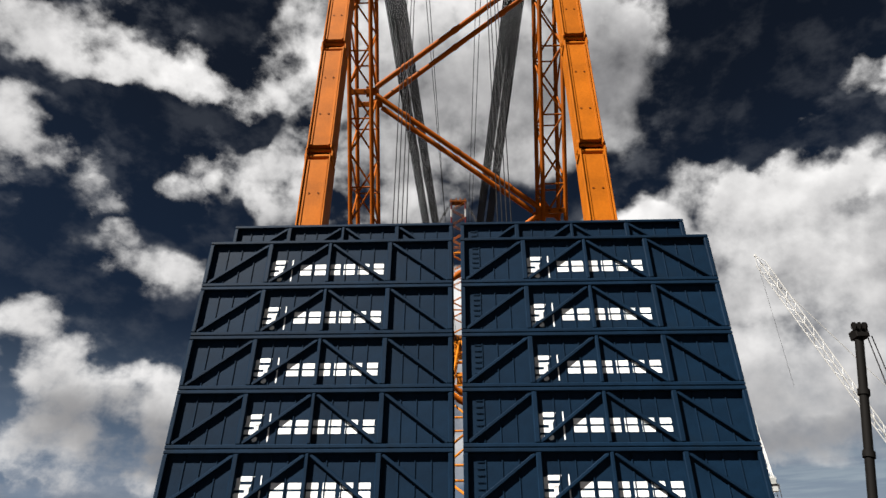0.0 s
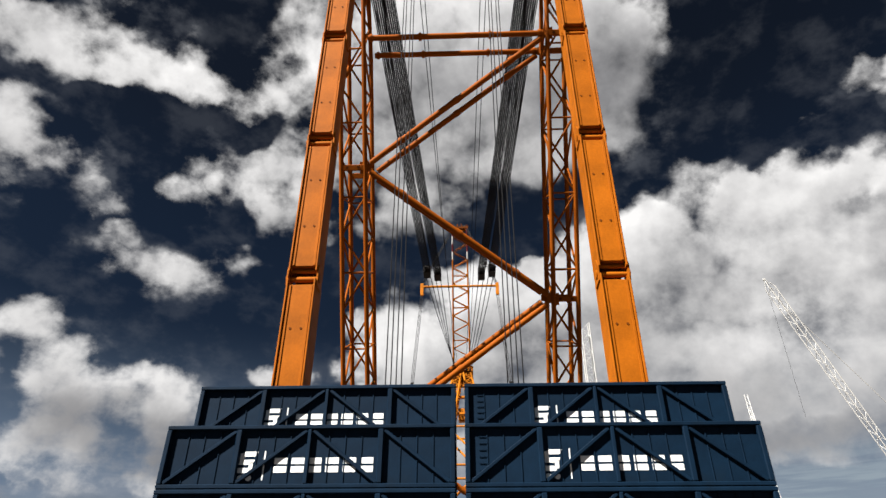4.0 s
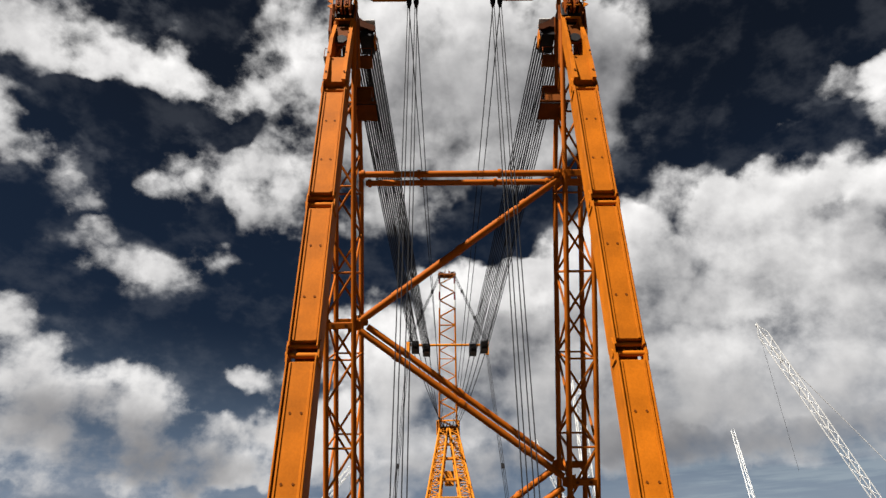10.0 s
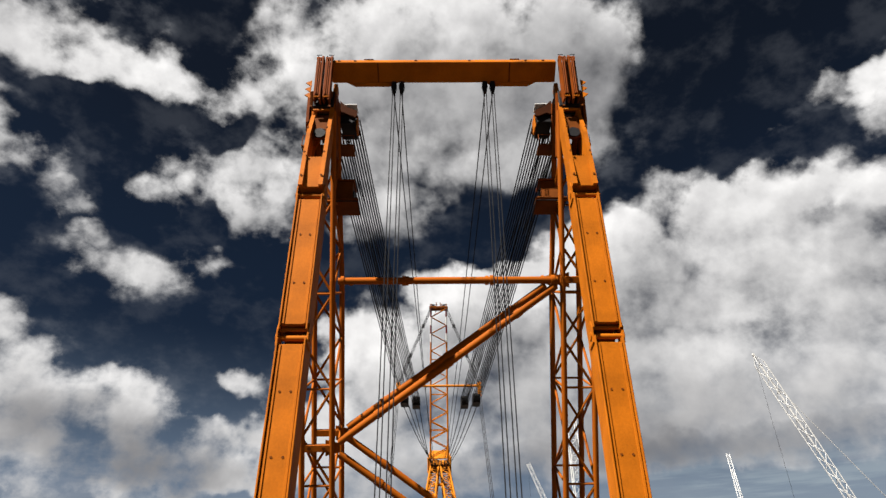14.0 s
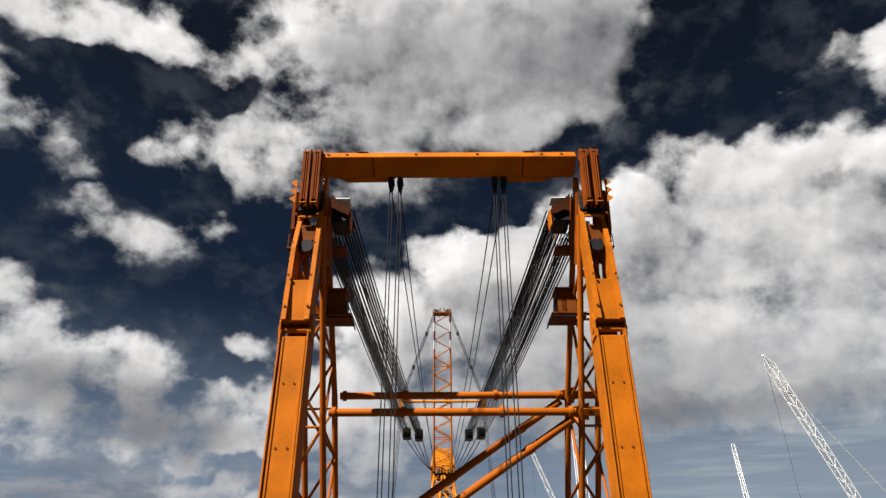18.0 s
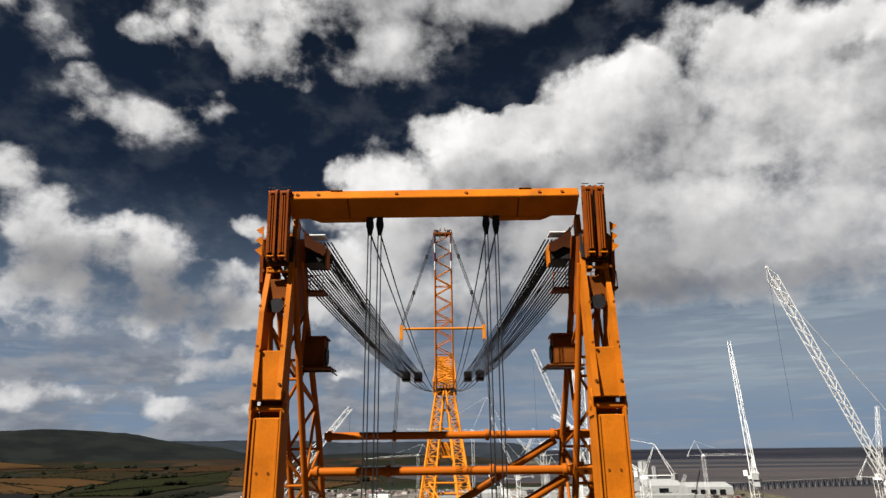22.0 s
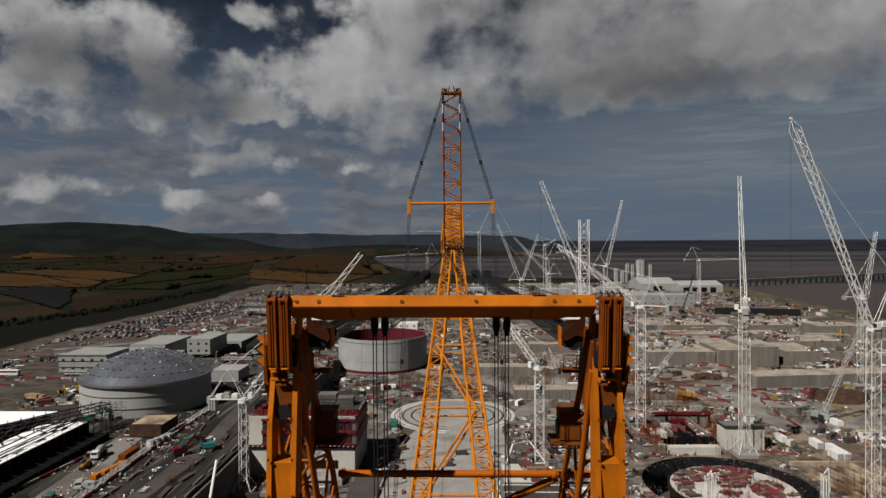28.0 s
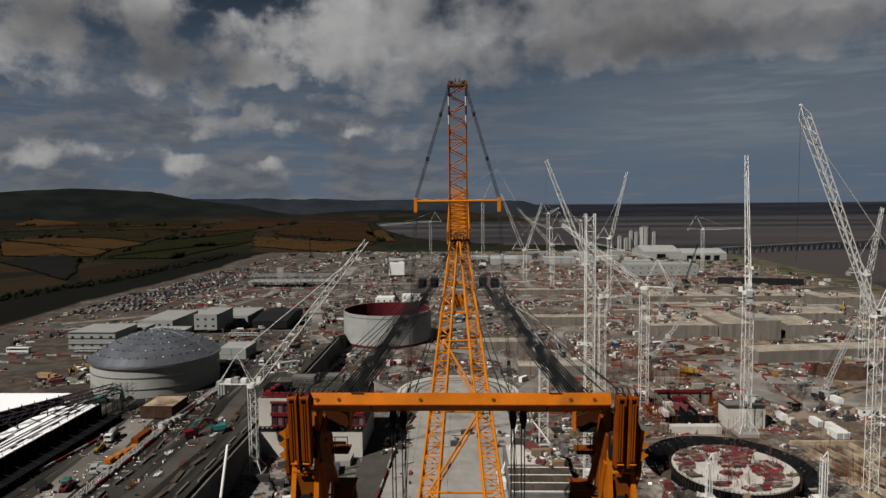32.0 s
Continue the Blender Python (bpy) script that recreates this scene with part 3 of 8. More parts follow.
def lattice(parent, p0, p1, side, w, d, bays, rc, rb, mat, joined=True, frames=0, sides=8, parallel=False):
    """A four-chord lattice from p0 to p1; side: the way of its width; w, d: width and depth at both ends."""
    p0, p1, side = Vector(p0), Vector(p1), Vector(side).normalized()
    deep = (p1 - p0).cross(side).normalized()
    corner = lambda k, i: p0.lerp(p1, k) + side * ((-.5, .5, .5, -.5)[i] * (w[0] + (w[1] - w[0]) * k)) + deep * ((-.5, -.5, .5, .5)[i] * (d[0] + (d[1] - d[0]) * k))
    for i in range(4):
        tube("chord", corner(0, i), corner(1, i), rc, mat, parent, sides=sides)
    lace = []
    for n in range(bays):
        for i in range(4):
            j = (i + 1) % 4
            a, b = (i, j) if (n + i + (parallel and i > 1)) % 2 else (j, i)
            lace.append((corner(n / bays, a), corner((n + 1) / bays, b), rb))
            if frames and n % frames == 0:
                lace.append((corner(n / bays, i), corner(n / bays, j), rb * 0.9))
    if joined:
        rods("lacing", lace, mat, parent)
    else:
        for a, b, r in lace:
            tube("brace", a, b, r, mat, parent, sides=6)
    return corner
# ---- ground, sea and fields ----
SHORE = [(1500, -400), (900, 150), (455, 600), (470, 850), (500, 1060), (450, 1200), (330, 1340), (60, 1480), (-130, 1750), (-300, 2400), (-480, 3400), (-700, 5200)]


def shore_x(y):
    for (x0, y0), (x1, y1) in zip(SHORE, SHORE[1:]):
        if y0 <= y <= y1:
            return x0 + (x1 - x0) * (y - y0) / (y1 - y0)
    return 1500 if y < 0 else -700


def smooth(a, b, v):
    t = min(1, max(0, (v - a) / (b - a)))
    return t * t * (3 - 2 * t)


def ground_z(x, y):
    terrace = 14 * (1 - smooth(-76, -74.5, x)) * (1 - smooth(343, 420, y)) + 7 * (1 - smooth(-110, -60, x)) * smooth(343, 420, y) * (1 - smooth(500, 900, y))
    z = 3 + max(0, terrace - 3)
    # fields rise to wooded hills in the far west
    west = smooth(-330, -900, x) * smooth(100, 1200, y)
    far = math.hypot(x, y)
    z += west * (10 + 14 * noise.noise((x / 400, y / 400, 3)))
    bearing = math.degrees(math.atan2(x, y + 29))
    crest = 62 + 104 * smooth(-17.5, -29, bearing) if y > 0 else 166
    z += smooth(3550, 4400, far) * smooth(-15.5, -20.5, bearing) * (crest - 30 + 24 * noise.noise((x / 700, y / 700, 7)) + 9 * noise.noise((x / 160, y / 160, 3)))
    z += smooth(3600, 4700, far) * smooth(900, -300, x) * 68 * (0.75 + 0.5 * noise.noise((x / 500, 1.5, 2)))
    sx = shore_x(y)
    z -= 12 * smooth(sx - 12, sx + 40, x) * (1 - smooth(3300, 3900, y) * smooth(900, 300, x))
    return z


def axis(stops):
    out = []
    for a, b, step in stops:
        n = max(1, round((b - a) / step))
        out += [a + (b - a) * i / n for i in range(n)]
    return out + [stops[-1][1]]


xs = axis([(-4900, -1400, 125), (-1400, -420, 35), (-420, -90, 22), (-90, -77, 13), (-77, -74, 0.75), (-74, 600, 15), (600, 1500, 60), (1500, 4900, 250)])
ys = axis([(-2500, -300, 220), (-300, 340, 20), (340, 1400, 20), (1400, 2600, 60), (2600, 4900, 100)])
PIT = (91.6, 185.0, 22.8)
verts = [(x, y, ground_z(x, y)) for y in ys for x in xs]
faces = []
for j in range(len(ys) - 1):
    for i in range(len(xs) - 1):
        cx, cy = (xs[i] + xs[i + 1]) / 2, (ys[j] + ys[j + 1]) / 2
        if not (46 < cx < 136 and 140 < cy < 230):
            k = j * len(xs) + i
            faces.append((k, k + 1, k + 1 + len(xs), k + len(xs)))
me = bpy.data.meshes.new("ground")
me.from_pydata(verts, [], faces)
for p in me.polygons:
    p.use_smooth = False


def ground_material():
    m = bpy.data.materials.new("site_soil_and_fields")
    m.use_nodes = True
    nt = m.node_tree
    link = nt.links.new
    b = nt.nodes["Principled BSDF"]
    b.inputs["Roughness"].default_value = 0.95
    b.inputs["Specular IOR Level"].default_value = 0.05
    pos = nt.nodes.new("ShaderNodeNewGeometry").outputs["Position"]
    xyz = nt.nodes.new("ShaderNodeSeparateXYZ")
    link(pos, xyz.inputs[0])

    def tex(s, detail=5, stretch=None, rough=0.55):
        v = pos
        if stretch:
            mp = nt.nodes.new("ShaderNodeMapping")
            mp.inputs["Scale"].default_value, mp.inputs["Rotation"].default_value = stretch[0], (0, 0, stretch[1])
            link(pos, mp.inputs[0])
            v = mp.outputs[0]
        n = nt.nodes.new("ShaderNodeTexNoise")
        n.inputs["Scale"].default_value, n.inputs["Detail"].default_value, n.inputs["Roughness"].default_value = s, detail, rough
        link(v, n.inputs["Vector"])
        return n.outputs["Fac"]

    def rng(v, a, c):
        n = nt.nodes.new("ShaderNodeMapRange")
        n.interpolation_type = "SMOOTHSTEP"
        n.inputs["From Min"].default_value, n.inputs["From Max"].default_value = a, c
        link(v, n.inputs["Value"])
        return n.outputs[0]

    def mx(f, a, c):
        n = nt.nodes.new("ShaderNodeMix")
        n.data_type = "RGBA"
        link(f, n.inputs[0]) if not isinstance(f, float) else None
        for i, v in ((6, a), (7, c)):
            if isinstance(v, tuple):
                n.inputs[i].default_value = (*v, 1)
            else:
                link(v, n.inputs[i])
        return n.outputs[2]

    def mth(op, a, c):
        n = nt.nodes.new("ShaderNodeMath")
        n.operation = op
        for i, v in enumerate((a, c)):
            if isinstance(v, (int, float)):
                n.inputs[i].default_value = v
            else:
                link(v, n.inputs[i])
        return n.outputs[0]

    site = mx(rng(tex(0.012, 6), 0.4, 0.62), (0.0648, 0.0603, 0.0544), (0.0466, 0.0421, 0.0376))
    site = mx(rng(tex(0.03, 6), 0.5, 0.64), site, (0.0246, 0.0214, 0.0188))
    site = mx(rng(tex(0.022, 7), 0.53, 0.62), site, (0.0972, 0.0916, 0.0845))
    site = mx(rng(tex(0.35, 5, ((1, .06, 1), 0.5)), 0.55, 0.72), site, (0.0337, 0.0298, 0.0265))
    site = mx(rng(tex(0.09, 7, None, 0.65), 0.52, 0.58), site, (0.0233, 0.0201, 0.0175))
    site = mx(rng(tex(0.13, 6, None, 0.65), 0.55, 0.6), site, (0.128, 0.119, 0.108))
    site = mx(rng(tex(0.5, 5, None, 0.65), 0.54, 0.6), site, (0.0194, 0.0175, 0.0156))
    site = mx(rng(tex(0.7, 4, None, 0.65), 0.57, 0.64), site, (0.13, 0.123, 0.113))
    sandy = mth("MULTIPLY", rng(xyz.outputs[0], 10.0, 100.0), rng(tex(0.02, 6), 0.36, 0.56))
    site = mx(sandy, site, mx(rng(tex(0.1, 7, None, 0.65), 0.44, 0.56), (0.132, 0.104, 0.081), (0.058, 0.0445, 0.035)))
    site = mx(rng(tex(0.06, 6, None, 0.6), 0.58, 0.64), site, (0.0395, 0.0261, 0.0198))
    # muddy upper terrace with a paler haul road along it
    mud = mx(rng(tex(0.09, 6, ((1, .12, 1), -0.04)), 0.35, 0.7), (0.0095, 0.0088, 0.0078), (0.028, 0.0262, 0.0236))
    mud = mx(rng(tex(0.5, 5, ((1, .04, 1), 0.02)), 0.54, 0.62), mud, (0.0095, 0.0091, 0.009))
    mud = mx(rng(tex(0.4, 5, ((1, .05, 1), -0.06)), 0.58, 0.66), mud, (0.05, 0.0475, 0.0435))
    upper = mth("MULTIPLY", rng(xyz.outputs[0], -74.0, -76.0), rng(xyz.outputs[1], 400.0, 290.0))
    site = mx(upper, site, mud)
    west_soil = mth("MULTIPLY", rng(xyz.outputs[0], -140.0, -190.0), rng(tex(0.03, 6), 0.3, 0.55))
    site = mx(west_soil, site, mx(rng(tex(0.15, 6), 0.4, 0.6), (0.05, 0.04, 0.033), (0.027, 0.022, 0.019)))
    # fields: patches with dark hedges between them
    mp = nt.nodes.new("ShaderNodeMapping")
    mp.inputs["Scale"].default_value, mp.inputs["Rotation"].default_value = (1, 0.62, 0), (0, 0, 0.3)
    link(pos, mp.inputs[0])
    vor = []
    for feature in ("F1", "DISTANCE_TO_EDGE"):
        n = nt.nodes.new("ShaderNodeTexVoronoi")
        n.feature = feature
        n.inputs["Scale"].default_value = 0.0056
        link(mp.outputs[0], n.inputs["Vector"])
        vor.append(n)
    ramp = nt.nodes.new("ShaderNodeValToRGB")
    ramp.color_ramp.interpolation = "CONSTANT"
    # field tones are kept dark to carry the shade of clouds
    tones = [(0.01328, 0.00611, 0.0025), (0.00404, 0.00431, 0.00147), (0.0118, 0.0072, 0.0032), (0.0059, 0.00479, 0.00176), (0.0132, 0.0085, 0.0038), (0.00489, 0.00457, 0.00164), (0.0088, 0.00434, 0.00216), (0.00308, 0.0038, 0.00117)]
    while len(ramp.color_ramp.elements) < len(tones):
        ramp.color_ramp.elements.new(0.5)
    for i, c in enumerate(tones):
        ramp.color_ramp.elements[i].position, ramp.color_ramp.elements[i].color = i / len(tones), (*c, 1)
    sepc = nt.nodes.new("ShaderNodeSeparateColor")
    link(vor[0].outputs["Color"], sepc.inputs[0])
    link(sepc.outputs[0], ramp.inputs[0])
    rows = rng(tex(0.03, 4, ((1, .03, 1), 0.9)), 0.5, 0.8)
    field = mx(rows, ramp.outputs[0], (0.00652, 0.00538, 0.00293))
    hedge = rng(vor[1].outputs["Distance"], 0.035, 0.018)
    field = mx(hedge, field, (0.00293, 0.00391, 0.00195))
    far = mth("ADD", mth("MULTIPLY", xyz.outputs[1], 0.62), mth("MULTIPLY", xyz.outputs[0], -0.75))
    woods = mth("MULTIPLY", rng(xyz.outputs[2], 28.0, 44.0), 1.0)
    # woods on the hills lean blue for painted haze
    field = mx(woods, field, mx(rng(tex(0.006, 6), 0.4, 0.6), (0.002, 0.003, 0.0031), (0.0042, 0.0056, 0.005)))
    # rough grass just outside the fence, darkened as the fields are, then the fields
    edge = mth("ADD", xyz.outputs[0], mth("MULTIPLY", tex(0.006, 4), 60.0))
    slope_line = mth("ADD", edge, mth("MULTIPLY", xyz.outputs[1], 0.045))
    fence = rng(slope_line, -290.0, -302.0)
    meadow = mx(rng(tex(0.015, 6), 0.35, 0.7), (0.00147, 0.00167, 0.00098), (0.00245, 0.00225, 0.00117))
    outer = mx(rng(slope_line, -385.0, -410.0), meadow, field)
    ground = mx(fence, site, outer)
    # north of the site the fields begin again
    north = mth("ADD", xyz.outputs[1], mth("MULTIPLY", tex(0.006, 4), 80.0))
    ground = mx(rng(north, 1225.0, 1250.0), ground, mx(rng(north, 1330.0, 1345.0), mx(rng(xyz.outputs[0], -330.0, -250.0), field, (0.00457, 0.00845, 0.00293)), field))
    shore = mth("MULTIPLY", rng(mth("ADD", xyz.outputs[0], mth("MULTIPLY", tex(0.02, 4), 40.0)), 405.0, 440.0), rng(xyz.outputs[1], 420.0, 520.0))
    ground = mx(shore, ground, mx(rng(tex(0.05, 6), 0.42, 0.6), (0.0592, 0.049, 0.034), (0.0221, 0.0245, 0.0126)))
    link(ground, b.inputs["Base Color"])
    bp = nt.nodes.new("ShaderNodeBump")
    bp.inputs["Strength"].default_value, bp.inputs["Distance"].default_value = 0.6, 0.6
    link(tex(0.25, 6), bp.inputs["Height"])
    link(bp.outputs[0], b.inputs["Normal"])
    return m


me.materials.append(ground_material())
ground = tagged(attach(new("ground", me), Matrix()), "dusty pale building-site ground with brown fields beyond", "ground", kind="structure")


def sea_material():
    m = bpy.data.materials.new("muddy_sea")
    m.use_nodes = True
    nt = m.node_tree
    b = nt.nodes["Principled BSDF"]
    b.inputs["Roughness"].default_value = 0.5
    b.inputs["Specular IOR Level"].default_value = 0.08
    pos = nt.nodes.new("ShaderNodeNewGeometry").outputs["Position"]
    mp = nt.nodes.new("ShaderNodeMapping")
    mp.inputs["Scale"].default_value = (0.1, 1, 1)
    nt.links.new(pos, mp.inputs[0])
    n = nt.nodes.new("ShaderNodeTexNoise")
    n.inputs["Scale"].default_value, n.inputs["Detail"].default_value = 0.0016, 5
    nt.links.new(mp.outputs[0], n.inputs["Vector"])
    r = nt.nodes.new("ShaderNodeValToRGB")
    # the ramp's dark bands stand in for cloud shadows on the water
    r.color_ramp.elements[0].position, r.color_ramp.elements[0].color = 0.47, (0.0052, 0.0056, 0.0082, 1)
    r.color_ramp.elements[1].position, r.color_ramp.elements[1].color = 0.53, (0.027, 0.0215, 0.0198, 1)
    nt.links.new(n.outputs["Fac"], r.inputs[0])
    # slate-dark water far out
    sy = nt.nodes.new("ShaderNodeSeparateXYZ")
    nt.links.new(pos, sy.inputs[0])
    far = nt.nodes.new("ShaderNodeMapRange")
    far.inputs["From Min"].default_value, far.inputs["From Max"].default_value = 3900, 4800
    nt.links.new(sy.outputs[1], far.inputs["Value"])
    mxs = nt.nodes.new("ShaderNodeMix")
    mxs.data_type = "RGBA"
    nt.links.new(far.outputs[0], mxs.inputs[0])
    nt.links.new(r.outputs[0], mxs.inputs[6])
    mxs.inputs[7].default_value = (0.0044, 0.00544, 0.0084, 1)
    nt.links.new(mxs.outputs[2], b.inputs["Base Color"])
    w = nt.nodes.new("ShaderNodeTexNoise")
    w.inputs["Scale"].default_value, w.inputs["Detail"].default_value = 0.15, 4
    nt.links.new(pos, w.inputs["Vector"])
    bp = nt.nodes.new("ShaderNodeBump")
    bp.inputs["Strength"].default_value, bp.inputs["Distance"].default_value = 0.5, 0.5
    nt.links.new(w.outputs["Fac"], bp.inputs["Height"])
    nt.links.new(bp.outputs[0], b.inputs["Normal"])
    return m


bm = bmesh.new()
edge_y = [-2500, -400, 0, 150, 400, 600, 850, 1060, 1200, 1340, 1480, 1750, 2400, 3400, 4200, 4900]
strip = [(bm.verts.new((shore_x(y) - 25, y, -2)), bm.verts.new((4900, y, -2))) for y in edge_y]
for (a, b), (c, d) in zip(strip, strip[1:]):
    bm.faces.new((a, b, d, c))
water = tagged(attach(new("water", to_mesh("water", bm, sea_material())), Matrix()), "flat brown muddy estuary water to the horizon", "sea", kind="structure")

# ---- the big ring crane: counterweights ----
CW, CH, CD = 12.29, 2.6, 2.42


def container(marked, rungs, plain=False):
    """A blue counterweight container, its origin at the middle of its bottom front edge."""
    c = thing("counterweight_container", (0, 0, 0), "dark blue steel counterweight container with braced front", "container", "stacked counterweight containers")
    box("back_panel", (0, CD - 0.1, CH / 2), (CW - 0.1, 0.12, CH - 0.1), BLUE, c)
    for s in (-1, 1):
        box("end_wall", (s * (CW / 2 - 0.08), CD / 2 + 0.1, CH / 2), (0.1, CD - 0.35, CH - 0.1), BLUE, c)
    box("roof", (0, CD / 2 + 0.1, CH - 0.16), (CW - 0.2, CD - 0.3, 0.08), BLUE, c)
    box("base_plate", (0, CD / 2 + 0.1, 0.1), (CW - 0.2, CD - 0.3, 0.1), BLUE, c)
    box("top_rail", (0, 0.11, CH - 0.1), (CW, 0.22, 0.18), BLUE, c)
    box("bottom_rail", (0, 0.11, 0.1), (CW, 0.22, 0.18), BLUE, c)
    step = (CW - 0.22) / 4
    for i in range(5):
        x = -CW / 2 + 0.11 + i * step
        wide = (0.22, 0.24, 0.16, 0.24, 0.22)[i]
        box("post", (x, 0.105, CH / 2), (wide, 0.205, CH - 0.38), BLUE, c)
        if i == 4:
            break
        x0, x1 = x + 0.13, x + step - 0.13
        box("front_panel", ((x0 + x1) / 2, 0.26, CH / 2), (step + 0.05, 0.05, CH - 0.3), BLUE, c)
        for k in range(1, 1 if plain else 4):
            box("rib", (x0 + (x1 - x0) * k / 4, 0.22, CH / 2), (0.05, 0.05, CH - 0.4), BLUE, c)
        lo, hi = (0.24, CH - 0.24)
        a, b = ((x0, lo), (x1, hi)) if i < 2 else ((x0, hi), (x1, lo))
        d = Vector((b[0] - a[0], 0, b[1] - a[1]))
        m = Matrix.Translation(((a[0] + b[0]) / 2, 0.125, (a[1] + b[1]) / 2)) @ Matrix.Rotation(-math.atan2(d.z, d.x), 4, "Y")
        box("diagonal_brace", None, (d.length, 0.14, 0.15), BLUE, c, m=m)
    if rungs:
        for k in range(7):
            box("rung", (-CW / 2 + 0.75, 0.2, 0.45 + k * 0.27), (0.36, 0.03, 0.028), BLUE, c)
    if marked:
        y = 0.228
        x0 = -CW / 2 + 3.25
        for k in range(3):
            m = pose(x0 + 0.42 - 0.1 * k, y, 1.43 - 0.33 * k)
            solid("emblem_bar", [(-0.35, -0.1), (0.22, -0.1), (0.35, 0.1), (-0.22, 0.1)], 0.012, SIGNWHITE, c, m)
        box("emblem_stem", (x0 + 0.1, y, 1.26), (0.17, 0.012, 0.4), SIGNWHITE, c, bevel=0)
        box("emblem_stem", (x0 + 0.5, y, 0.94), (0.17, 0.012, 0.35), SIGNWHITE, c, bevel=0)
        for k in range(2):
            tube("emblem_dot", (x0 + 0.12 + 0.36 * k, y - 0.006, 0.46), (x0 + 0.12 + 0.36 * k, y + 0.006, 0.46), 0.12, SIGNWHITE, c, sides=12)
        box("divider_bar", (x0 + 1.05, y, 0.96), (0.05, 0.012, 1.2), SIGNWHITE, c, bevel=0)
        for k in range(6):
            cx = x0 + 1.75 + 0.72 * k
            bars = [((0, 0, 0.17), (0.54, 0.012, 0.25), 0), ((0, 0, -0.17), (0.54, 0.012, 0.25), 0)]
            attach(new("mark", boxes_mesh("mark", bars, SIGNWHITE)), pose(cx, y, 0.97), c)
    return c


proto = {}
for side in (0, 1):
    x = (-1, 1)[side] * (CW / 2 + 0.2)
    for row, (y, top) in enumerate(((0.0, 30.0), (2.47, 32.6))):
        levels = 11 + row
        for n in range(levels):
            z = top - CH * (n + 1)
            seen_well = n < (6, 2)[row]
            key = (side, seen_well)
            if key not in proto:
                proto[key] = container(seen_well, side == 1 and seen_well, not seen_well)
                proto[key].matrix_basis = Matrix.Translation((x, y, z))
                WORLDM[proto[key]] = Matrix.Translation((x, y, z))
            else:
                copy_thing(proto[key], Matrix.Translation((x, y, z)))
for side in (-1, 1):
    t = thing("ballast_frame", (side * 6.4, 2.5, 3), "orange steel frame carrying the counterweight stack", "steel frame", "ballast frames")
    for y in (0.5, 4.5):
        box("beam", (side * 6.4, y, 3.0), (12.6, 0.7, 0.76), ORANGE, t)
    for x in (-5.8, 0, 5.8):
        box("foot", (side * 6.4 + x, 2.5, 2.85), (0.9, 5.4, 0.5), ORANGE, t)

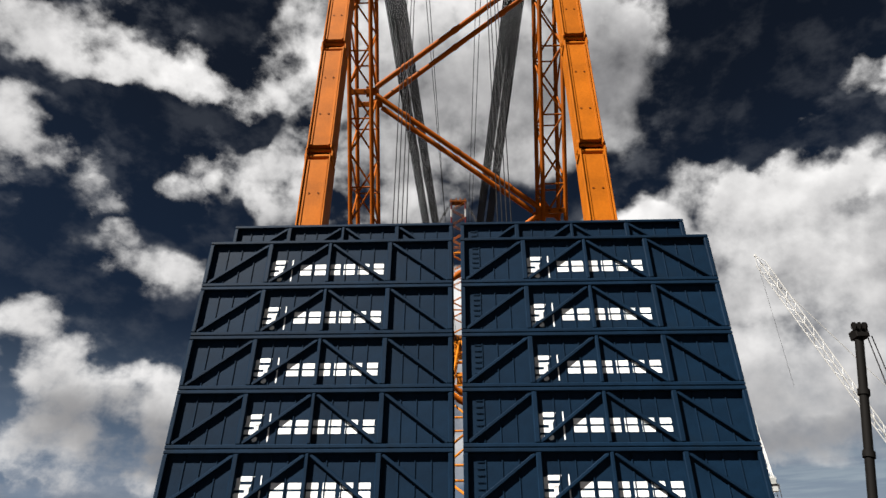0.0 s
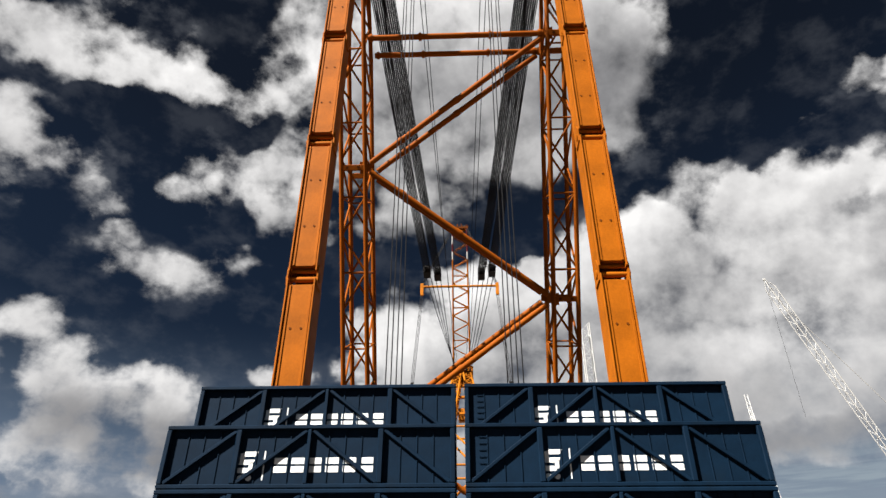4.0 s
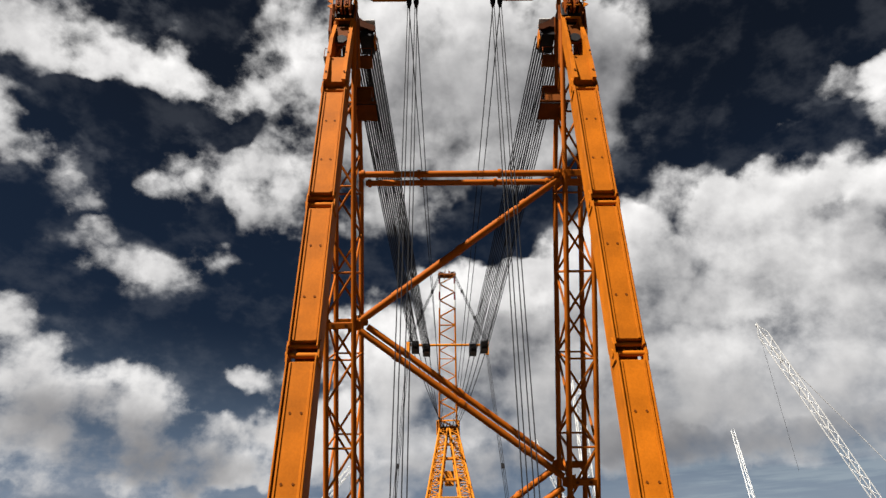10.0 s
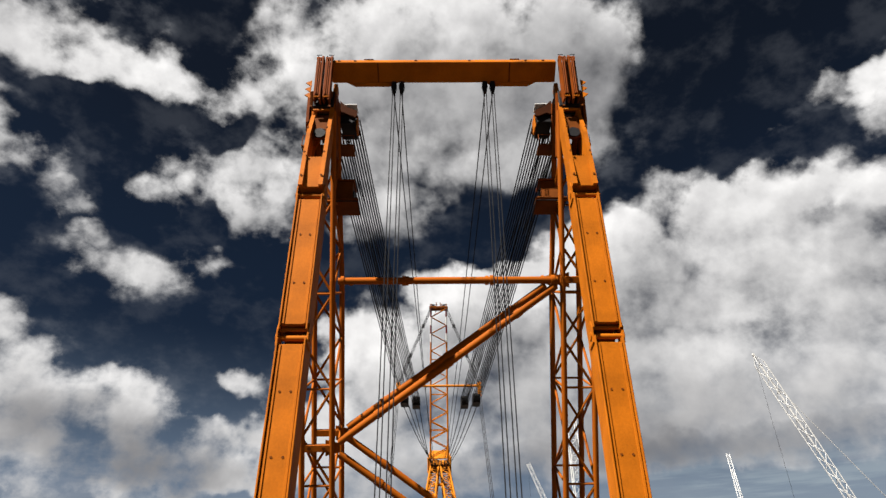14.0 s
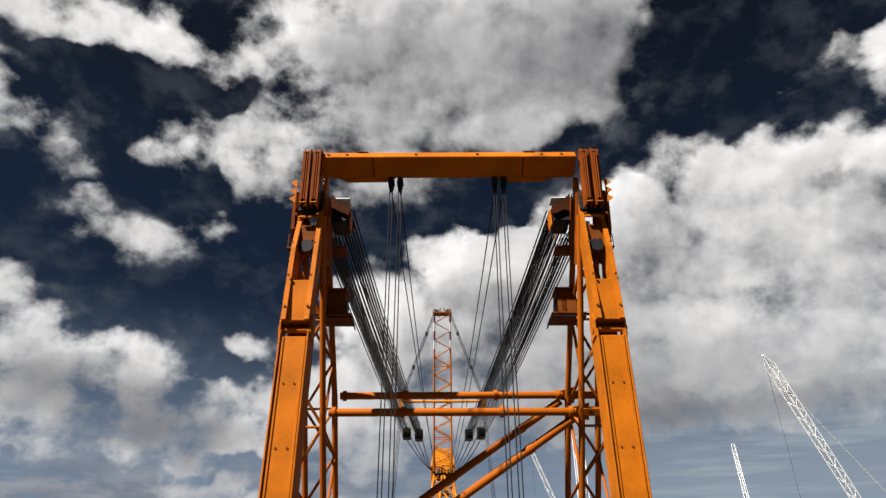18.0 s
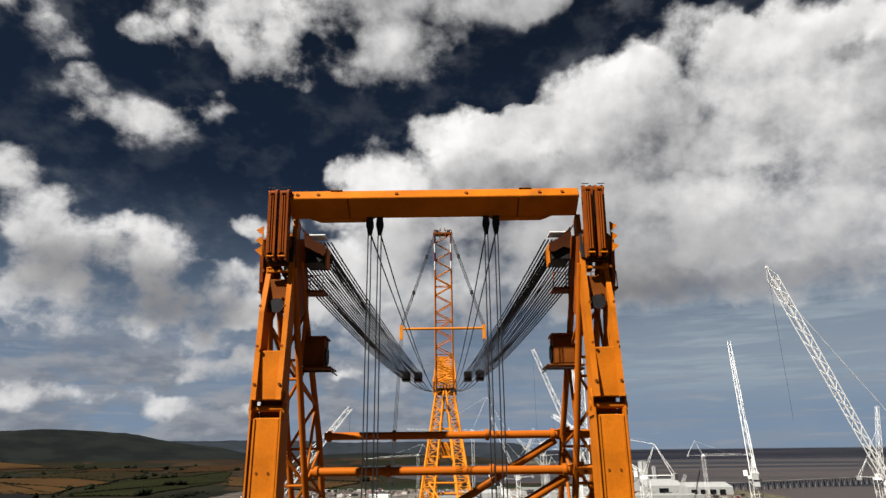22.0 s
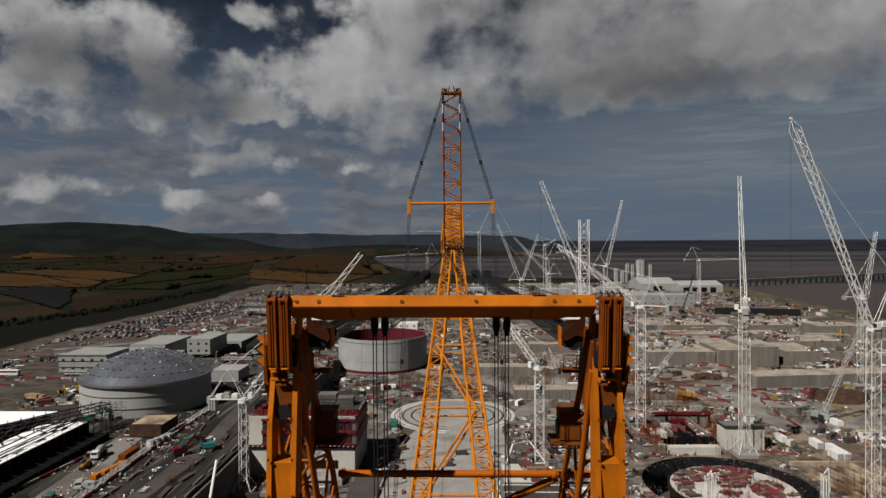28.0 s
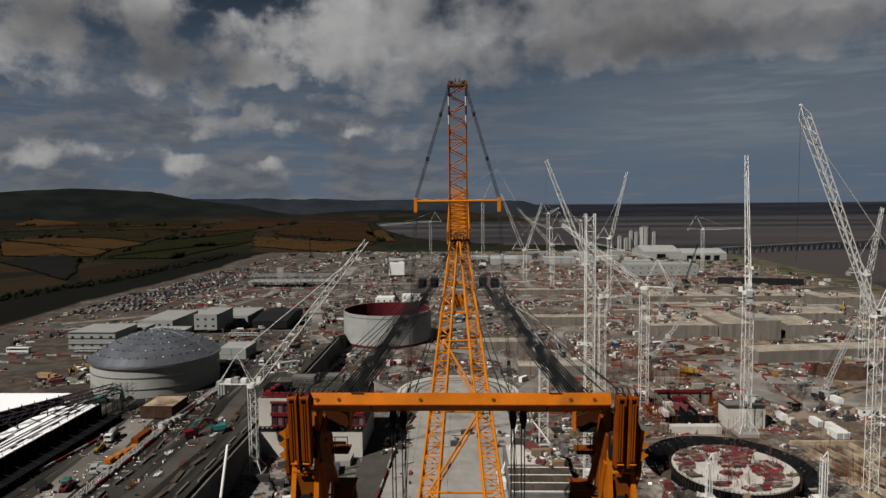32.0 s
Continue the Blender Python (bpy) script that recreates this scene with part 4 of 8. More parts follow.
# ---- the big ring crane: hanging legs ----
XC = -0.13
JOINTS = [20.0, 30.0, 40.2, 50.6, 60.8, 70.9]
MAST_BACK = Vector((0, -0.8756, -0.483))
for s in (-1, 1):
    x = XC + s * 8.98
    leg = thing("suspension_leg", (x, 5.9, 3), "orange box-section suspension leg of pinned links", "crane leg", "crane suspension legs")
    for n, (z0, z1) in enumerate(zip([4.0] + JOINTS[:-1], JOINTS)):
        link = box("link", (x, 5.9, (z0 + z1) / 2), (1.5, 1.4, z1 - z0 - 1.2), ORANGE, leg)
        for q in (-1, 1):
            box("side_plate", (x + q * 0.79, 5.85, (z0 + z1) / 2), (0.1, 1.62, z1 - z0 - 0.5), ORANGE, link)
            box("edge_strip", (x + q * 0.62, 5.17, (z0 + z1) / 2), (0.14, 0.06, z1 - z0 - 1.3), ORANGE, link)
            for zz in (0.33, 0.67):
                tube("bolt", (x + q * 0.3, 5.21, z0 + (z1 - z0) * zz), (x + q * 0.3, 5.17, z0 + (z1 - z0) * zz), 0.07, BROWN, link, sides=8)
    for z in JOINTS:
        j = box("joint_block", (x, 6.2, z), (1.1, 0.7, 1.1), BROWN, leg)
        tube("pin", (x - 0.92, 5.55, z - 0.12), (x + 0.92, 5.55, z - 0.12), 0.17, ORANGE, j)
        tube("pin", (x - 0.9, 5.55, z + 0.42), (x + 0.9, 5.55, z + 0.42), 0.12, ORANGE, j)
        for q in (-1, 1):
            solid("lug", [(-0.55, -0.62), (0.4, -0.7), (0.5, -0.2), (0.5, 0.5), (0.2, 0.75), (-0.4, 0.75), (-0.6, 0.3)], 0.09, ORANGE, j, pose(x + q * 0.875, 5.75, z, 0, 0, 90))
            tube("pin_head", (x + q * 0.9, 5.5, z - 0.12), (x + q * 0.98, 5.5, z - 0.12), 0.24, ORANGE, j, sides=12)

    # fork and links at the head of the leg
    fork = box("fork_plate", (x, 5.75, 72.5), (1.62, 1.3, 2.6), ORANGE, leg)
    for q in (-1, 1):
        if q * s < 0:
            outline = [(-0.75, -2.2), (0.65, -2.2), (1.0, 3.0), (1.3, 8.2), (0.6, 8.4), (-0.1, 3.6)]
        else:
            outline = [(-0.75, -2.2), (0.65, -2.2), (0.85, 3.0), (0.9, 4.9), (0.3, 4.9), (-0.4, 2.6)]
        solid("fork_arm", outline, 0.28, ORANGE, leg, pose(x + q * 0.66, 5.55, 73.4, 0, 0, 90))
        for z in (72.0, 74.0, 76.2, 78.2):
            tube("bolt", (x + q * 0.66, 4.86, z), (x + q * 0.66, 4.8, z), 0.08, BROWN, leg, sides=8)
    box("cross_plate", (x, 5.9, 77.0), (1.1, 0.3, 1.9), BROWN, leg)
    box("cross_bar", (x, 5.35, 78.3), (1.2, 0.16, 0.16), ORANGE, leg)
    tube("port_ring", (x, 5.74, 76.4), (x, 5.6, 76.4), 0.42, DARK, leg, sides=20)
    box("cap_block", (x, 6.1, 79.7), (1.5, 1.0, 1.5), DARK, leg)
    for q in (-1, 1):
        lx = x + q * 0.33
        top = [(0.36 * math.cos(math.pi * i / 8), 1.75 + 0.36 * math.sin(math.pi * i / 8)) for i in range(9)]
        pair = solid("link_plate", [(-0.28, -2.1), (0.28, -2.1), (0.36, -1.7)] + top + [(-0.36, -1.7)], 0.12, DEEP, leg, pose(lx - 0.2 * s, 4.85, 80.9, 0, -5, 90))
        solid("link_plate", [(-0.28, -2.0), (0.28, -2.0), (0.36, -1.7)] + top + [(-0.36, -1.7)], 0.1, DEEP, leg, pose(lx + 0.2 * s, 4.95, 80.9, 0, -5, 90))
        # dark strip stands in for the shade in the slot
        box("slot_back", None, (0.3, 0.1, 3.6), DARK, pair, m=pose(lx, 5.05, 80.9, 5))
        for r in (-0.06, 0.07):
            tube("link_rod", (lx + r, 4.5 + 0.14, 79.2), (lx + r, 4.5 - 0.16, 82.5), 0.045, DEEP, pair, sides=8)
        tube("loop", (lx - 0.2, 4.72, 79.0), (lx + 0.2, 4.72, 79.0), 0.06, ORANGE, pair, sides=8)
        tube("link_pin", (lx - 0.28, 4.6, 82.75), (lx + 0.28, 4.6, 82.75), 0.15, DEEP, pair, sides=14)
        for r in (-0.18, 0.18):
            tube("hose", (lx + r, 4.5, 82.9), (lx + r, 5.2, 83.15), 0.05, DARK, pair, sides=6)
        for k in range(8):
            # dark tabs stand in for the shade in the holes
            box("plate_hole", None, (0.05, 0.02, 0.16), DARK, pair, m=pose(lx - 0.2 * s, 4.645 - 0.035 * (k - 1), 79.5 + k * 0.38, 5))
    for k in range(3):
        solid("guard_fin", [(0, -0.3), (0.42, 0.05), (0, 0.3)], 0.08, ORANGE, leg, pose(x + s * 0.86, 5.0, 80.6 - 0.6 * k, 0, 0, 0 if s > 0 else 180))
    for q in (-0.45, 0.45):
        tube("guard_hoop", (x + q - 0.2, 4.5, 83.05), (x + q + 0.2, 4.5, 83.05), 0.025, DARK, leg, sides=6)

# ---- the big ring crane: back mast ----
PW, PD = 2.1, 4.4
mast = thing("crane_back_mast", (XC, 50.5, 3), "tall orange lattice back mast leaning over the counterweights", "crane mast")


def on_mast(x, z, back=0.0):
    """A point of the mast's plane at the height z, moved back by so many metres."""
    return Vector((x, 12.95 + (68.5 - z) * 0.5516, z)) + MAST_BACK * back


def post(s):
    x = XC + s * 9.15
    leg = mast
    top, foot = 79.3, 4.0
    bays = 26
    def at(i, z):
        # the lattice draws in towards the sheave head
        k = max(0.0, (z - 68.5) / (top - 68.5))
        q, b = ((-1, 1), (1, 1), (1, -1), (-1, -1))[i]
        return on_mast(x - s * 0.25 * k + q * (PW / 2 - 0.35 * k), z, b * (PD / 2 - 1.45 * k) + 0.5 * k)

    for i in range(4):
        tube("chord", at(i, foot), at(i, 68.5), 0.21, MASTORANGE, leg, sides=12)
        tube("chord", at(i, 68.5), at(i, top), 0.2, MASTORANGE, leg, sides=12)
    for n in range(bays):
        za, zb = foot + (top - foot) * n / bays, foot + (top - foot) * (n + 1) / bays
        for i in range(4):
            j = (i + 1) % 4
            a, b = (i, j) if (n + i) % 2 else (j, i)
            tube("brace", at(a, za), at(b, zb), 0.1, MASTORANGE, leg, sides=8)
            if n % 2 == 0:
                tube("strut", at(i, za), at(j, za), 0.085, MASTORANGE, leg, sides=8)


for s in (-1, 1):
    post(s)
NODES = [(1, 68.5), (-1, 58.4), (1, 48.1), (-1, 37.8), (1, 27.5), (-1, 17.2)]
for s, z in NODES:
    for q in (-1, 1):
        node = box("node_frame", None, (PW + 0.35, 0.36, 0.5), MASTORANGE, mast, m=Matrix.Translation(on_mast(XC + s * 9.15, z, q * PD / 2)) @ Matrix.Rotation(radians(28.9), 4, "X"))
        for k in (-0.5, 0.5):
            c = on_mast(XC + s * 9.15 + k, z, q * (PD / 2 + 0.185))
            # brown discs stand in for the shade in the holes
            tube("node_hole", c, c + MAST_BACK * 0.02 * q, 0.13, BROWN, node, sides=12)
        cx = XC + s * 7.75
        solid("gusset", [(-0.5, -0.55), (0.5, -0.3), (0.5, 0.3), (-0.5, 0.55)], 0.1, MASTORANGE, mast, Matrix.Translation(on_mast(cx + s * 0.3, z, q * PD / 2)) @ Matrix.Rotation(radians(28.9), 4, "X") @ Matrix.Rotation(math.pi if s > 0 else 0, 4, "Z"))
for (s, z), (s2, z2) in zip(NODES, NODES[1:]):
    for q in (-1, 1):
        a, b = on_mast(XC + s * 7.6, z - 0.35, q * PD / 2), on_mast(XC + s2 * 7.6, z2 + 0.35, q * PD / 2)
        tube("diagonal", a, b, 0.26, MASTORANGE, mast, sides=14)
        for k in (0.18, 0.5, 0.82):
            c = a.lerp(b, k)
            d = (b - a).normalized() * 0.25
            tube("sleeve", c - d, c + d, 0.31, MASTORANGE, mast, sides=12)
for q in (-1, 1):
    a, b = on_mast(XC - 7.7, 68.5, q * PD / 2), on_mast(XC + 7.7, 68.5, q * PD / 2)
    tube("cross_tube", a, b, 0.25, MASTORANGE, mast, sides=14)
    for k in (0.02, 0.3, 0.7, 0.98):
        c = a.lerp(b, k)
        tube("flange", c - Vector((0.12, 0, 0)), c + Vector((0.12, 0, 0)), 0.36, MASTORANGE, mast, sides=14)
for s in (-1, 1):
    box("mast_foot", (XC + s * 9.15, 48.6, 3.6), (3.4, 5.2, 1.2), MASTORANGE, mast)

# top beam, square to the mast
TILT = Matrix.Rotation(radians(28.9), 4, "X")
LEAN = Matrix.Rotation(radians(60), 4, "X")
BEAM = Vector((-0.3, 5.41, 82.3))
SET = Matrix.Translation(BEAM) @ LEAN
beam = box("top_beam", None, (16.7, 0.7, 1.54), ORANGE, mast, m=SET, label="heavy orange box-section top beam")
for x in (-5.35, 5.0):
    solid("haunch", [(-1.9, 0.0), (-1.3, -0.3), (1.3, -0.3), (1.9, 0.0)], 0.68, ORANGE, beam, SET @ Matrix.Translation((x, 0, -0.77)))
for x in (-7.8, -6.6, -2.1, 1.9, 6.1, 7.4):
    p = SET @ Vector((x, -0.05, 0.77))
    tube("lifting_eye", p, SET @ Vector((x, -0.05, 0.84)), 0.1, BROWN, beam, sides=10)
for x in (-4.9, 4.9):
    box("splice_plate", None, (0.08, 0.05, 1.45), BROWN, beam, m=SET @ Matrix.Translation((x, -0.36, 0)))
for x in (-5.6, 5.3):
    box("ladder_hoop", None, (0.7, 0.05, 0.08), BROWN, beam, m=SET @ Matrix.Translation((x, 0.3, 0.82)))

# heads of the mast posts: sheave brackets, platforms, winch boxes
for s in (-1, 1):
    x = XC + s * 9.15
    head = thing("sheave_head", on_mast(x, 78.5), "orange mast head with a nest of rope sheaves", "sheave head", "mast heads")
    for q in (-1, 1):
        solid("cheek_plate", [(-1.2, -2.4), (1.3, -2.4), (1.8, -0.6), (1.2, 2.0), (-0.7, 2.3), (-1.5, 0.0)], 0.2, DEEP, head, Matrix.Translation(on_mast(x + q * 0.95, 78.6)) @ TILT @ Matrix.Rotation(radians(90), 4, "Z"))
    box("head_block", None, (1.6, 2.0, 1.6), BROWN, head, m=Matrix.Translation(on_mast(x, 80.0)) @ TILT)
    xb = x - s * 1.6
    for y in (7.9, 9.9):
        solid("bracket", [(0, -0.5), (0.5, -0.35), (1.25, -0.75), (1.4, -0.5), (1.3, -0.05), (0.6, 0.3), (0, 0.95)], 0.2, BRACKETSHADE, head, pose(x - s * 0.95, y, 80.7, 0, 0, 180 if s > 0 else 0))
    box("sheave_box", (xb, 8.9, 80.1), (1.1, 1.7, 1.0), DARK, head)
    for k in range(8):
        cx = xb + (k - 3.5) * 0.14
        tube("sheave", (cx - 0.045, 9.7, 80.2), (cx + 0.045, 9.7, 80.2), 0.62, DARK, head, sides=20)
    for k in range(6):
        cx = x + (k - 2.5) * 0.2
        tube("sheave", (cx - 0.06, 9.8, 79.9), (cx + 0.06, 9.8, 79.9), 0.62, DARK, head, sides=20)
    box("side_shield", (xb - s * 0.66, 8.9, 80.1), (0.1, 1.0, 1.25), ORANGE, head)
    box("platform", (xb, 8.3, 81.3), (1.3, 1.0, 0.08), WHITE, head, "pale chequer-plate platform")
    box("service_platform", (x - s * 0.1, 9.4, 78.0), (4.0, 1.3, 0.14), BROWN, head)
    for k in range(6):
        tube("handrail_post", (x - s * 0.1 - 1.95 + 0.78 * k, 8.8, 78.0), (x - s * 0.1 - 1.95 + 0.78 * k, 8.8, 79.0), 0.03, DEEP, head, sides=5)
    tube("handrail", (x - s * 0.1 - 1.95, 8.8, 79.0), (x - s * 0.1 + 1.95, 8.8, 79.0), 0.03, DEEP, head, sides=5)
    winch = thing("winch_box", (x - s * 1.55, 11.0, 73.4), "winch box on the mast, its shaded orange coloured brown", "winch", "mast winches")
    box("housing", (x - s * 1.5, 10.4, 74.4), (1.3, 1.4, 1.7), BROWN, winch)
    box("lid", (x - s * 1.5, 10.4, 75.32), (1.5, 1.6, 0.12), DEEP, winch)
    tube("drum", (x - s * 0.8, 10.4, 74.2), (x - s * 2.25, 10.4, 74.2), 0.55, DARK, winch, sides=16)
    box("catwalk", (x - s * 1.5, 10.4, 73.42), (2.3, 2.2, 0.1), BROWN, winch)
    for q in (-1, 1):
        tube("rail", (x - s * 1.55 + q * 1.1, 9.4, 73.2), (x - s * 1.55 + q * 1.1, 11.6, 73.2), 0.05, DARK, winch, sides=6)
    tube("rail", (x - s * 0.45, 9.4, 73.2), (x - s * 2.65, 9.4, 73.2), 0.05, DARK, winch, sides=6)

# ropes from the mast heads to the travelling blocks
for s, bx in ((-1, -5.55), (1, 4.45)):
    cx = bx
    rig = thing("luffing_tackle", (cx, 76.4, 80.4), "black steel wire rope tackle with paired sheave blocks", "rope tackle", "luffing tackles")
    for k, off in ((0, -1.15), (1, 1.0)):
        y = 76.0 + k * 1.2
        blk = box("sheave_block", (cx + s * -off * 0.9, y, 80.3), (1.3, 2.4, 1.5), DARK, rig)
        for j in range(4):
            tube("sheave", (cx + s * -off * 0.9 + (j - 1.5) * 0.25 - 0.05, y - 0.9, 80.3), (cx + s * -off * 0.9 + (j - 1.5) * 0.25 + 0.05, y - 0.9, 80.3), 0.72, DARK, blk, sides=14)
        start = (8.35, 79.6) if off < 0 else (7.45, 81.0)
        for j in range(6):
            u = (j - 2.5) / 2.5
            b = (cx + s * -off * 0.9 + s * u * 0.58, y - 0.9, 80.3)
            for r in (-0.42, 0.42):
                a = (XC + s * (start[0] + u * 0.56), 9.7, start[1] + r)
                rope("wire_rope", sagging(a, (b[0], b[1], b[2] + r), 0.5, 12), 0.055, rig)
        for u in (-0.5, 0.5):
            rope("wire_rope", sagging((XC + s * (9.05 + u), 8.4, 82.0), (cx + s * (u - off * 0.9), y - 0.9, 80.9), 0.35, 12), 0.034, rig)
    for j in range(4):
        a = (cx + (j - 1.5) * 0.9, 78.2, 80.2)
        rope("pendant", sagging(a, (-0.7 + s * (1.0 + 0.35 * j), 139.2, 84.0), 1.2, 8), 0.07, rig)

# ropes hung from the top beam
for s, hx in ((-1, -3.75), (1, 3.05)):
    rig = thing("hoist_rope_set", (hx, 5.2, 81.2), "thin dark hoist ropes hanging from the top beam", "hoist ropes", "hoist rope sets")
    for q in (-0.29, 0.29):
        hk = solid("hanger", [(-0.16, 0.0), (0.16, 0.0), (0.22, -0.55), (0.1, -1.15), (-0.1, -1.15), (-0.22, -0.55)], 0.3, DARK, rig, pose(hx + q, 5.95, 81.75))
        for k in (-0.09, 0.09):
            rope("hoist_rope", [(hx + q + k, 5.95, 80.7), (hx + q + k * 2 - 0.1 * s, 7.0, 4)], 0.035, rig)
        rope("hoist_rope", sagging((hx + q, 6.0, 80.8), (-0.7 + s * (1.2 + q), 139, 82.8), 2.5, 12), 0.045, rig)

# ---- the big ring crane: boom, strut, jib ----
boom = thing("crane_boom", (XC, 52, 3), "long orange lattice main boom with two legs meeting at its head", "crane boom")
FOOT, HEAD = Vector((XC, 52, 4.0)), Vector((-0.7, 140, 83.2))
for s in (-1, 1):
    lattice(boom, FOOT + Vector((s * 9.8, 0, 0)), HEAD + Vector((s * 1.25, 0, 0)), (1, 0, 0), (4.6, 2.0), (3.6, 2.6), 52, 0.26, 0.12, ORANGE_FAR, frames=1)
ts = [0.1, 0.26, 0.42, 0.58, 0.72]
for n, (a, b) in enumerate(zip(ts, ts[1:])):
    for q in (-1, 1):
        off = Vector((0, -0.67, 0.74)) * 1.5 * q
        at = lambda k, s: FOOT.lerp(HEAD, k) + Vector((s * (9.8 + (1.25 - 9.8) * k), 0, 0)) + off
        sgn = 1 if n % 2 else -1
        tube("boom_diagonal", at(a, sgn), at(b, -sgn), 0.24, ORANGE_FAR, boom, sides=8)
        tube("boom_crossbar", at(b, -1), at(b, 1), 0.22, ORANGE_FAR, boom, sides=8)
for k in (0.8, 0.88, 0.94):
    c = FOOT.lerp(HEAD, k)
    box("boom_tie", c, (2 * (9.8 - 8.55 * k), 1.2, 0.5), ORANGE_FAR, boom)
box("boom_head", (-0.7, 140, 83.4), (5.6, 3.0, 1.5), BROWN, boom, "dark pivot casting at the boom head")
for k in range(6):
    tube("head_sheave", (-0.7 + (k - 2.5) * 0.85 - 0.12, 138.6, 84.4), (-0.7 + (k - 2.5) * 0.85 + 0.12, 138.6, 84.4), 0.8, DARK, boom, sides=14)
block = box("hook_trolley", FOOT.lerp(HEAD, 0.86) + Vector((0, 2, -3)), (2.2, 1.6, 3.2), ORANGE_FAR, boom)

strut = thing("jib_strut", (-0.7, 140, 84), "orange lattice jib strut with red and white bands at its top", "crane strut")
S0, S1 = Vector((-0.75, 140, 84)), Vector((-0.75, 125.3, 122.0))
corner = lattice(strut, S0, S0.lerp(S1, 0.78), (1, 0, 0), (4.6, 4.2), (3.0, 2.2), 14, 0.22, 0.13, ORANGE, joined=False, frames=4, parallel=True)
for n in range(4):
    mat = WHITE if n in (0, 2) else REDOX
    k0, k1 = 0.78 + 0.055 * n, 0.78 + 0.055 * (n + 1)
    for i in range(4):
        tube("banded_chord", corner(k0 / 0.78, i), corner(k1 / 0.78, i), 0.23, mat, strut)
lace = []
for n in range(4):
    for i in range(4):
        j = (i + 1) % 4
        a, b = (i, j) if (n + i + (i > 1)) % 2 else (j, i)
        lace.append((corner((0.78 + 0.055 * n) / 0.78, a), corner((0.78 + 0.055 * (n + 1)) / 0.78, b), 0.12))
rods("lacing", lace, ORANGE, strut)
cap = box("strut_head", S1 + Vector((0, 0, 0.1)), (5.0, 2.0, 0.5), BROWN, strut, "dark brown strut head with sheaves and lamps")
for q in (-2.2, -0.75, 0.75, 2.2):
    solid("cheek_plate", [(-1.0, -0.9), (1.0, -0.9), (1.1, 0.5), (0.4, 1.0), (-0.4, 1.0), (-1.1, 0.5)], 0.22, BROWN, cap, Matrix.Translation(S1 + Vector((q, 0, 0.3))) @ Matrix.Rotation(radians(90), 4, "Z"))
for q in (-1.45, 1.45):
    tube("head_sheave", S1 + Vector((q - 0.4, 0, 0.7)), S1 + Vector((q + 0.4, 0, 0.7)), 0.62, DARK, cap, sides=14)
for q in (-1.9, -0.5, 0.5, 1.9):
    tube("lamp_post", S1 + Vector((q, 0, 1.0)), S1 + Vector((q, 0, 1.9 if abs(q) < 1 else 1.5)), 0.11, BROWN, cap, sides=6)
jib = thing("crane_jib", (-0.7, 140, 84), "orange lattice jib reaching forward from the boom head", "crane jib")
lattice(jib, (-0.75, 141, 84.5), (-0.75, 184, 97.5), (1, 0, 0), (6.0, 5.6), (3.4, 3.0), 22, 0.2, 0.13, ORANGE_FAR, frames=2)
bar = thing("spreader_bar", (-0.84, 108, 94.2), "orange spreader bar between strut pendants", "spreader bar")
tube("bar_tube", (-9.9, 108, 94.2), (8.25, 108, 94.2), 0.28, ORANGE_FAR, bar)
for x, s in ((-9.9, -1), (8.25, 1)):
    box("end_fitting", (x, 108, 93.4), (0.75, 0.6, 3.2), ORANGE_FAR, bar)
    for k in (-0.27, 0, 0.27):
        rope("pendant", [(x + k, 108, 94.6), S1 + Vector((s * 1.9 + k, -0.5, 0.2))], 0.075, bar)
        rope("pendant", [(x + k, 108, 92.0), (XC + s * 10.2 + k, 52, 4.5)], 0.055, bar)
    for k in (0.33, 0.72):
        c = Vector((x, 108, 94.6)).lerp(S1 + Vector((s * 1.9, -0.5, 0.2)), k)
        box("pendant_clamp", c, (0.7, 0.4, 0.9), DARK, bar)
        c = Vector((x, 108, 92.0)).lerp(Vector((XC + s * 10.2, 52, 4.5)), k)
        box("pendant_clamp", c, (0.6, 0.4, 0.9), DARK, bar)

# ring track and carrier of the crane, below
ring = thing("crane_ring", (XC, 27, 3), "orange crane base frame on its concrete ring", "crane base")
for s in (-1, 1):
    box("side_girder", (XC + s * 9.6, 28, 4.0), (1.6, 47, 1.8), ORANGE, ring)
box("front_girder", (XC, 51.5, 4.0), (22, 2.2, 2.0), ORANGE, ring)

# black telescopic crane beside the counterweights
tele = thing("telescopic_crane_mast", (20.2, 13.5, 3), "black telescopic crane boom standing beside the counterweights", "mobile crane")
T0, T1 = Vector((20.2, 13.5, 4)), Vector((26.9, 13.5, 30.0))
tube("lower_stage", T0, T0.lerp(T1, 0.55), 0.34, JET, tele)
tube("upper_stage", T0.lerp(T1, 0.55), T1, 0.27, JET, tele)
for k in (0.55, 0.7, 0.85):
    tube("collar", T0.lerp(T1, k), T0.lerp(T1, k + 0.015), 0.36, JET, tele)
hd = box("boom_head", T1 + Vector((0.1, 0, 0.3)), (0.85, 0.9, 0.6), JET, tele)
for q in (-0.35, 0.0, 0.35):
    tube("head_sheave", T1 + Vector((q, -0.4, 0.75)), T1 + Vector((q + 0.1, -0.4, 0.75)), 0.28, JET, hd, sides=12)
for q in (0.6, 0.9):
    rope("wire_rope", [T1 + Vector((q, 0, 0.2)), T1 + Vector((q * 2.2, 0.5, -20))], 0.04, tele)
box("crane_carrier", (20.2, 14, 4.3), (3.0, 9.0, 2.4), JET, tele)
# ---- building site: large structures ----
wall = thing("retaining_wall", (-74.5, 200, 3), "long grey concrete retaining wall below the upper terrace", "wall", kind="structure")
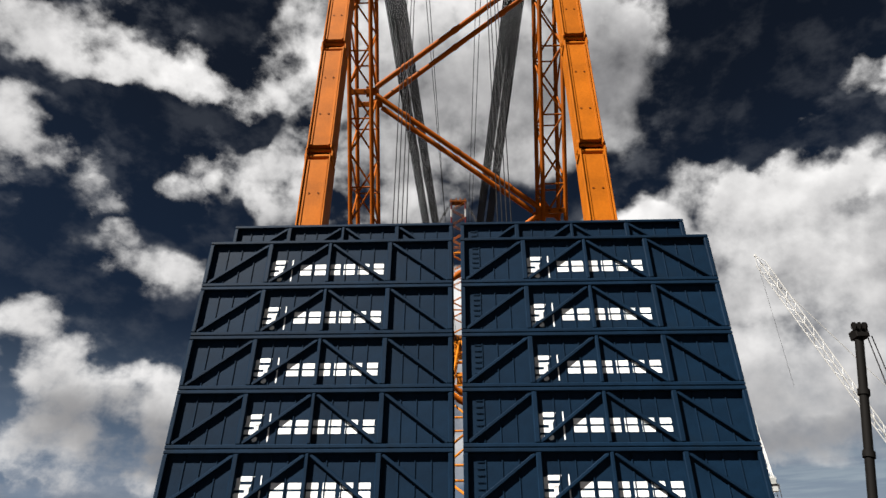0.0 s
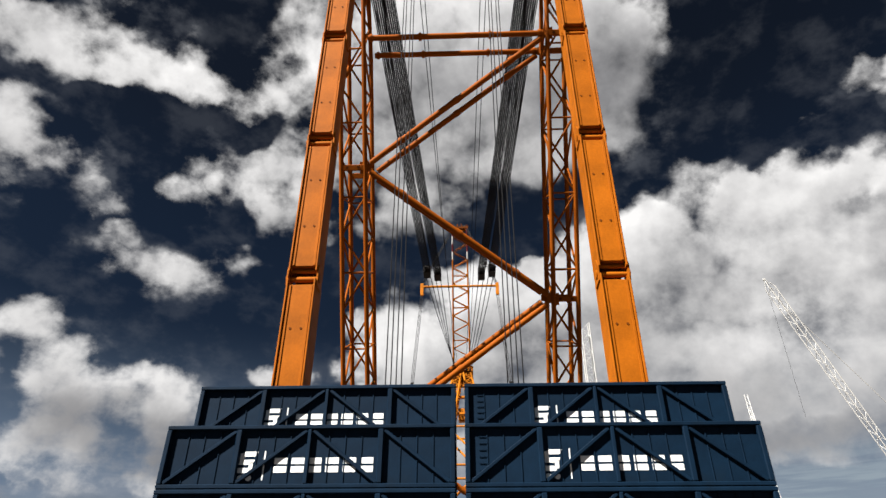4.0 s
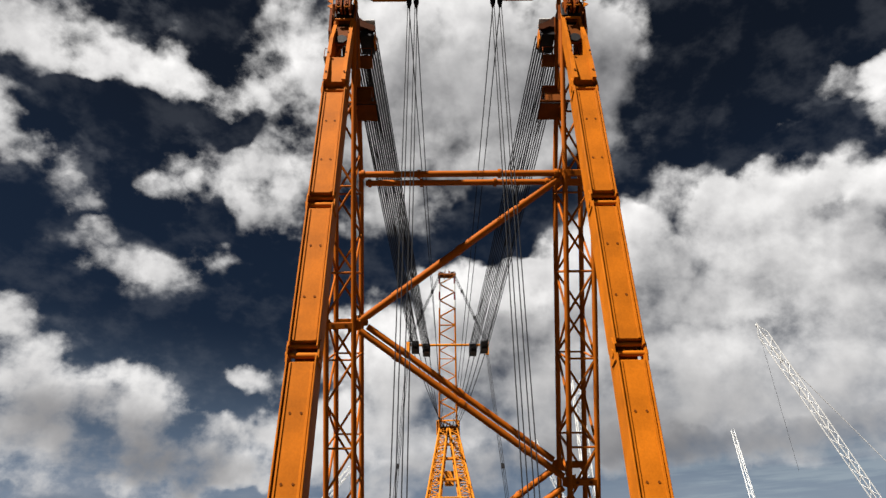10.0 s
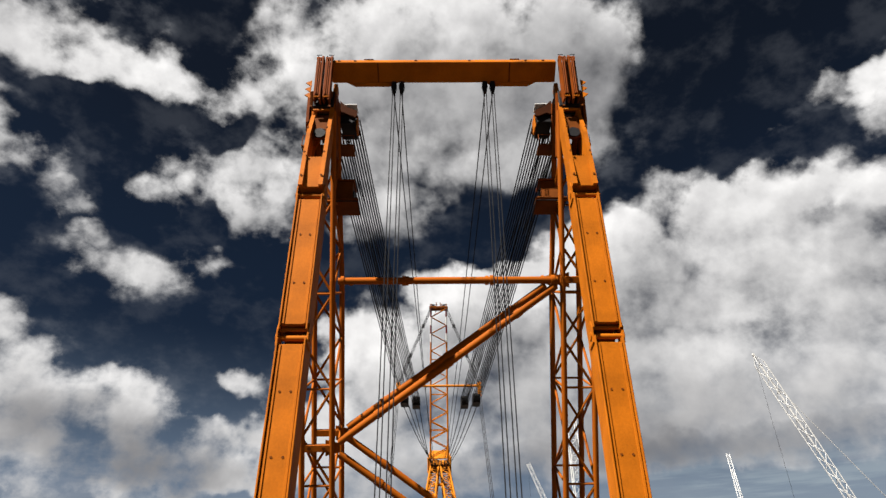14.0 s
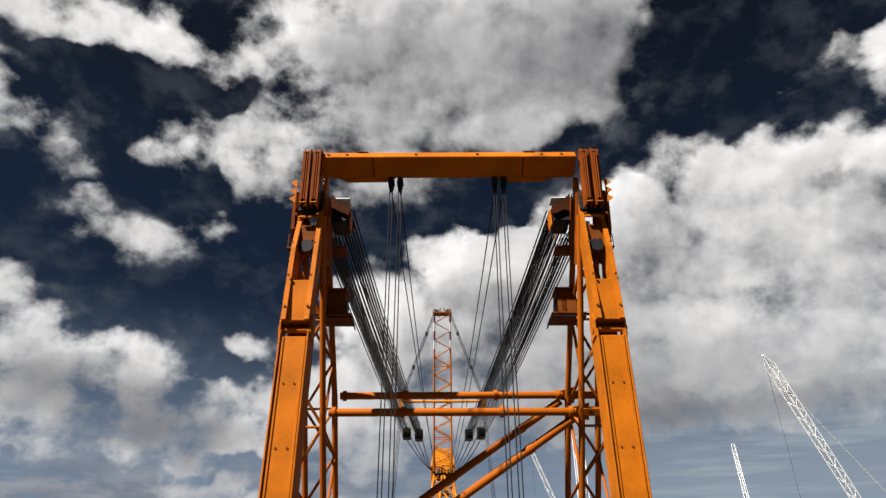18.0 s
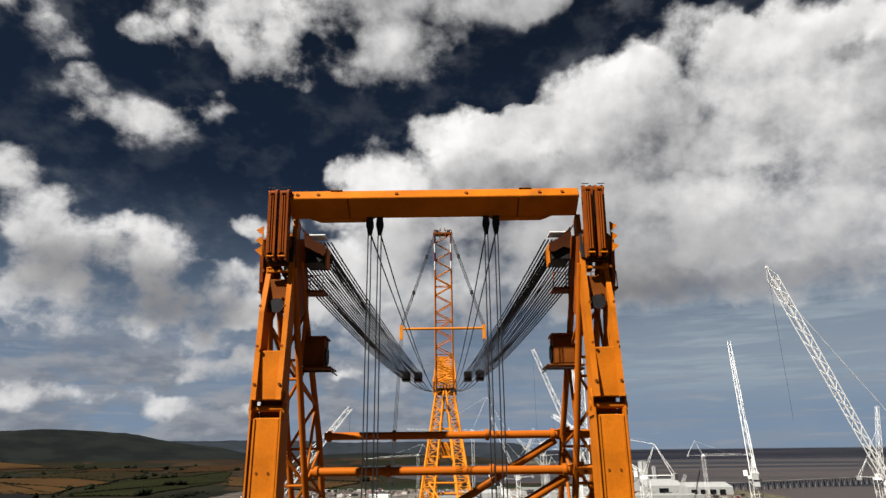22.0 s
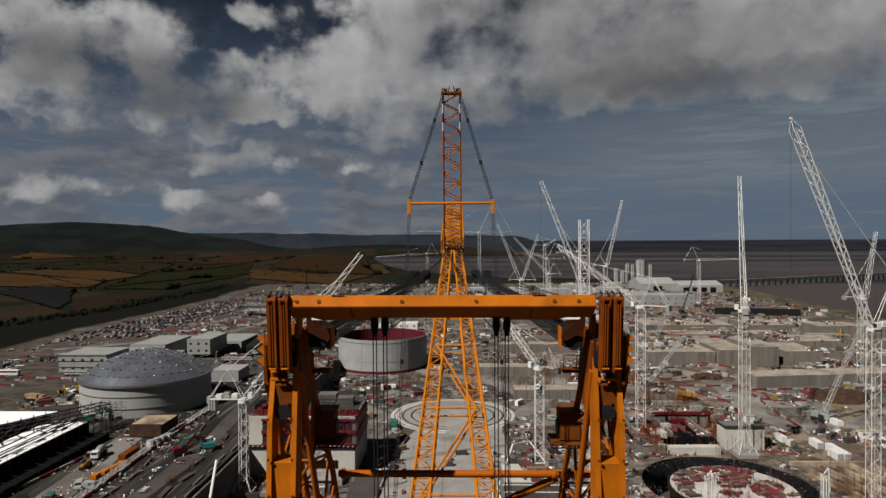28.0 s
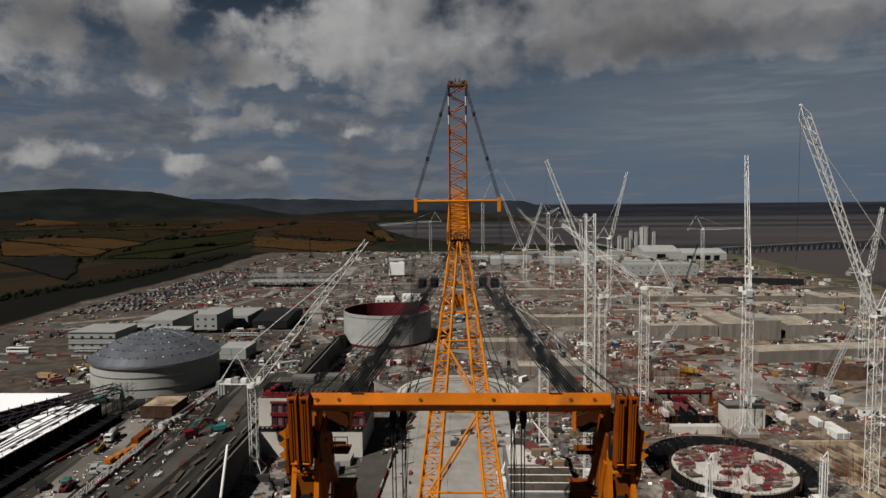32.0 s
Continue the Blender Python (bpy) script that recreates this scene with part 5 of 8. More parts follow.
for k in range(26):
    box("panel", (-74.3, 60 + k * 11.2, 8.3 + 0.06 * (k % 3)), (0.7, 11.1, 11.4), CONCRETE, wall)


def tank_ring(name, centre, r, h, label):
    """An open steel ring, red inside."""
    t = thing(name, centre, label, "steel ring")
    n = 64
    for nm, ra, rb, z0, z1, mat in (("outer_shell", r, r - 0.6, 1.6, h, TANKWHITE), ("inner_lining", r - 0.62, r - 0.9, 1.6, h - 0.05, MAROON)):
        bm = bmesh.new()
        loops = [[bm.verts.new((q * math.cos(2 * math.pi * i / n), q * math.sin(2 * math.pi * i / n), z)) for i in range(n)] for q, z in ((ra, z0), (ra, z1), (rb, z1), (rb, z0))]
        for a, b in zip(loops, loops[1:] + loops[:1]):
            for i in range(n):
                bm.faces.new((a[i], a[(i + 1) % n], b[(i + 1) % n], b[i]))
        part(nm, bm, mat, t)
    for z in (1.6, h * 0.35, h * 0.9):
        bm = bmesh.new()
        bmesh.ops.create_cone(bm, segments=n, radius1=r + 0.12, radius2=r + 0.12, depth=0.25)
        bmesh.ops.translate(bm, vec=(0, 0, z), verts=bm.verts)
        part("band", bm, DARK if z > h * 0.8 else TANKWHITE, t)
    for i in range(40):
        a = 2 * math.pi * i / 40
        box("rim_stud", (centre[0] + math.cos(a) * (r - 0.3), centre[1] + math.sin(a) * (r - 0.3), centre[2] + h + 0.3), (0.25, 0.25, 0.7), DARK, t, turn=a)
    bm = bmesh.new()
    bmesh.ops.create_cone(bm, cap_ends=True, segments=n, radius1=r + 0.5, radius2=r + 0.5, depth=1.6)
    bmesh.ops.translate(bm, vec=(0, 0, 0.8), verts=bm.verts)
    part("base_ring", bm, MAROON, t)
    return t


tank_ring("liner_ring", (-50.0, 392.0, 3.0), 29.5, 21.0, "huge open white steel liner ring, dark red inside")

# domed steel cap on its round wall
DC, DR = Vector((-139.6, 251.0, 14.0)), 27.5
dome = thing("steel_dome", DC, "grey plated steel dome resting on a round pale wall", "dome")
cylinder("round_wall", DC, DR - 0.6, DR - 0.6, 13.0, DOMEWALL, dome, sides=180)
cylinder("rim_band", DC + Vector((0, 0, 12.6)), DR + 0.3, DR + 0.3, 0.9, STEEL, dome, sides=180)
cylinder("wall_band", DC + Vector((0, 0, 8.4)), DR - 0.4, DR - 0.4, 0.35, STEEL, dome, sides=180)
cylinder("wall_band", DC + Vector((0, 0, 3.6)), DR - 0.4, DR - 0.4, 0.3, STEEL, dome, sides=180)
rise, base_z = 10.5, 13.4
prof = lambda u: base_z + rise * (1 - u * u)
rings = [1.0, 0.86, 0.72, 0.58, 0.44, 0.3, 0.16, 0.0]
for a, b in zip(rings, rings[1:]):
    count = max(8, round(44 * a))
    for i in range(count):
        a0, a1 = 2 * math.pi * i / count, 2 * math.pi * (i + 1) / count
        bm = bmesh.new()
        pts = []
        g = 0.0007 / max(a, 0.1)
        for u, ang in ((a - 0.001, a0 + g), (a - 0.001, (a0 + a1) / 2), (a - 0.001, a1 - g), (b + 0.001, a1 - g), (b + 0.001, (a0 + a1) / 2), (b + 0.001, a0 + g)):
            pts.append((u * DR * math.cos(ang), u * DR * math.sin(ang), prof(u)))
        if b == 0:
            pts = pts[:4]
        bm.faces.new([bm.verts.new(p) for p in pts])
        part("plate", bm, DOMEGREY, dome)
        if b > 0:
            p = DC + Vector((b * DR * math.cos(a0), b * DR * math.sin(a0), prof(b) + 0.1))
            # dark lugs, with pale and white ones put in as small glints
            box("lug", p, (0.7, 0.45, 0.35), (DARK, CLAD, DARK, WHITE, DARK)[(i * 7 + count) % 5], dome, turn=a0 + 0.5)
bm = bmesh.new()
shell = [[bm.verts.new((u * DR * math.cos(i * math.pi / 36), u * DR * math.sin(i * math.pi / 36), prof(u) - 0.15)) for i in range(72)] for u in (1.0, 0.86, 0.72, 0.58, 0.44, 0.3, 0.16, 0.04)]
for lo, hi in zip(shell, shell[1:]):
    for i in range(72):
        bm.faces.new((lo[i], lo[(i + 1) % 72], hi[(i + 1) % 72], hi[i]))
part("inner_shell", bm, DARK, dome)
for i in range(90):
    ang = 2 * math.pi * i / 90
    box("rim_stanchion", DC + Vector(((DR + 0.1) * math.cos(ang), (DR + 0.1) * math.sin(ang), 14.0)), (0.12, 0.12, 1.1), STEEL, dome, turn=ang)
walkway = [DC + Vector((u * DR * 0.985, u * DR * -0.12, prof(abs(u) * 0.999) + 0.3)) for u in (0.0, 0.2, 0.4, 0.6, 0.8, 0.97)]
for a, b in zip(walkway, walkway[1:]):
    m, n = along(a, b)
    box("stair_flight", None, (1.6, 0.25, n), STEEL, dome, m=m)
# dark panel stands in for the shade in the doorway
box("door_opening", DC + Vector((-2, -DR + 0.45, 1.3)), (1.6, 0.5, 2.4), DARK, dome)


def hall(name, x0, y0, x1, y1, z, h, mat, label, category="building", roof=0.0, turn=0.0, windows=0, roofmat=None):
    """A plain industrial hall with a roof, wall panels, windows and plinth."""
    cx, cy, w, d = (x0 + x1) / 2, (y0 + y1) / 2, abs(x1 - x0), abs(y1 - y0)
    t = thing(name, (cx, cy, z), label, category)
    R = Matrix.Translation((cx, cy, z)) @ Matrix.Rotation(turn, 4, "Z")
    bays = max(2, round(w / 9))
    for k in range(bays):
        x = -w / 2 + w * (k + 0.5) / bays
        for s in (-1, 1):
            for n, (za, zb) in enumerate(((0.4, h * 0.5), (h * 0.5, h))):
                box("wall_panel", None, (w / bays - 0.08, 0.3, zb - za - 0.06), mat, t, m=R @ Matrix.Translation((x, s * d / 2, (za + zb) / 2)))
    for s in (-1, 1):
        box("gable_wall", None, (0.3, d - 0.4, h - 0.4), mat, t, m=R @ Matrix.Translation((s * (w / 2 - 0.2), 0, h / 2 + 0.2)))
    if roof:
        for s in (-1, 1):
            a = math.atan2(roof, d / 2)
            box("roof_slope", None, (w + 0.6, math.hypot(d / 2, roof) + 0.4, 0.25), roofmat or mat, t, m=R @ Matrix.Translation((0, s * d / 4, h + roof / 2 + 0.12)) @ Matrix.Rotation(-s * a, 4, "X"))
        for s in (-1, 1):
            solid("gable", [(-d / 2, 0), (d / 2, 0), (0, roof)], 0.3, mat, t, R @ Matrix.Translation((s * (w / 2 - 0.2), 0, h)) @ Matrix.Rotation(radians(90), 4, "Z"))
    else:
        box("roof_deck", None, (w - 0.2, d - 0.2, 0.35), roofmat or mat, t, m=R @ Matrix.Translation((0, 0, h - 0.1)))
        for s in (-1, 1):
            box("parapet", None, (w, 0.35, 0.5), mat, t, m=R @ Matrix.Translation((0, s * d / 2, h + 0.2)))
    for k in range(windows):
        x = -w / 2 + w * (k + 0.5) / windows
        for zz in (h * 0.28, h * 0.72):
            wn_ = box("window", None, (1.7, 0.12, 1.3), GLASSDARK, t, m=R @ Matrix.Translation((x, -d / 2 - 0.16, zz)))
    return t


hall("office_block", -221, 314, -194, 338, 14, 10.0, CLAD, "pale grey three-storey site office with window bands", windows=5)
for z in (17.2, 20.5, 23.6):
    box("floor_band", (-207.5, 313.75, z), (27.2, 0.25, 0.35), DARK, bpy.data.objects["office_block"])
hall("office_wing", -212, 340, -190, 352, 14, 7.5, CLAD, "low grey office wing behind the dome", windows=4)
hall("office_wing", -202, 354, -180, 392, 14, 9.0, CLAD, "long grey flat-roofed office wing", windows=4)
hall("office_wing", -192, 330, -166, 350, 14, 6.0, CLAD, "low pale annex beside the dome", windows=4, roofmat=TANKWHITE)
hall("office_block", -173, 369, -158, 398, 14, 10.0, CLAD, "grey three-storey office block with end windows", windows=3)
hall("office_wing", -216, 398, -176, 424, 11, 7.0, CLAD, "wide low grey site hall", windows=5)
hall("office_wing", -172, 404, -150, 440, 9, 8.0, CLAD, "grey clad store hall with a flat roof", windows=2)
hall("workshop", -146, 398, -122, 452, 9, 5.5, DARK, "long dark-roofed workshop hall", roof=2.0, turn=0.05)
hall("store_building", -127, 290, -112, 306, 14, 6.0, CLAD, "small store building with a pale roof", roofmat=TANKWHITE)
hall("brown_shed", -121, 199.5, -109, 213.5, 14, 4.6, SPOIL, "low brown timber shed beside the dome", roofmat=TANGROUND)
hall("industrial_hall", 294, 990, 352, 1060, 3, 13, TANKWHITE, "white industrial hall with pitched roofs by the sea", roof=8, roofmat=TANKWHITE)
hall("industrial_hall", 352, 975, 420, 1030, 3, 11, TANKWHITE, "wide pale industrial hall near the jetty", roof=6, roofmat=TANKWHITE)
hall("grey_hall", 210, 760, 296, 800, 3, 14, CLAD, "long low grey hall among the cranes", windows=9)
hall("site_hall", 45, 920, 85, 950, 3, 9, TANKWHITE, "white site hall with a dark doorway", roof=4)
hall("site_hall", 128, 930, 175, 965, 3, 9, TANKWHITE, "white site hall behind the tower cranes", windows=3)
hall("site_hall", 186, 930, 205, 950, 3, 13, TANKWHITE, "tall white site building")
hall("site_cabin_block", -92, 765, -72, 778, 5, 15, WHITE, "white cabin block far across the site")
hall("site_cabin_block", -76, 520, -60, 534, 4, 8, WHITE, "white site cabins behind the liner ring", windows=3)
hall("site_cabin_block", -54, 536, -36, 548, 4, 8, WHITE, "white site cabins with flat roofs", windows=3)

# black panels stand in for the shade inside the open doors
doors = thing("hall_doors", (356, 975, 3), "row of dark open hall doors", "doors")
for k in range(4):
    box("dark_door", (362 + k * 14, 974.6, 7), (9, 0.4, 8), BLACKWALL, doors)
box("dark_door", (322, 989.6, 9), (14, 0.4, 7), BLACKWALL, doors)

for k, (x, y, w, d, h) in enumerate(((-20, 905, 30, 16, 6), (10, 985, 34, 14, 7), (90, 1000, 26, 16, 6), (240, 900, 40, 18, 6), (225, 985, 30, 20, 7), (180, 1060, 40, 16, 7), (120, 1100, 36, 14, 6), (-120, 960, 30, 14, 5), (300, 860, 30, 14, 5), (260, 1080, 28, 18, 8))):
    hall("pale_hall", x, y, x + w, y + d, 3, h, TANKWHITE if k % 3 else CLAD, "low pale site hall far across the site", roof=1.6 if k % 2 else 0.0, windows=0)

# silos by the sea
for dx, h, r in ((-28, 26, 5), (-16, 22, 5), (-6, 36, 4.5), (4, 34, 4.5), (20, 44, 10), (39, 34, 4.5), (-10, 20, 6)):
    t = thing("silo", (343 + dx, 1225, 3), "tall pale batching-plant silo", "silo", "silos")
    cylinder("shell", (343 + dx, 1225, 3), r, r, h, TANKWHITE, t, sides=20)
    cylinder("top_cone", (343 + dx, 1225, 3 + h), r, r * 0.4, 2.5, STEEL, t, sides=20)
    for q in (-1, 1):
        tube("ladder_pipe", (343 + dx + q * r * 0.5, 1225 - r, 3), (343 + dx + q * r * 0.5, 1225 - r, 3 + h), 0.4, DARK, t, sides=6)

# jetty
jet = thing("jetty", (466, 1136, 0), "long jetty on piles running out to sea", "jetty")
J0, J1 = Vector((466, 1136, 11)), Vector((1010, 1420, 11))
for n in range(34):
    a, b = J0.lerp(J1, n / 34), J0.lerp(J1, (n + 0.96) / 34)
    m, ln = along(a, b)
    box("deck_span", None, (9, 2.0, ln), CONCRETE, jet, m=m)
    for q in (-3, 3):
        p = a + Vector((q * -0.46, q * 0.88, 0))
        tube("support_post", p - Vector((0, 0, 14)), p - Vector((0, 0, 0.6)), 0.9, CONCRETE, jet, sides=8)
box("jetty_head", J1 + Vector((10, 8, 2)), (70, 45, 4), CONCRETE, jet, turn=0.48)
box("jetty_house", J1 + Vector((10, 8, 8)), (26, 12, 8), CLAD, jet, turn=0.48)


# concrete foundations on the east side
TOPS = []


def slab(name, x0, y0, x1, y1, z, h, mat, label, turn=0.0, ribs=0):
    cx, cy = (x0 + x1) / 2, (y0 + y1) / 2
    w, d = abs(x1 - x0), abs(y1 - y0)
    t = thing(name, (cx, cy, z), label, "concrete works")
    R = Matrix.Translation((cx, cy, z)) @ Matrix.Rotation(turn, 4, "Z")
    n = max(1, round(w / 12))
    if abs(turn) < 0.01 and min(w, d) > 8:
        TOPS.append((min(x0, x1), min(y0, y1), max(x0, x1), max(y0, y1), z + h))
    for k in range(n):
        box("pour", None, (w / n - 0.06, d, h + 0.15 * ((k * 7) % 3)), mat, t, m=R @ Matrix.Translation((-w / 2 + w * (k + 0.5) / n, 0, h / 2)))
    for k in range(ribs):
        box("buttress", None, (0.9, 0.8, h * 0.9), mat, t, m=R @ Matrix.Translation((-w / 2 + w * (k + 0.5) / ribs, -d / 2 - 0.3, h * 0.45)))
    return t


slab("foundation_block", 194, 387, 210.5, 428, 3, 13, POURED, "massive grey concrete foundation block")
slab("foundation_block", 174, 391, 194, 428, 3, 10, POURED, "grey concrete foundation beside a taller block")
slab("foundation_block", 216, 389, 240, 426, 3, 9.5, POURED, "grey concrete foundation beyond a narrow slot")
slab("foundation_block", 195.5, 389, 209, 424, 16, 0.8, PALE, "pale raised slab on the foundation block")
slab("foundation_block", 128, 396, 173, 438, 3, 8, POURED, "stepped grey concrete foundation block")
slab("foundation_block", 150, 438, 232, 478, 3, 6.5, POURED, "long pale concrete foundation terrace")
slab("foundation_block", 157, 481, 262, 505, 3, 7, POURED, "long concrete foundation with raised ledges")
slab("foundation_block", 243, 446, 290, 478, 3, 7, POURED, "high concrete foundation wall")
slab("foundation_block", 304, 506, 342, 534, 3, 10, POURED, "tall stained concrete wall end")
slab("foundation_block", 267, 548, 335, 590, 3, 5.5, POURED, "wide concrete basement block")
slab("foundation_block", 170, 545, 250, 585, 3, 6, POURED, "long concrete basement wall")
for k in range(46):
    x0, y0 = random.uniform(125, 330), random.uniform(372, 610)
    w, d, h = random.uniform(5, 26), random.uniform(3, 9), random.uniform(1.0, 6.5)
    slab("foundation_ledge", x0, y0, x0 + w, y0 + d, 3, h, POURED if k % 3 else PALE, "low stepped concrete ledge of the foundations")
slab("concrete_ramp", 215, 393, 246, 440, 3, 1.2, PALE, "pale concrete ramp beside the foundation block")
slab("retaining_slab", 166, 331, 262, 347, 3, 6.5, POURED, "long low pale retaining wall", turn=0.12)
slab("foundation_block", 262, 392, 330, 420, 3, 6, POURED, "wide concrete base under tower cranes")
slab("dark_wall", 286, 668, 372, 672, 3, 7.5, DARK, "long dark sheet-piled wall", turn=-0.25)
slab("crane_plinth", 106, 220.5, 121, 229.5, 3, 9.6, CASTPALE, "square pale concrete crane plinth")
slab("plinth_deck", 104.8, 219.4, 122.3, 230.6, 12.8, 0.5, CONCRETE, "grey deck on the crane plinth")
slab("foundation_block", 82, 214.5, 101.5, 218, 3, 3.0, CASTPALE, "pale concrete basement wall")
# the shade inside the cells is put into their black colour
slab("basement_cells", 72, 226, 103.5, 249.5, 3, 3.4, BLACKWALL, "basement cells coloured black for the shade inside them")
for k in range(7):
    slab("cell_wall", 73 + 4.6 * k, 226.5, 73.5 + 4.6 * k, 249, 6.4, 1.8, BLACKWALL if k % 3 else POURED, "thin dark wall between basement cells")
slab("foundation_block", 71, 216, 81, 225.5, 3, 3.4, POURED, "square grey concrete basement block")
slab("foundation_block", 86, 251, 112, 262, 3, 6, POURED, "concrete cells under construction")
slab("foundation_block", 99, 287, 110, 299, 3, 7, POURED, "small concrete tower with formwork on top")
slab("foundation_block", 97, 284, 112, 286.5, 3, 3, PALE, "pale low wall before the concrete tower")
for k, (x0, y0, x1, y1) in enumerate(((122, 203, 150, 204.2), (127, 160, 128.2, 200), (133, 160, 134.2, 201), (139, 158, 140, 200), (145, 160, 146, 202))):
    slab("strip_foundation", x0, y0, x1, y1, 3, 1.6, TANGROUND, "narrow tan strip foundation in timber shutters", turn=0.0 if k == 0 else 0.12)
cabin = thing("switch_cabin", (116.5, 223, 13.3), "white switch cabin on the deck of the crane plinth", "cabin")
box("cabin_body", (116.5, 223, 14.6), (4.2, 2.6, 2.6), WHITE, cabin)
box("cabin_roof", (116.5, 223, 15.98), (4.5, 2.9, 0.16), TANKWHITE, cabin)
box("cabin_door", (115.4, 221.67, 14.4), (0.9, 0.06, 2.0), CLAD, cabin)
for k in range(16):
    mat = thing("timber_mat", (125 + 7 * (k % 4) + 1.5 * (k % 3), 162 + 10 * (k // 4) + 1.2 * (k % 2), 3), "tan timber bearing mat lying beside the round pit", "timber mat", "timber mats")
    for q in range(5):
        box("baulk", (mat.location.x - 2.4 + 1.0 * q, mat.location.y, 3.25), (0.9, random.uniform(4.5, 7), 0.4), TANGROUND, mat)


def mound(x0, y0, rx, ry, h, mat, label):
    """An uneven heap of dug earth."""
    m = 26
    bm = bmesh.new()
    rows = []
    for i in range(m + 1):
        rows.append([])
        for j in range(m + 1):
            u, v = 2 * i / m - 1, 2 * j / m - 1
            rise = max(0.0, 1 - (u * u + v * v) * (1 + 0.5 * noise.noise((u * 2, v * 2, x0))))
            z = h * min(1.0, rise * 2.2) * (0.75 + 0.6 * noise.noise((u * 4, v * 4, y0)))
            rows[i].append(bm.verts.new((u * rx, v * ry, z - 0.1)))
    for i in range(m):
        for j in range(m):
            bm.faces.new((rows[i][j], rows[i + 1][j], rows[i + 1][j + 1], rows[i][j + 1]))
    return tagged(attach(new("spoil_mound", to_mesh("spoil_mound", bm, mat)), pose(x0, y0, 3.0)), label, "earth heap")


mound(199, 304, 17, 15, 3.4, SPOIL, "broad heap of dark brown dug earth")
mound(150, 352, 10, 7, 2.4, SPOIL, "low heap of brown dug earth by the haul road")
red = thing("red_waling", (99, 250, 3), "long red steel waling over dark basement cells", "formwork")
for k in range(13):
    box("waling_panel", (87 + k * 2.0, 250.6, 9.4), (1.9, 0.6, 1.2), REDOX, red)
for k in range(6):
    box("prop", (88 + k * 4.6, 250.7, 6), (0.5, 0.5, 6), DARK, red)
slab("foundation_block", 30, 300, 70, 312, 3, 5, POURED, "curved basement walls with shuttering")
slab("foundation_block", 10, 360, 60, 372, 3, 5, POURED, "grey basement wall in the pit")
slab("foundation_block", 30, 440, 110, 452, 3, 6, POURED, "long grey basement wall")
slab("foundation_block", -20, 600, 140, 612, 3, 5, POURED, "far basement wall across the site")
slab("concrete_apron", -30, 60, 20, 262, 3, 0.25, PALE, "pale concrete apron in front of the ring crane")
slab("flat_roof", 14, 150, 34, 187, 3, 6, CONCRETE, "low pump building with a pale roof")
slab("flat_roof", 15, 170, 33, 186, 9.2, 0.4, CASTPALE, "pale roof deck with openings")

deck = thing("panel_deck", (24, 160, 9), "brown panelled deck with white joints on the pump building", "deck")
for i in range(3):
    for j in range(3):
        box("deck_panel", (17.6 + i * 6.4, 153.3 + j * 5.6, 9.3), (6.2, 5.35, 0.5), EARTH, deck)
for j in range(4):
    box("white_joint", (24, 150.5 + j * 5.6, 9.45), (19.4, 0.22, 0.5), WHITE, deck)
pump = thing("concrete_pump", (13, 172, 3), "white concrete pump with a folded boom on the apron", "concrete pump")
box("truck_bed", (12.5, 171, 4.6), (2.6, 9, 1.2), WHITE, pump)
box("cab", (12.5, 165.2, 4.9), (2.5, 2.2, 2.8), WHITE, pump)
tube("boom_section", (12.5, 170, 6), (20, 196, 13), 0.35, WHITE, pump, sides=8)
tube("boom_section", (20, 196, 13), (27, 206, 11), 0.28, WHITE, pump, sides=8)
tube("boom_section", (27, 206, 11), (33, 190, 6), 0.24, WHITE, pump, sides=8)
for k in (-3, 1.5, 3.2):
    for q in (-1.2, 1.2):
        tube("wheel", (12.5 + q - 0.2, 171 + k, 3.7), (12.5 + q + 0.2, 171 + k, 3.7), 0.55, RUBBER, pump, sides=12)

# round foundation pit
px, py, pr = PIT
pit = thing("round_pit", (px, py, 3), "round excavated pit with a dark sheet-piled wall", "excavation", kind="structure")
bm = bmesh.new()
n = 64
outer = [(45, 140), (135, 140), (135, 230), (45, 230)]
rim = [bm.verts.new((px + (pr + 5) * math.cos(2 * math.pi * i / n), py + (pr + 5) * math.sin(2 * math.pi * i / n), 3.02)) for i in range(n)]


def square_edge(a):
    c, s = math.cos(a), math.sin(a)
    k = 1 / max(abs(c), abs(s))
    return (91 + 47.5 * c * k, 185 + 50 * s * k, 3.02)


far_edge = [bm.verts.new(square_edge(2 * math.pi * i / n)) for i in range(n)]
for i in range(n):
    bm.faces.new((rim[i], far_edge[i], far_edge[(i + 1) % n], rim[(i + 1) % n]))
me = to_mesh("pit_edge", bm, EARTH)
me.materials.clear()
me.materials.append(ground.data.materials[0])
attach(new("pit_edge", me), Matrix(), pit)
bm = bmesh.new()
loops = []
for r_, z_ in ((pr, -6), (pr + 1.2, -3.4), (pr + 2.2, -1.2), (pr + 3.8, 1.0), (pr + 5.4, 3.05)):
    wob = 0.0 if z_ == -6 or z_ > 3 else 0.7
    loops.append([bm.verts.new((px + (r_ + random.uniform(-wob, wob)) * math.cos(2 * math.pi * i / n), py + (r_ + random.uniform(-wob, wob)) * math.sin(2 * math.pi * i / n), z_ + random.uniform(-wob, wob) * 0.5)) for i in range(n)])
for low, high in zip(loops, loops[1:]):
    for i in range(n):
        bm.faces.new((low[i], low[(i + 1) % n], high[(i + 1) % n], high[i]))
attach(new("pit_wall", to_mesh("pit_wall", bm, BLACKWALL)), Matrix(), pit, "dark mesh-covered pit wall")
bm = bmesh.new()
bmesh.ops.create_circle(bm, cap_ends=True, segments=n, radius=pr)
attach(new("pit_floor", to_mesh("pit_floor", bm, EARTH)), pose(px, py, -6), pit)
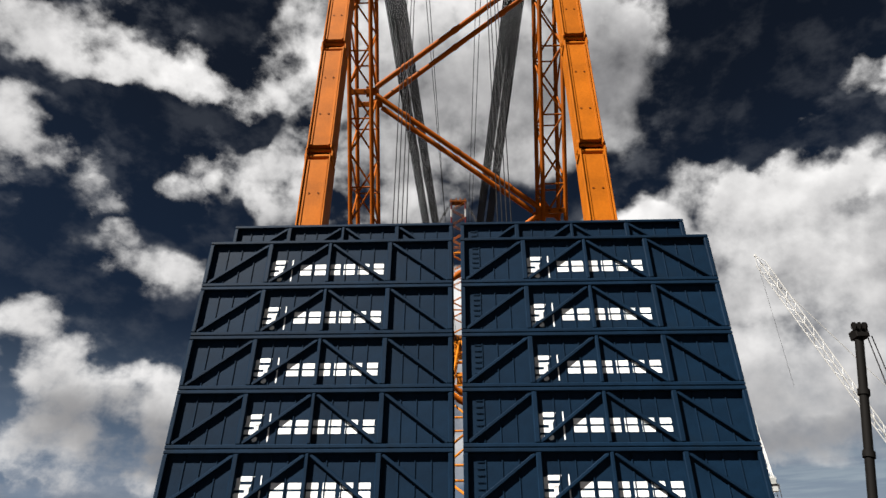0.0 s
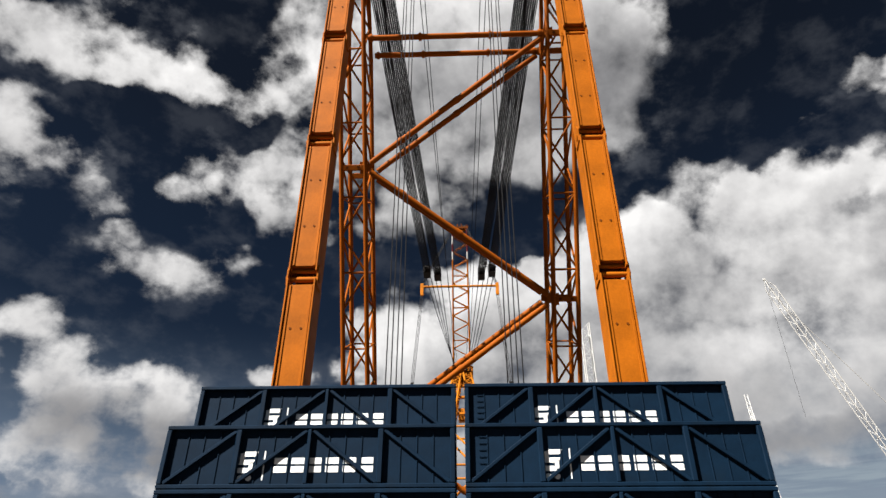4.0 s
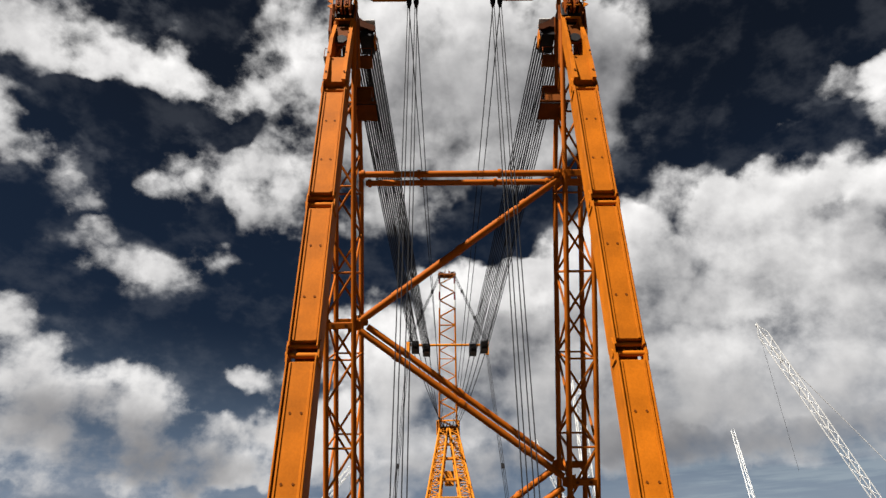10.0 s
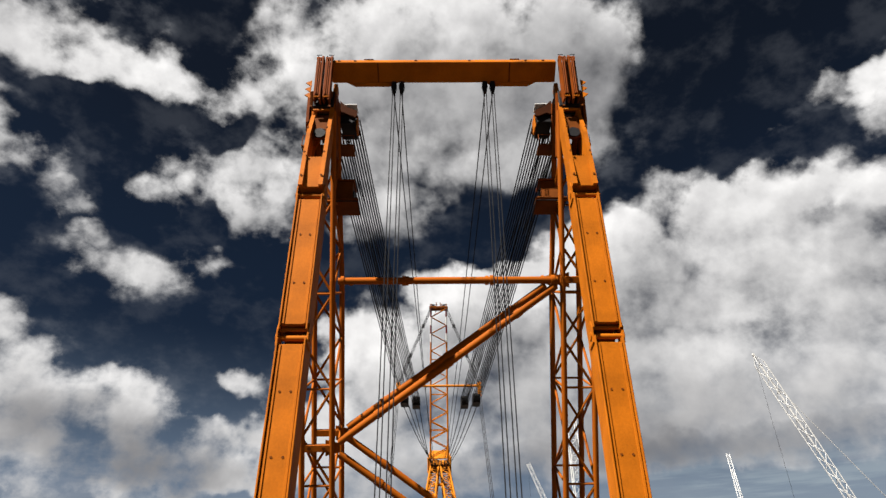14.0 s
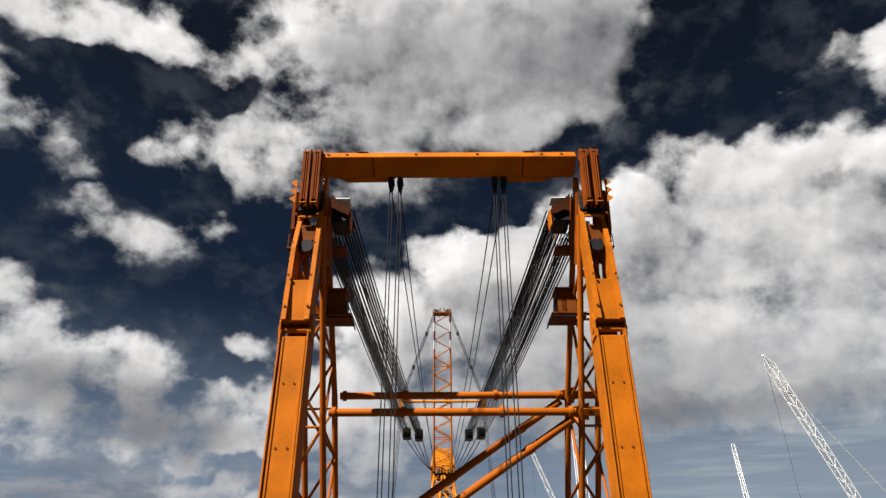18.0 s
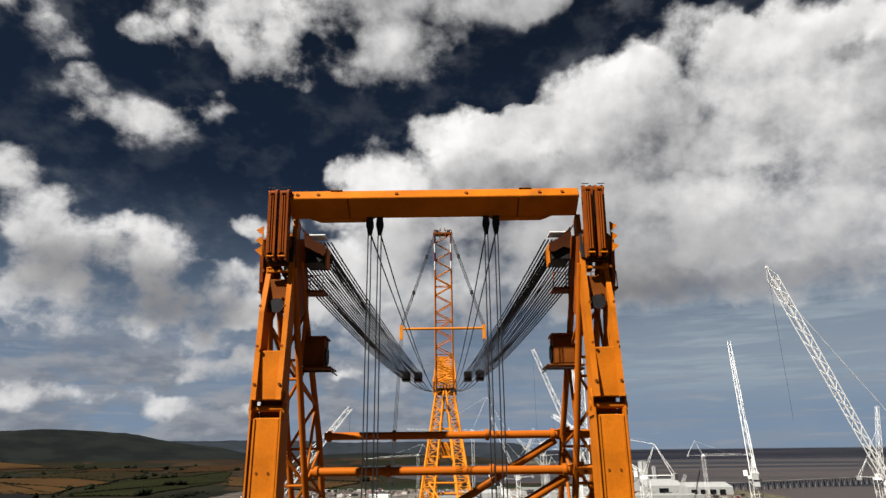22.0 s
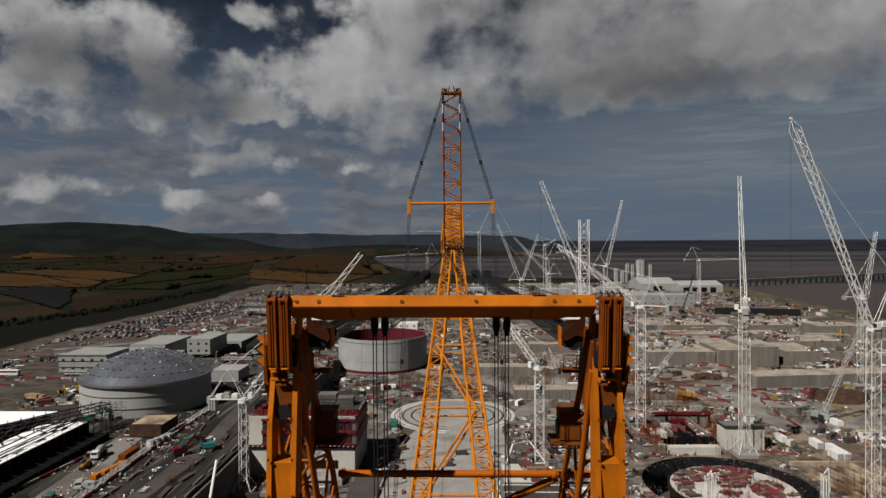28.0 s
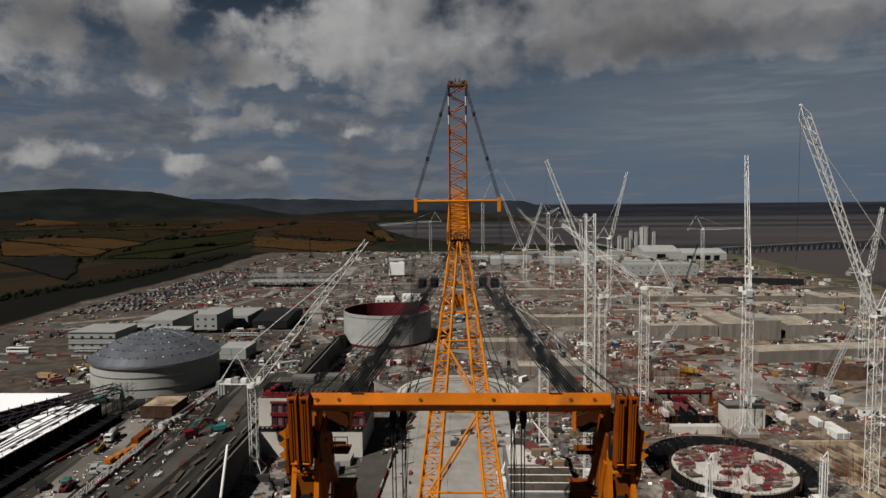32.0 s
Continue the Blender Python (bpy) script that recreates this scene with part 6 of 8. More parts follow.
# the base slab stands up out of the trench, its edge hung with dark netting
cylinder("slab_edge", (px + 2.4, py + 1.6, -6), 20.3, 20.0, 7.1, BLACKWALL, pit, "dark netting round the base slab", sides=64)
cylinder("base_slab", (px + 2.4, py + 1.6, 1.1), 20.2, 20.2, 0.5, CASTPALE, pit, "pale round concrete base slab", sides=64)
for k in range(96):
    a = 2 * math.pi * k / 96
    foot = Vector((px + 2.4 + 20.8 * math.cos(a), py + 1.6 + 20.8 * math.sin(a), -1.0))
    tube("starter_bar", foot, foot + Vector((0.1 * math.cos(a), 0.1 * math.sin(a), 3.2 + 0.5 * math.sin(k * 2.3))), 0.09, SOILED, pit, sides=4)
items = []
for k in range(1200):
    a, q = random.uniform(0, 2 * math.pi), math.sqrt(random.random()) * 18.5
    if noise.noise((q * math.cos(a) / 8, q * math.sin(a) / 8, 4.2)) > -0.06:
        items.append(((px + 2.4 + q * math.cos(a), py + 1.6 + q * math.sin(a), 1.9 + random.random() * 0.3), (random.uniform(0.8, 4.5), random.uniform(0.15, 1.3), random.uniform(0.2, 0.9)), random.choice((0.2, 0.2, 1.77, 0.4))))
tagged(attach(new("reinforcement_bundles", boxes_mesh("reinforcement_bundles", items, REBAR)), Matrix()), "red and grey reinforcement bundles on the pit slab", "reinforcement", kind="stuff")

lumps = []
for k in range(900):
    a, u = random.uniform(0, 2 * math.pi), random.random()
    q = pr + 0.6 + 5.2 * u
    lumps.append(((px + q * math.cos(a), py + q * math.sin(a), -5.2 + 8.2 * u), (random.uniform(0.3, 1.6), random.uniform(0.3, 1.2), random.uniform(0.3, 1.0)), random.uniform(0, 3)))
tagged(attach(new("slope_rubble", boxes_mesh("slope_rubble", lumps, SLOPE)), Matrix()), "dark rubble and netting on the pit slope", "rubble", kind="stuff")
upright = []
for k in range(420):
    a, q = random.uniform(0, 2 * math.pi), math.sqrt(random.random()) * 18.5
    if noise.noise((q * math.cos(a) / 7, q * math.sin(a) / 7, 8.2)) > 0.08:
        p = Vector((px + 2.4 + q * math.cos(a), py + 1.6 + q * math.sin(a), 1.6))
        upright.append((p, p + Vector((random.uniform(-.4, .4), 0, random.uniform(1.2, 4.5))), 0.07))
tagged(attach(new("slab_bars", rods_mesh("slab_bars", upright, REDOX, 3)), Matrix()), "red starter bars standing on the pit slab", "reinforcement", kind="stuff")

# red-shuttered building beside the ring crane
bld = thing("shuttered_building", (-54, 205, 3), "concrete building under construction with dark red shuttering", "building")
box("lower_storey", (-55, 206, 7.9), (38, 30, 9.8), CASTPALE, bld)
box("balcony_band", (-55, 206, 13.3), (38.6, 30.8, 1.0), DARK, bld)
for q in range(24):
    box("bracket", (-73.4 + q * 1.6, 190.4, 13.95), (0.5, 0.5, 0.35), TANKWHITE, bld)
box("upper_storey", (-55, 206.5, 18.9), (38, 28, 10.2), CASTPALE, bld)
for k in range(2):
    z = 16.4 + k * 4.6
    for q in range(14):
        box("shutter_panel", (-68.2 + q * 2.45, 191.9, z), (1.5, 0.8, 3.4), STEEL if q % 3 == 1 else PURPLE, bld)
        box("soldier", (-67.0 + q * 2.45, 191.6, z), (0.45, 0.8, 4.0), REDOX, bld)
    for zz in (-2.0, 2.0):
        box("waling", (-52.3, 191.3, z + zz), (33.6, 0.9, 0.7), REDOX, bld)
    for q in range(8):
        box("shutter_panel", (-35.6, 194.5 + q * 3.1, z), (0.7, 2.9, 3.6), REDOX, bld)
for q in range(15):
    box("edge_protection", (-70 + q * 2.45, 193.2, 25.2), (2.2, 0.4, 2.2), REDOX, bld)
for q in range(4):
    box("stair_tread", (-73 + q * 1.7, 197, 24.6 + q * 1.1), (1.9, 3.0, 0.5), REDOX, bld)
# black block stands in for the shade in the stair void
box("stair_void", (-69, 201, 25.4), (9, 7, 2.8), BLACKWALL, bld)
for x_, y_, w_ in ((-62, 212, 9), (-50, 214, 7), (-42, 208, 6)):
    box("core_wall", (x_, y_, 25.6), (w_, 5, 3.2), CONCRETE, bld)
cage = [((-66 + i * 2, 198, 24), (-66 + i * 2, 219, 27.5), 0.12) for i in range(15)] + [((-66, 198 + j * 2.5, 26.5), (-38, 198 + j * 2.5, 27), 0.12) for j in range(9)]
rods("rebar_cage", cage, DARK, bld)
# dark deck colour stands in for shade inside the open top
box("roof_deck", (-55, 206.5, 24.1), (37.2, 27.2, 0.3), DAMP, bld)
# black panel stands in for the unlit interior
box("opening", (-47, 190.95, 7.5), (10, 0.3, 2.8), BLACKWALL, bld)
box("loading_deck", (-46, 186, 4.2), (14, 7, 2.2), PALE, bld)

# second ring track on the apron
rt = thing("ring_track", (-2.2, 270, 3), "circular pale concrete crane track with dark rails", "crane track", kind="structure")
for r0, r1, mat, z in ((29.5, 25.5, CASTPALE, 3.35), (25.5, 0.5, PALE, 3.31), (24.2, 23.4, DARK, 3.34), (27.8, 27.3, DARK, 3.38), (20, 19.2, DARK, 3.335), (16, 15.6, CONCRETE, 3.335)):
    bm = bmesh.new()
    ins = [bm.verts.new((-2.2 + r1 * math.cos(2 * math.pi * i / 72), 270 + r1 * math.sin(2 * math.pi * i / 72), z)) for i in range(72)]
    ous = [bm.verts.new((-2.2 + r0 * math.cos(2 * math.pi * i / 72), 270 + r0 * math.sin(2 * math.pi * i / 72), z)) for i in range(72)]
    for i in range(72):
        bm.faces.new((ins[i], ous[i], ous[(i + 1) % 72], ins[(i + 1) % 72]))
    attach(new("track_ring", to_mesh("track_ring", bm, mat)), Matrix(), rt)

# white sheeted shed with open steel gantries, on the terrace
shed = thing("white_roof_shed", (-150, 180, 14), "steel-framed shed with bright white roof sheets", "shed")


def plan_slab(name, outline, z, h, mat, parent, label=""):
    """A flat slab with the outline given in plan."""
    bm = bmesh.new()
    f = bm.faces.new([bm.verts.new((x, y, z)) for x, y in outline])
    got = bmesh.ops.extrude_face_region(bm, geom=[f])
    bmesh.ops.translate(bm, vec=(0, 0, h), verts=[v for v in got["geom"] if isinstance(v, bmesh.types.BMVert)])
    bmesh.ops.recalc_face_normals(bm, faces=bm.faces)
    return attach(new(name, to_mesh(name, bm, mat)), Matrix(), parent, label)


plan_slab("roof_sheet", [(-215, 206), (-151, 206), (-175, 163), (-235, 163)], 21.6, 0.4, SHEETWHITE, shed)
# black block stands in for the shade under the roof sheet
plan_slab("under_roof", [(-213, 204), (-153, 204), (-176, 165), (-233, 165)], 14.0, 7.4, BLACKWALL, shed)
for k in range(9):
    box("roof_strip", (-143.2, 118 + k * 9.3, 20.6 + 0.02 * (k % 2)), (5.1, 9.2, 0.3), SHEETWHITE, shed)
    box("roof_strip", (-137.8, 118 + k * 9.3, 20.55 + 0.02 * (k % 2)), (5.1, 9.25, 0.3), SHEETWHITE, shed)
for x_ in (-145.2, -142.0, -140.4, -138.2):
    tube("roof_rail", (x_, 115, 20.95), (x_, 200.5, 20.95), 0.16, PURPLE, shed, sides=6)
for k in range(26):
    box("roof_patch", (random.uniform(-145, -136), random.uniform(118, 199), 20.9), (random.uniform(0.4, 1.4), random.uniform(1, 5), 0.25), random.choice((PURPLE, DARK, CLAD)), shed)
# black blocks added for the shade under the strips and beside them
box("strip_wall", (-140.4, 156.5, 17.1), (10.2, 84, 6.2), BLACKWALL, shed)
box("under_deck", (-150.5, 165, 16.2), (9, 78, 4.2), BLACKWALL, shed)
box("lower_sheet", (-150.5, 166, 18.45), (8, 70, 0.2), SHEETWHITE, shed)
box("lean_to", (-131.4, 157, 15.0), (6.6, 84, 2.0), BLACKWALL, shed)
for k in range(16):
    tube("lean_to_rafter", (-135, 118 + k * 5.2, 17.4), (-127.6, 118 + k * 5.2, 15.6), 0.1, DARK, shed, sides=6)
for k in range(20):
    y = 117 + k * 4.4
    box("side_post", (-134.9, y, 17.3), (0.3, 0.3, 6.6), PURPLE, shed)
    box("guard_post", (-135.5, y, 21.3), (0.12, 0.12, 1.2), DARK, shed)
for z in (21.4, 21.9):
    tube("guard_rail", (-135.5, 117, z), (-135.5, 201, z), 0.06, DARK, shed, sides=6)
ga, gb = Vector((-172, 145, 0)), Vector((-135.5, 210, 0))
gd = (gb - ga).normalized()
gs = Vector((gd.y, -gd.x, 0))
fr = []
for q in (-2.6, 2.6):
    for z in (24.2, 21.4):
        fr.append((ga + gs * q + Vector((0, 0, z)), gb + gs * q + Vector((0, 0, z)), 0.24))
    for k in range(19):
        p = ga.lerp(gb, k / 18) + gs * q
        fr.append((p + Vector((0, 0, 21.4)), p + Vector((0, 0, 25.2)), 0.15))
        if k % 3 == 0:
            fr.append((p + Vector((0, 0, 14)), p + Vector((0, 0, 21.4)), 0.24))
        if k < 18:
            p2 = ga.lerp(gb, (k + 1) / 18) + gs * q
            fr.append((p + Vector((0, 0, 21.4)), p2 + Vector((0, 0, 24.2)), 0.1))
for k in range(19):
    p = ga.lerp(gb, k / 18)
    fr.append((p - gs * 2.6 + Vector((0, 0, 24.2)), p + gs * 2.6 + Vector((0, 0, 24.2)), 0.16))
for k in range(10):
    p = ga.lerp(gb, 0.1 + k / 11) + gs * 2.6
    fr.append((p + Vector((0, 0, 21.0)), p + gs * 7 + Vector((0, 0, 21.0)), 0.18))
rods("steel_gantry", fr, PURPLE, shed, sides=5)
fr = []
for k in range(4):
    for j in range(3):
        p = Vector((-137 + k * 2.2, 205 + j * 3.4, 14))
        fr.append((p, p + Vector((0, 0, 11)), 0.07))
        for z in (2, 4, 6, 8, 10):
            fr.append((p + Vector((0, 0, z)), p + Vector((2.2, 0, z)), 0.05))
            fr.append((p + Vector((0, 0, z)), p + Vector((0, 3.4, z)), 0.05))
            fr.append((p + Vector((0, 0, z - 2)), p + Vector((2.2, 0, z)), 0.05))
sca = thing("scaffold_tower", (-134, 208, 14), "dark tube scaffold tower against the dome wall", "scaffold")
rods("scaffold_frame", fr, DARK, sca)

# dusty haul roads
ROADCELLS = set()
ROADLINES = []


def haul_road(pts, width, mat, lift, label):
    """A ribbon of worn ground along the points."""
    fine = []
    for a, b in zip(pts, pts[1:]):
        n = max(1, int(math.dist(a, b) / 8))
        fine += [(a[0] + (b[0] - a[0]) * i / n, a[1] + (b[1] - a[1]) * i / n) for i in range(n)]
    fine.append(pts[-1])
    for _ in range(5):
        fine = [fine[0]] + [((a[0] + 2 * b[0] + c[0]) / 4, (a[1] + 2 * b[1] + c[1]) / 4) for a, b, c in zip(fine, fine[1:], fine[2:])] + [fine[-1]]
    ROADLINES.append((fine, width))
    verts, faces = [], []
    for i, (x, y) in enumerate(fine):
        x0, y0 = fine[max(i - 1, 0)]
        x1, y1 = fine[min(i + 1, len(fine) - 1)]
        d = math.hypot(x1 - x0, y1 - y0)
        nx, ny = -(y1 - y0) / d, (x1 - x0) / d
        for u in range(-int(width // 6) - 1, int(width // 6) + 2):
            for v in range(-1, 2):
                ROADCELLS.add((int((x + nx * u * 3) // 4), int((y + ny * u * 3) // 4 + v)))
        w = width / 2 * (1 + 0.25 * noise.noise((x / 15, y / 15, 2)))
        for q in (-1, 0, 1):
            verts.append((x + nx * w * q, y + ny * w * q, max(ground_z(x + nx * w * q, y + ny * w * q), ground_z(x, y)) + lift))
        if i:
            for q in (0, 1):
                k = 3 * (i - 1) + q
                faces.append((k, k + 1, k + 4, k + 3))
    me = bpy.data.meshes.new("haul_road")
    me.from_pydata(verts, [], faces)
    me.materials.append(mat)
    return tagged(attach(new("haul_road", me), Matrix()), label, "road", kind="structure")


PALEROAD, TRACK = "pale dusty haul road across the site", "dark wheel-worn track across the site"
haul_road([(260, 300), (204, 274), (170, 247), (148, 244), (139, 262), (146, 300), (151, 350), (132, 388), (100, 400)], 11, DUST, 0.10, PALEROAD)
haul_road([(-31, 150), (-31, 185), (-31, 210), (-27, 236), (-20, 252)], 10, DAMP, 0.32, "dark brown haul road between the building and the apron")
haul_road([(148, 300), (175, 292), (215, 300), (262, 318)], 26, DUST, 0.07, PALEROAD)
haul_road([(196, 300), (210, 312), (236, 322)], 12, DAMP, 0.15, TRACK)
haul_road([(-112, 112), (-113.5, 140), (-117.5, 178), (-121, 200)], 9.5, DUST, 0.06, PALEROAD)
haul_road([(-92, 118), (-90, 150), (-88, 185), (-92, 225), (-98, 280), (-112, 330)], 6, DAMP, 0.06, TRACK)
haul_road([(-30, 262), (-60, 300), (-90, 345), (-104, 420), (-130, 520), (-110, 600)], 9, DUST, 0.12, PALEROAD)
haul_road([(30, 270), (60, 330), (66, 420), (110, 460)], 9, DUST, 0.1, PALEROAD)
haul_road([(-110, 600), (-20, 560), (60, 575), (160, 520)], 10, DUST, 0.12, PALEROAD)
haul_road([(-20, 660), (150, 640), (300, 620), (420, 640)], 22, DAMP, 0.12, TRACK)
haul_road([(-260, 720), (-130, 690), (-30, 700), (120, 720), (260, 705)], 12, DUST, 0.15, PALEROAD)
haul_road([(-300, 430), (-240, 470), (-200, 520), (-190, 600), (-230, 760), (-270, 900)], 9, DUST, 0.15, PALEROAD)
haul_road([(40, 300), (20, 345), (-30, 372), (-10, 440), (60, 470)], 10, DUST, 0.11, PALEROAD)
haul_road([(110, 460), (140, 452)], 9, DUST, 0.11, PALEROAD)
haul_road([(44, 262), (62, 280), (80, 268), (118, 272), (139, 262)], 7, DUST, 0.13, PALEROAD)
haul_road([(262, 318), (300, 360), (350, 440), (380, 560), (420, 640)], 12, DUST, 0.11, PALEROAD)
haul_road([(-170, 280), (-230, 270), (-280, 330), (-300, 430)], 12, DAMP, 0.09, TRACK)
haul_road([(-150, 290), (-140, 330), (-120, 345), (-112, 380)], 10, DAMP, 0.12, TRACK)
haul_road([(-40, 480), (-100, 470), (-170, 470), (-240, 470)], 8, DAMP, 0.16, TRACK)
haul_road([(0, 720), (-40, 800)], 9, DUST, 0.15, PALEROAD)
haul_road([(60, 575), (80, 660), (60, 760), (60, 830)], 9, DUST, 0.16, PALEROAD)
haul_road([(-40, 800), (60, 830), (200, 850), (380, 840)], 16, DUST, 0.15, PALEROAD)
haul_road([(-150, 780), (-160, 900), (-80, 1050), (40, 1120), (180, 1130)], 12, DUST, 0.18, PALEROAD)

# steel frame structure far off
fs = thing("steel_frame_building", (-190, 662, 6), "open steel frame of a long building", "steel frame")
fr = []
for i in range(15):
    for j in range(3):
        p = Vector((-236 + i * 6.6, 655 + j * 12, 5))
        fr.append((p, p + Vector((0, 0, 12)), 0.35))
    for z in (6, 12):
        fr.append((Vector((-236 + i * 6.6, 655, 5 + z)), Vector((-236 + i * 6.6, 679, 5 + z)), 0.3))
for j in range(3):
    for z in (6, 12):
        fr.append((Vector((-236, 655 + j * 12, 5 + z)), Vector((-143, 655 + j * 12, 5 + z)), 0.3))
rods("steel_frame", fr, STEEL, fs)
box("floor_deck", (-190, 667, 11), (92, 24, 0.4), CLAD, fs)


# ---- tower cranes ----
def tower_crane(base, top, width, tip=None, tail=12.0, mat=WHITE, label="white lattice luffing tower crane", jib_w=2.0, flat=False, bays=None, near=False, jib_d=None):
    t = thing("tower_crane", base, label, "tower crane", "tower cranes")
    b = Vector(base)
    p = Vector((b.x, b.y, top))
    h = top - b.z
    rc = max(0.11, width * 0.03)
    foot = box("footing", b + Vector((0, 0, 0.7)), (width * 2.6, width * 2.6, 1.4), PALE, t)
    lattice(t, b + Vector((0, 0, 1)), p, (1, 0, 0), (width, width), (width, width), bays or max(6, round(h / (width * 0.92))), rc, rc * 0.4, mat, joined=not near, frames=2, sides=6)
    if near:
        for qx, qy in ((-1, -1), (1, -1), (1, 1), (-1, 1)):
            tube("base_strut", b + Vector((qx * width * 1.25, qy * width * 1.25, 1.4)), b + Vector((qx * width * 0.5, qy * width * 0.5, 5.5)), rc * 1.1, mat, t, sides=6)
    if tip is None:
        return t
    tip = Vector(tip)
    flat_dir = Vector((tip.x - p.x, tip.y - p.y, 0))
    flat_dir = flat_dir.normalized() if flat_dir.length > 0.5 else Vector((-1, 0, 0))
    side = Vector((-flat_dir.y, flat_dir.x, 0))
    cylinder("slewing_ring", p, width * 0.75, width * 0.75, 1.0, mat, t, sides=16)
    box("cab", p + side * (width * 0.9) + flat_dir * 1.5 + Vector((0, 0, 1.8)), (1.5, 1.4, 2.0), mat, t, turn=math.atan2(flat_dir.y, flat_dir.x))
    j0 = p + flat_dir * width * 0.5 + Vector((0, 0, 1.6))
    n = (tip - j0).length
    if jib_d:
        # deep jib with a wedge-shaped head carrying the sheave
        neck = j0.lerp(tip, 0.955)
        lattice(t, j0, neck, side, (jib_w, jib_d * 0.8), (jib_w, jib_d), 28, rc * 1.5, rc * 0.62, mat, joined=not near, sides=6)
        up = side.cross(tip - j0).normalized()
        for u in (-1, 1):
            for v in (-1, 1):
                tube("head_strut", neck + side * u * jib_w * 0.5 + up * v * jib_d * 0.5, tip, rc * 0.8, mat, t, sides=6)
        tube("head_sheave", tip - side * 0.2, tip + side * 0.2, 0.45, mat, t, sides=12)
    else:
        lattice(t, j0, tip, side, (jib_w, jib_w * 0.55), (jib_w, jib_w * 0.5), max(8, round(n / (jib_w * 1.2))), rc * 0.75, rc * 0.45, mat, joined=not near, sides=6)
    back = p - flat_dir * tail + Vector((0, 0, 1.6))
    m, ln = along(p + Vector((0, 0, 1.2)), back)
    for q in (-1, 1):
        tube("counter_jib_chord", p + side * q * jib_w * 0.5 + Vector((0, 0, 1.2)), back + side * q * jib_w * 0.5, rc, mat, t, sides=6)
    box("counterweight", back + Vector((0, 0, -0.6)), (1.6, jib_w * 0.9, 2.2), CLAD, t, turn=math.atan2(flat_dir.y, flat_dir.x))
    apex = p - flat_dir * tail * 0.45 + Vector((0, 0, tail))
    for q in (-1, 1):
        tube("a_frame_leg", p + side * q * jib_w * 0.5 + Vector((0, 0, 1.4)), apex, rc * 0.9, mat, t, sides=6)
        tube("a_frame_tie", back + side * q * jib_w * 0.5, apex, rc * 0.7, mat, t, sides=6)
    if near:
        turned = math.atan2(flat_dir.y, flat_dir.x)
        at = lambda u, v, z: p + flat_dir * u + side * v + Vector((0, 0, z))
        box("machinery_deck", at(-tail * 0.45, 0, 1.25), (tail * 1.05, jib_w * 1.15, 0.25), mat, t, turn=turned)
        for u, h_ in ((-0.25, 1.5), (-0.5, 1.9), (-0.72, 1.3)):
            box("winch_house", at(tail * u, 0.1, 1.4 + h_ / 2), (tail * 0.17, jib_w * 0.8, h_), CLAD if u == -0.5 else mat, t, turn=turned)
        for u in (-0.84, -0.92, -1.0):
            box("ballast_slab", at(tail * u, 0, -0.6), (tail * 0.055, jib_w * 1.05, 3.6), TANKWHITE, t, turn=turned)
        for v in (-0.58, 0.58):
            tube("deck_rail", at(-tail, v * jib_w, 2.4), at(0, v * jib_w, 2.4), 0.05, mat, t, sides=5)
            for k in range(6):
                tube("rail_post", at(-tail * k / 5, v * jib_w, 1.3), at(-tail * k / 5, v * jib_w, 2.4), 0.05, mat, t, sides=5)
        for k in (0.3, 0.55, 0.8):
            a, b = [(p + side * q * jib_w * 0.5 + Vector((0, 0, 1.4))).lerp(apex, k) for q in (-1, 1)]
            tube("a_frame_rung", a, b, rc * 0.6, mat, t, sides=5)
        tube("a_frame_back", back + Vector((0, 0, 0.2)), apex, rc * 1.1, mat, t, sides=6)
        box("cab_glass", p + side * (width * 0.9) + flat_dir * 2.28 + Vector((0, 0, 2.0)), (0.06, 1.2, 1.3), GLASSDARK, t, turn=turned)
    rope("luffing_rope", [apex, j0.lerp(tip, 0.87 if near else 0.72 if not flat else 0.6)], 0.11 if near else 0.07, t, mat)
    rope("hoist_rope", [tip, Vector((tip.x, tip.y, max(tip.z - 45, 25)))], 0.04, t)
    return t


tower_crane((127.0, 165, -1.2), 58, 2.8, (98.1, 157.4, 121.2), 16.5, jib_w=1.6, near=True, jib_d=2.4)
tower_crane((110.4, 214.5, 3), 58.1, 3.0, (125.5, 253, 113.8), 7, jib_w=2.2, near=True, label="slim white lattice tower crane on a concrete plinth")
tower_crane((31.2, 124, 3), 91, 2.1, label="bare white lattice crane tower", bays=40)
tower_crane((67, 270, 3), 48, 3.0, (39.8, 268, 114), 12, jib_w=2.6)
tower_crane((77, 236, 3), 57.5, 3.2, (47.8, 270, 83.8), 13, jib_w=2.4)
tower_crane((-70.2, 176, 3), 33.2, 2.5, (-31, 176, 82), 11, jib_w=2.6, near=True, label="white luffing tower crane with a squat mast")
tower_crane((29.5, 196, 3), 40, 3.0, (14, 215, 62), 9, jib_w=2.0)
tower_crane((124, 500, 3), 64, 3.0, (138, 500, 120), 10, jib_w=2.4)
tower_crane((74, 700, 3), 40, 4.0, (46.3, 700, 106), 16, jib_w=3.2)
tower_crane((84, 800, 3), 34, 4.0, (106, 800, 95), 16, jib_w=3.2)
tower_crane((37.5, 1050, 3), 100, 4.0, (-70, 1050, 104), 55, jib_w=2.4, flat=True, label="far white hammerhead tower crane")
tower_crane((-57, 1150, 3), 62, 4.0, (-150, 1130, 58), 20, jib_w=2.6, flat=True, label="far white hammerhead tower crane")
tower_crane((142, 1000, 3), 78, 4.0, (160, 1000, 88), 14, jib_w=3.0)
tower_crane((117, 790, 3), 62, 3.6, (90, 790, 72), 22, jib_w=3.0, flat=True)
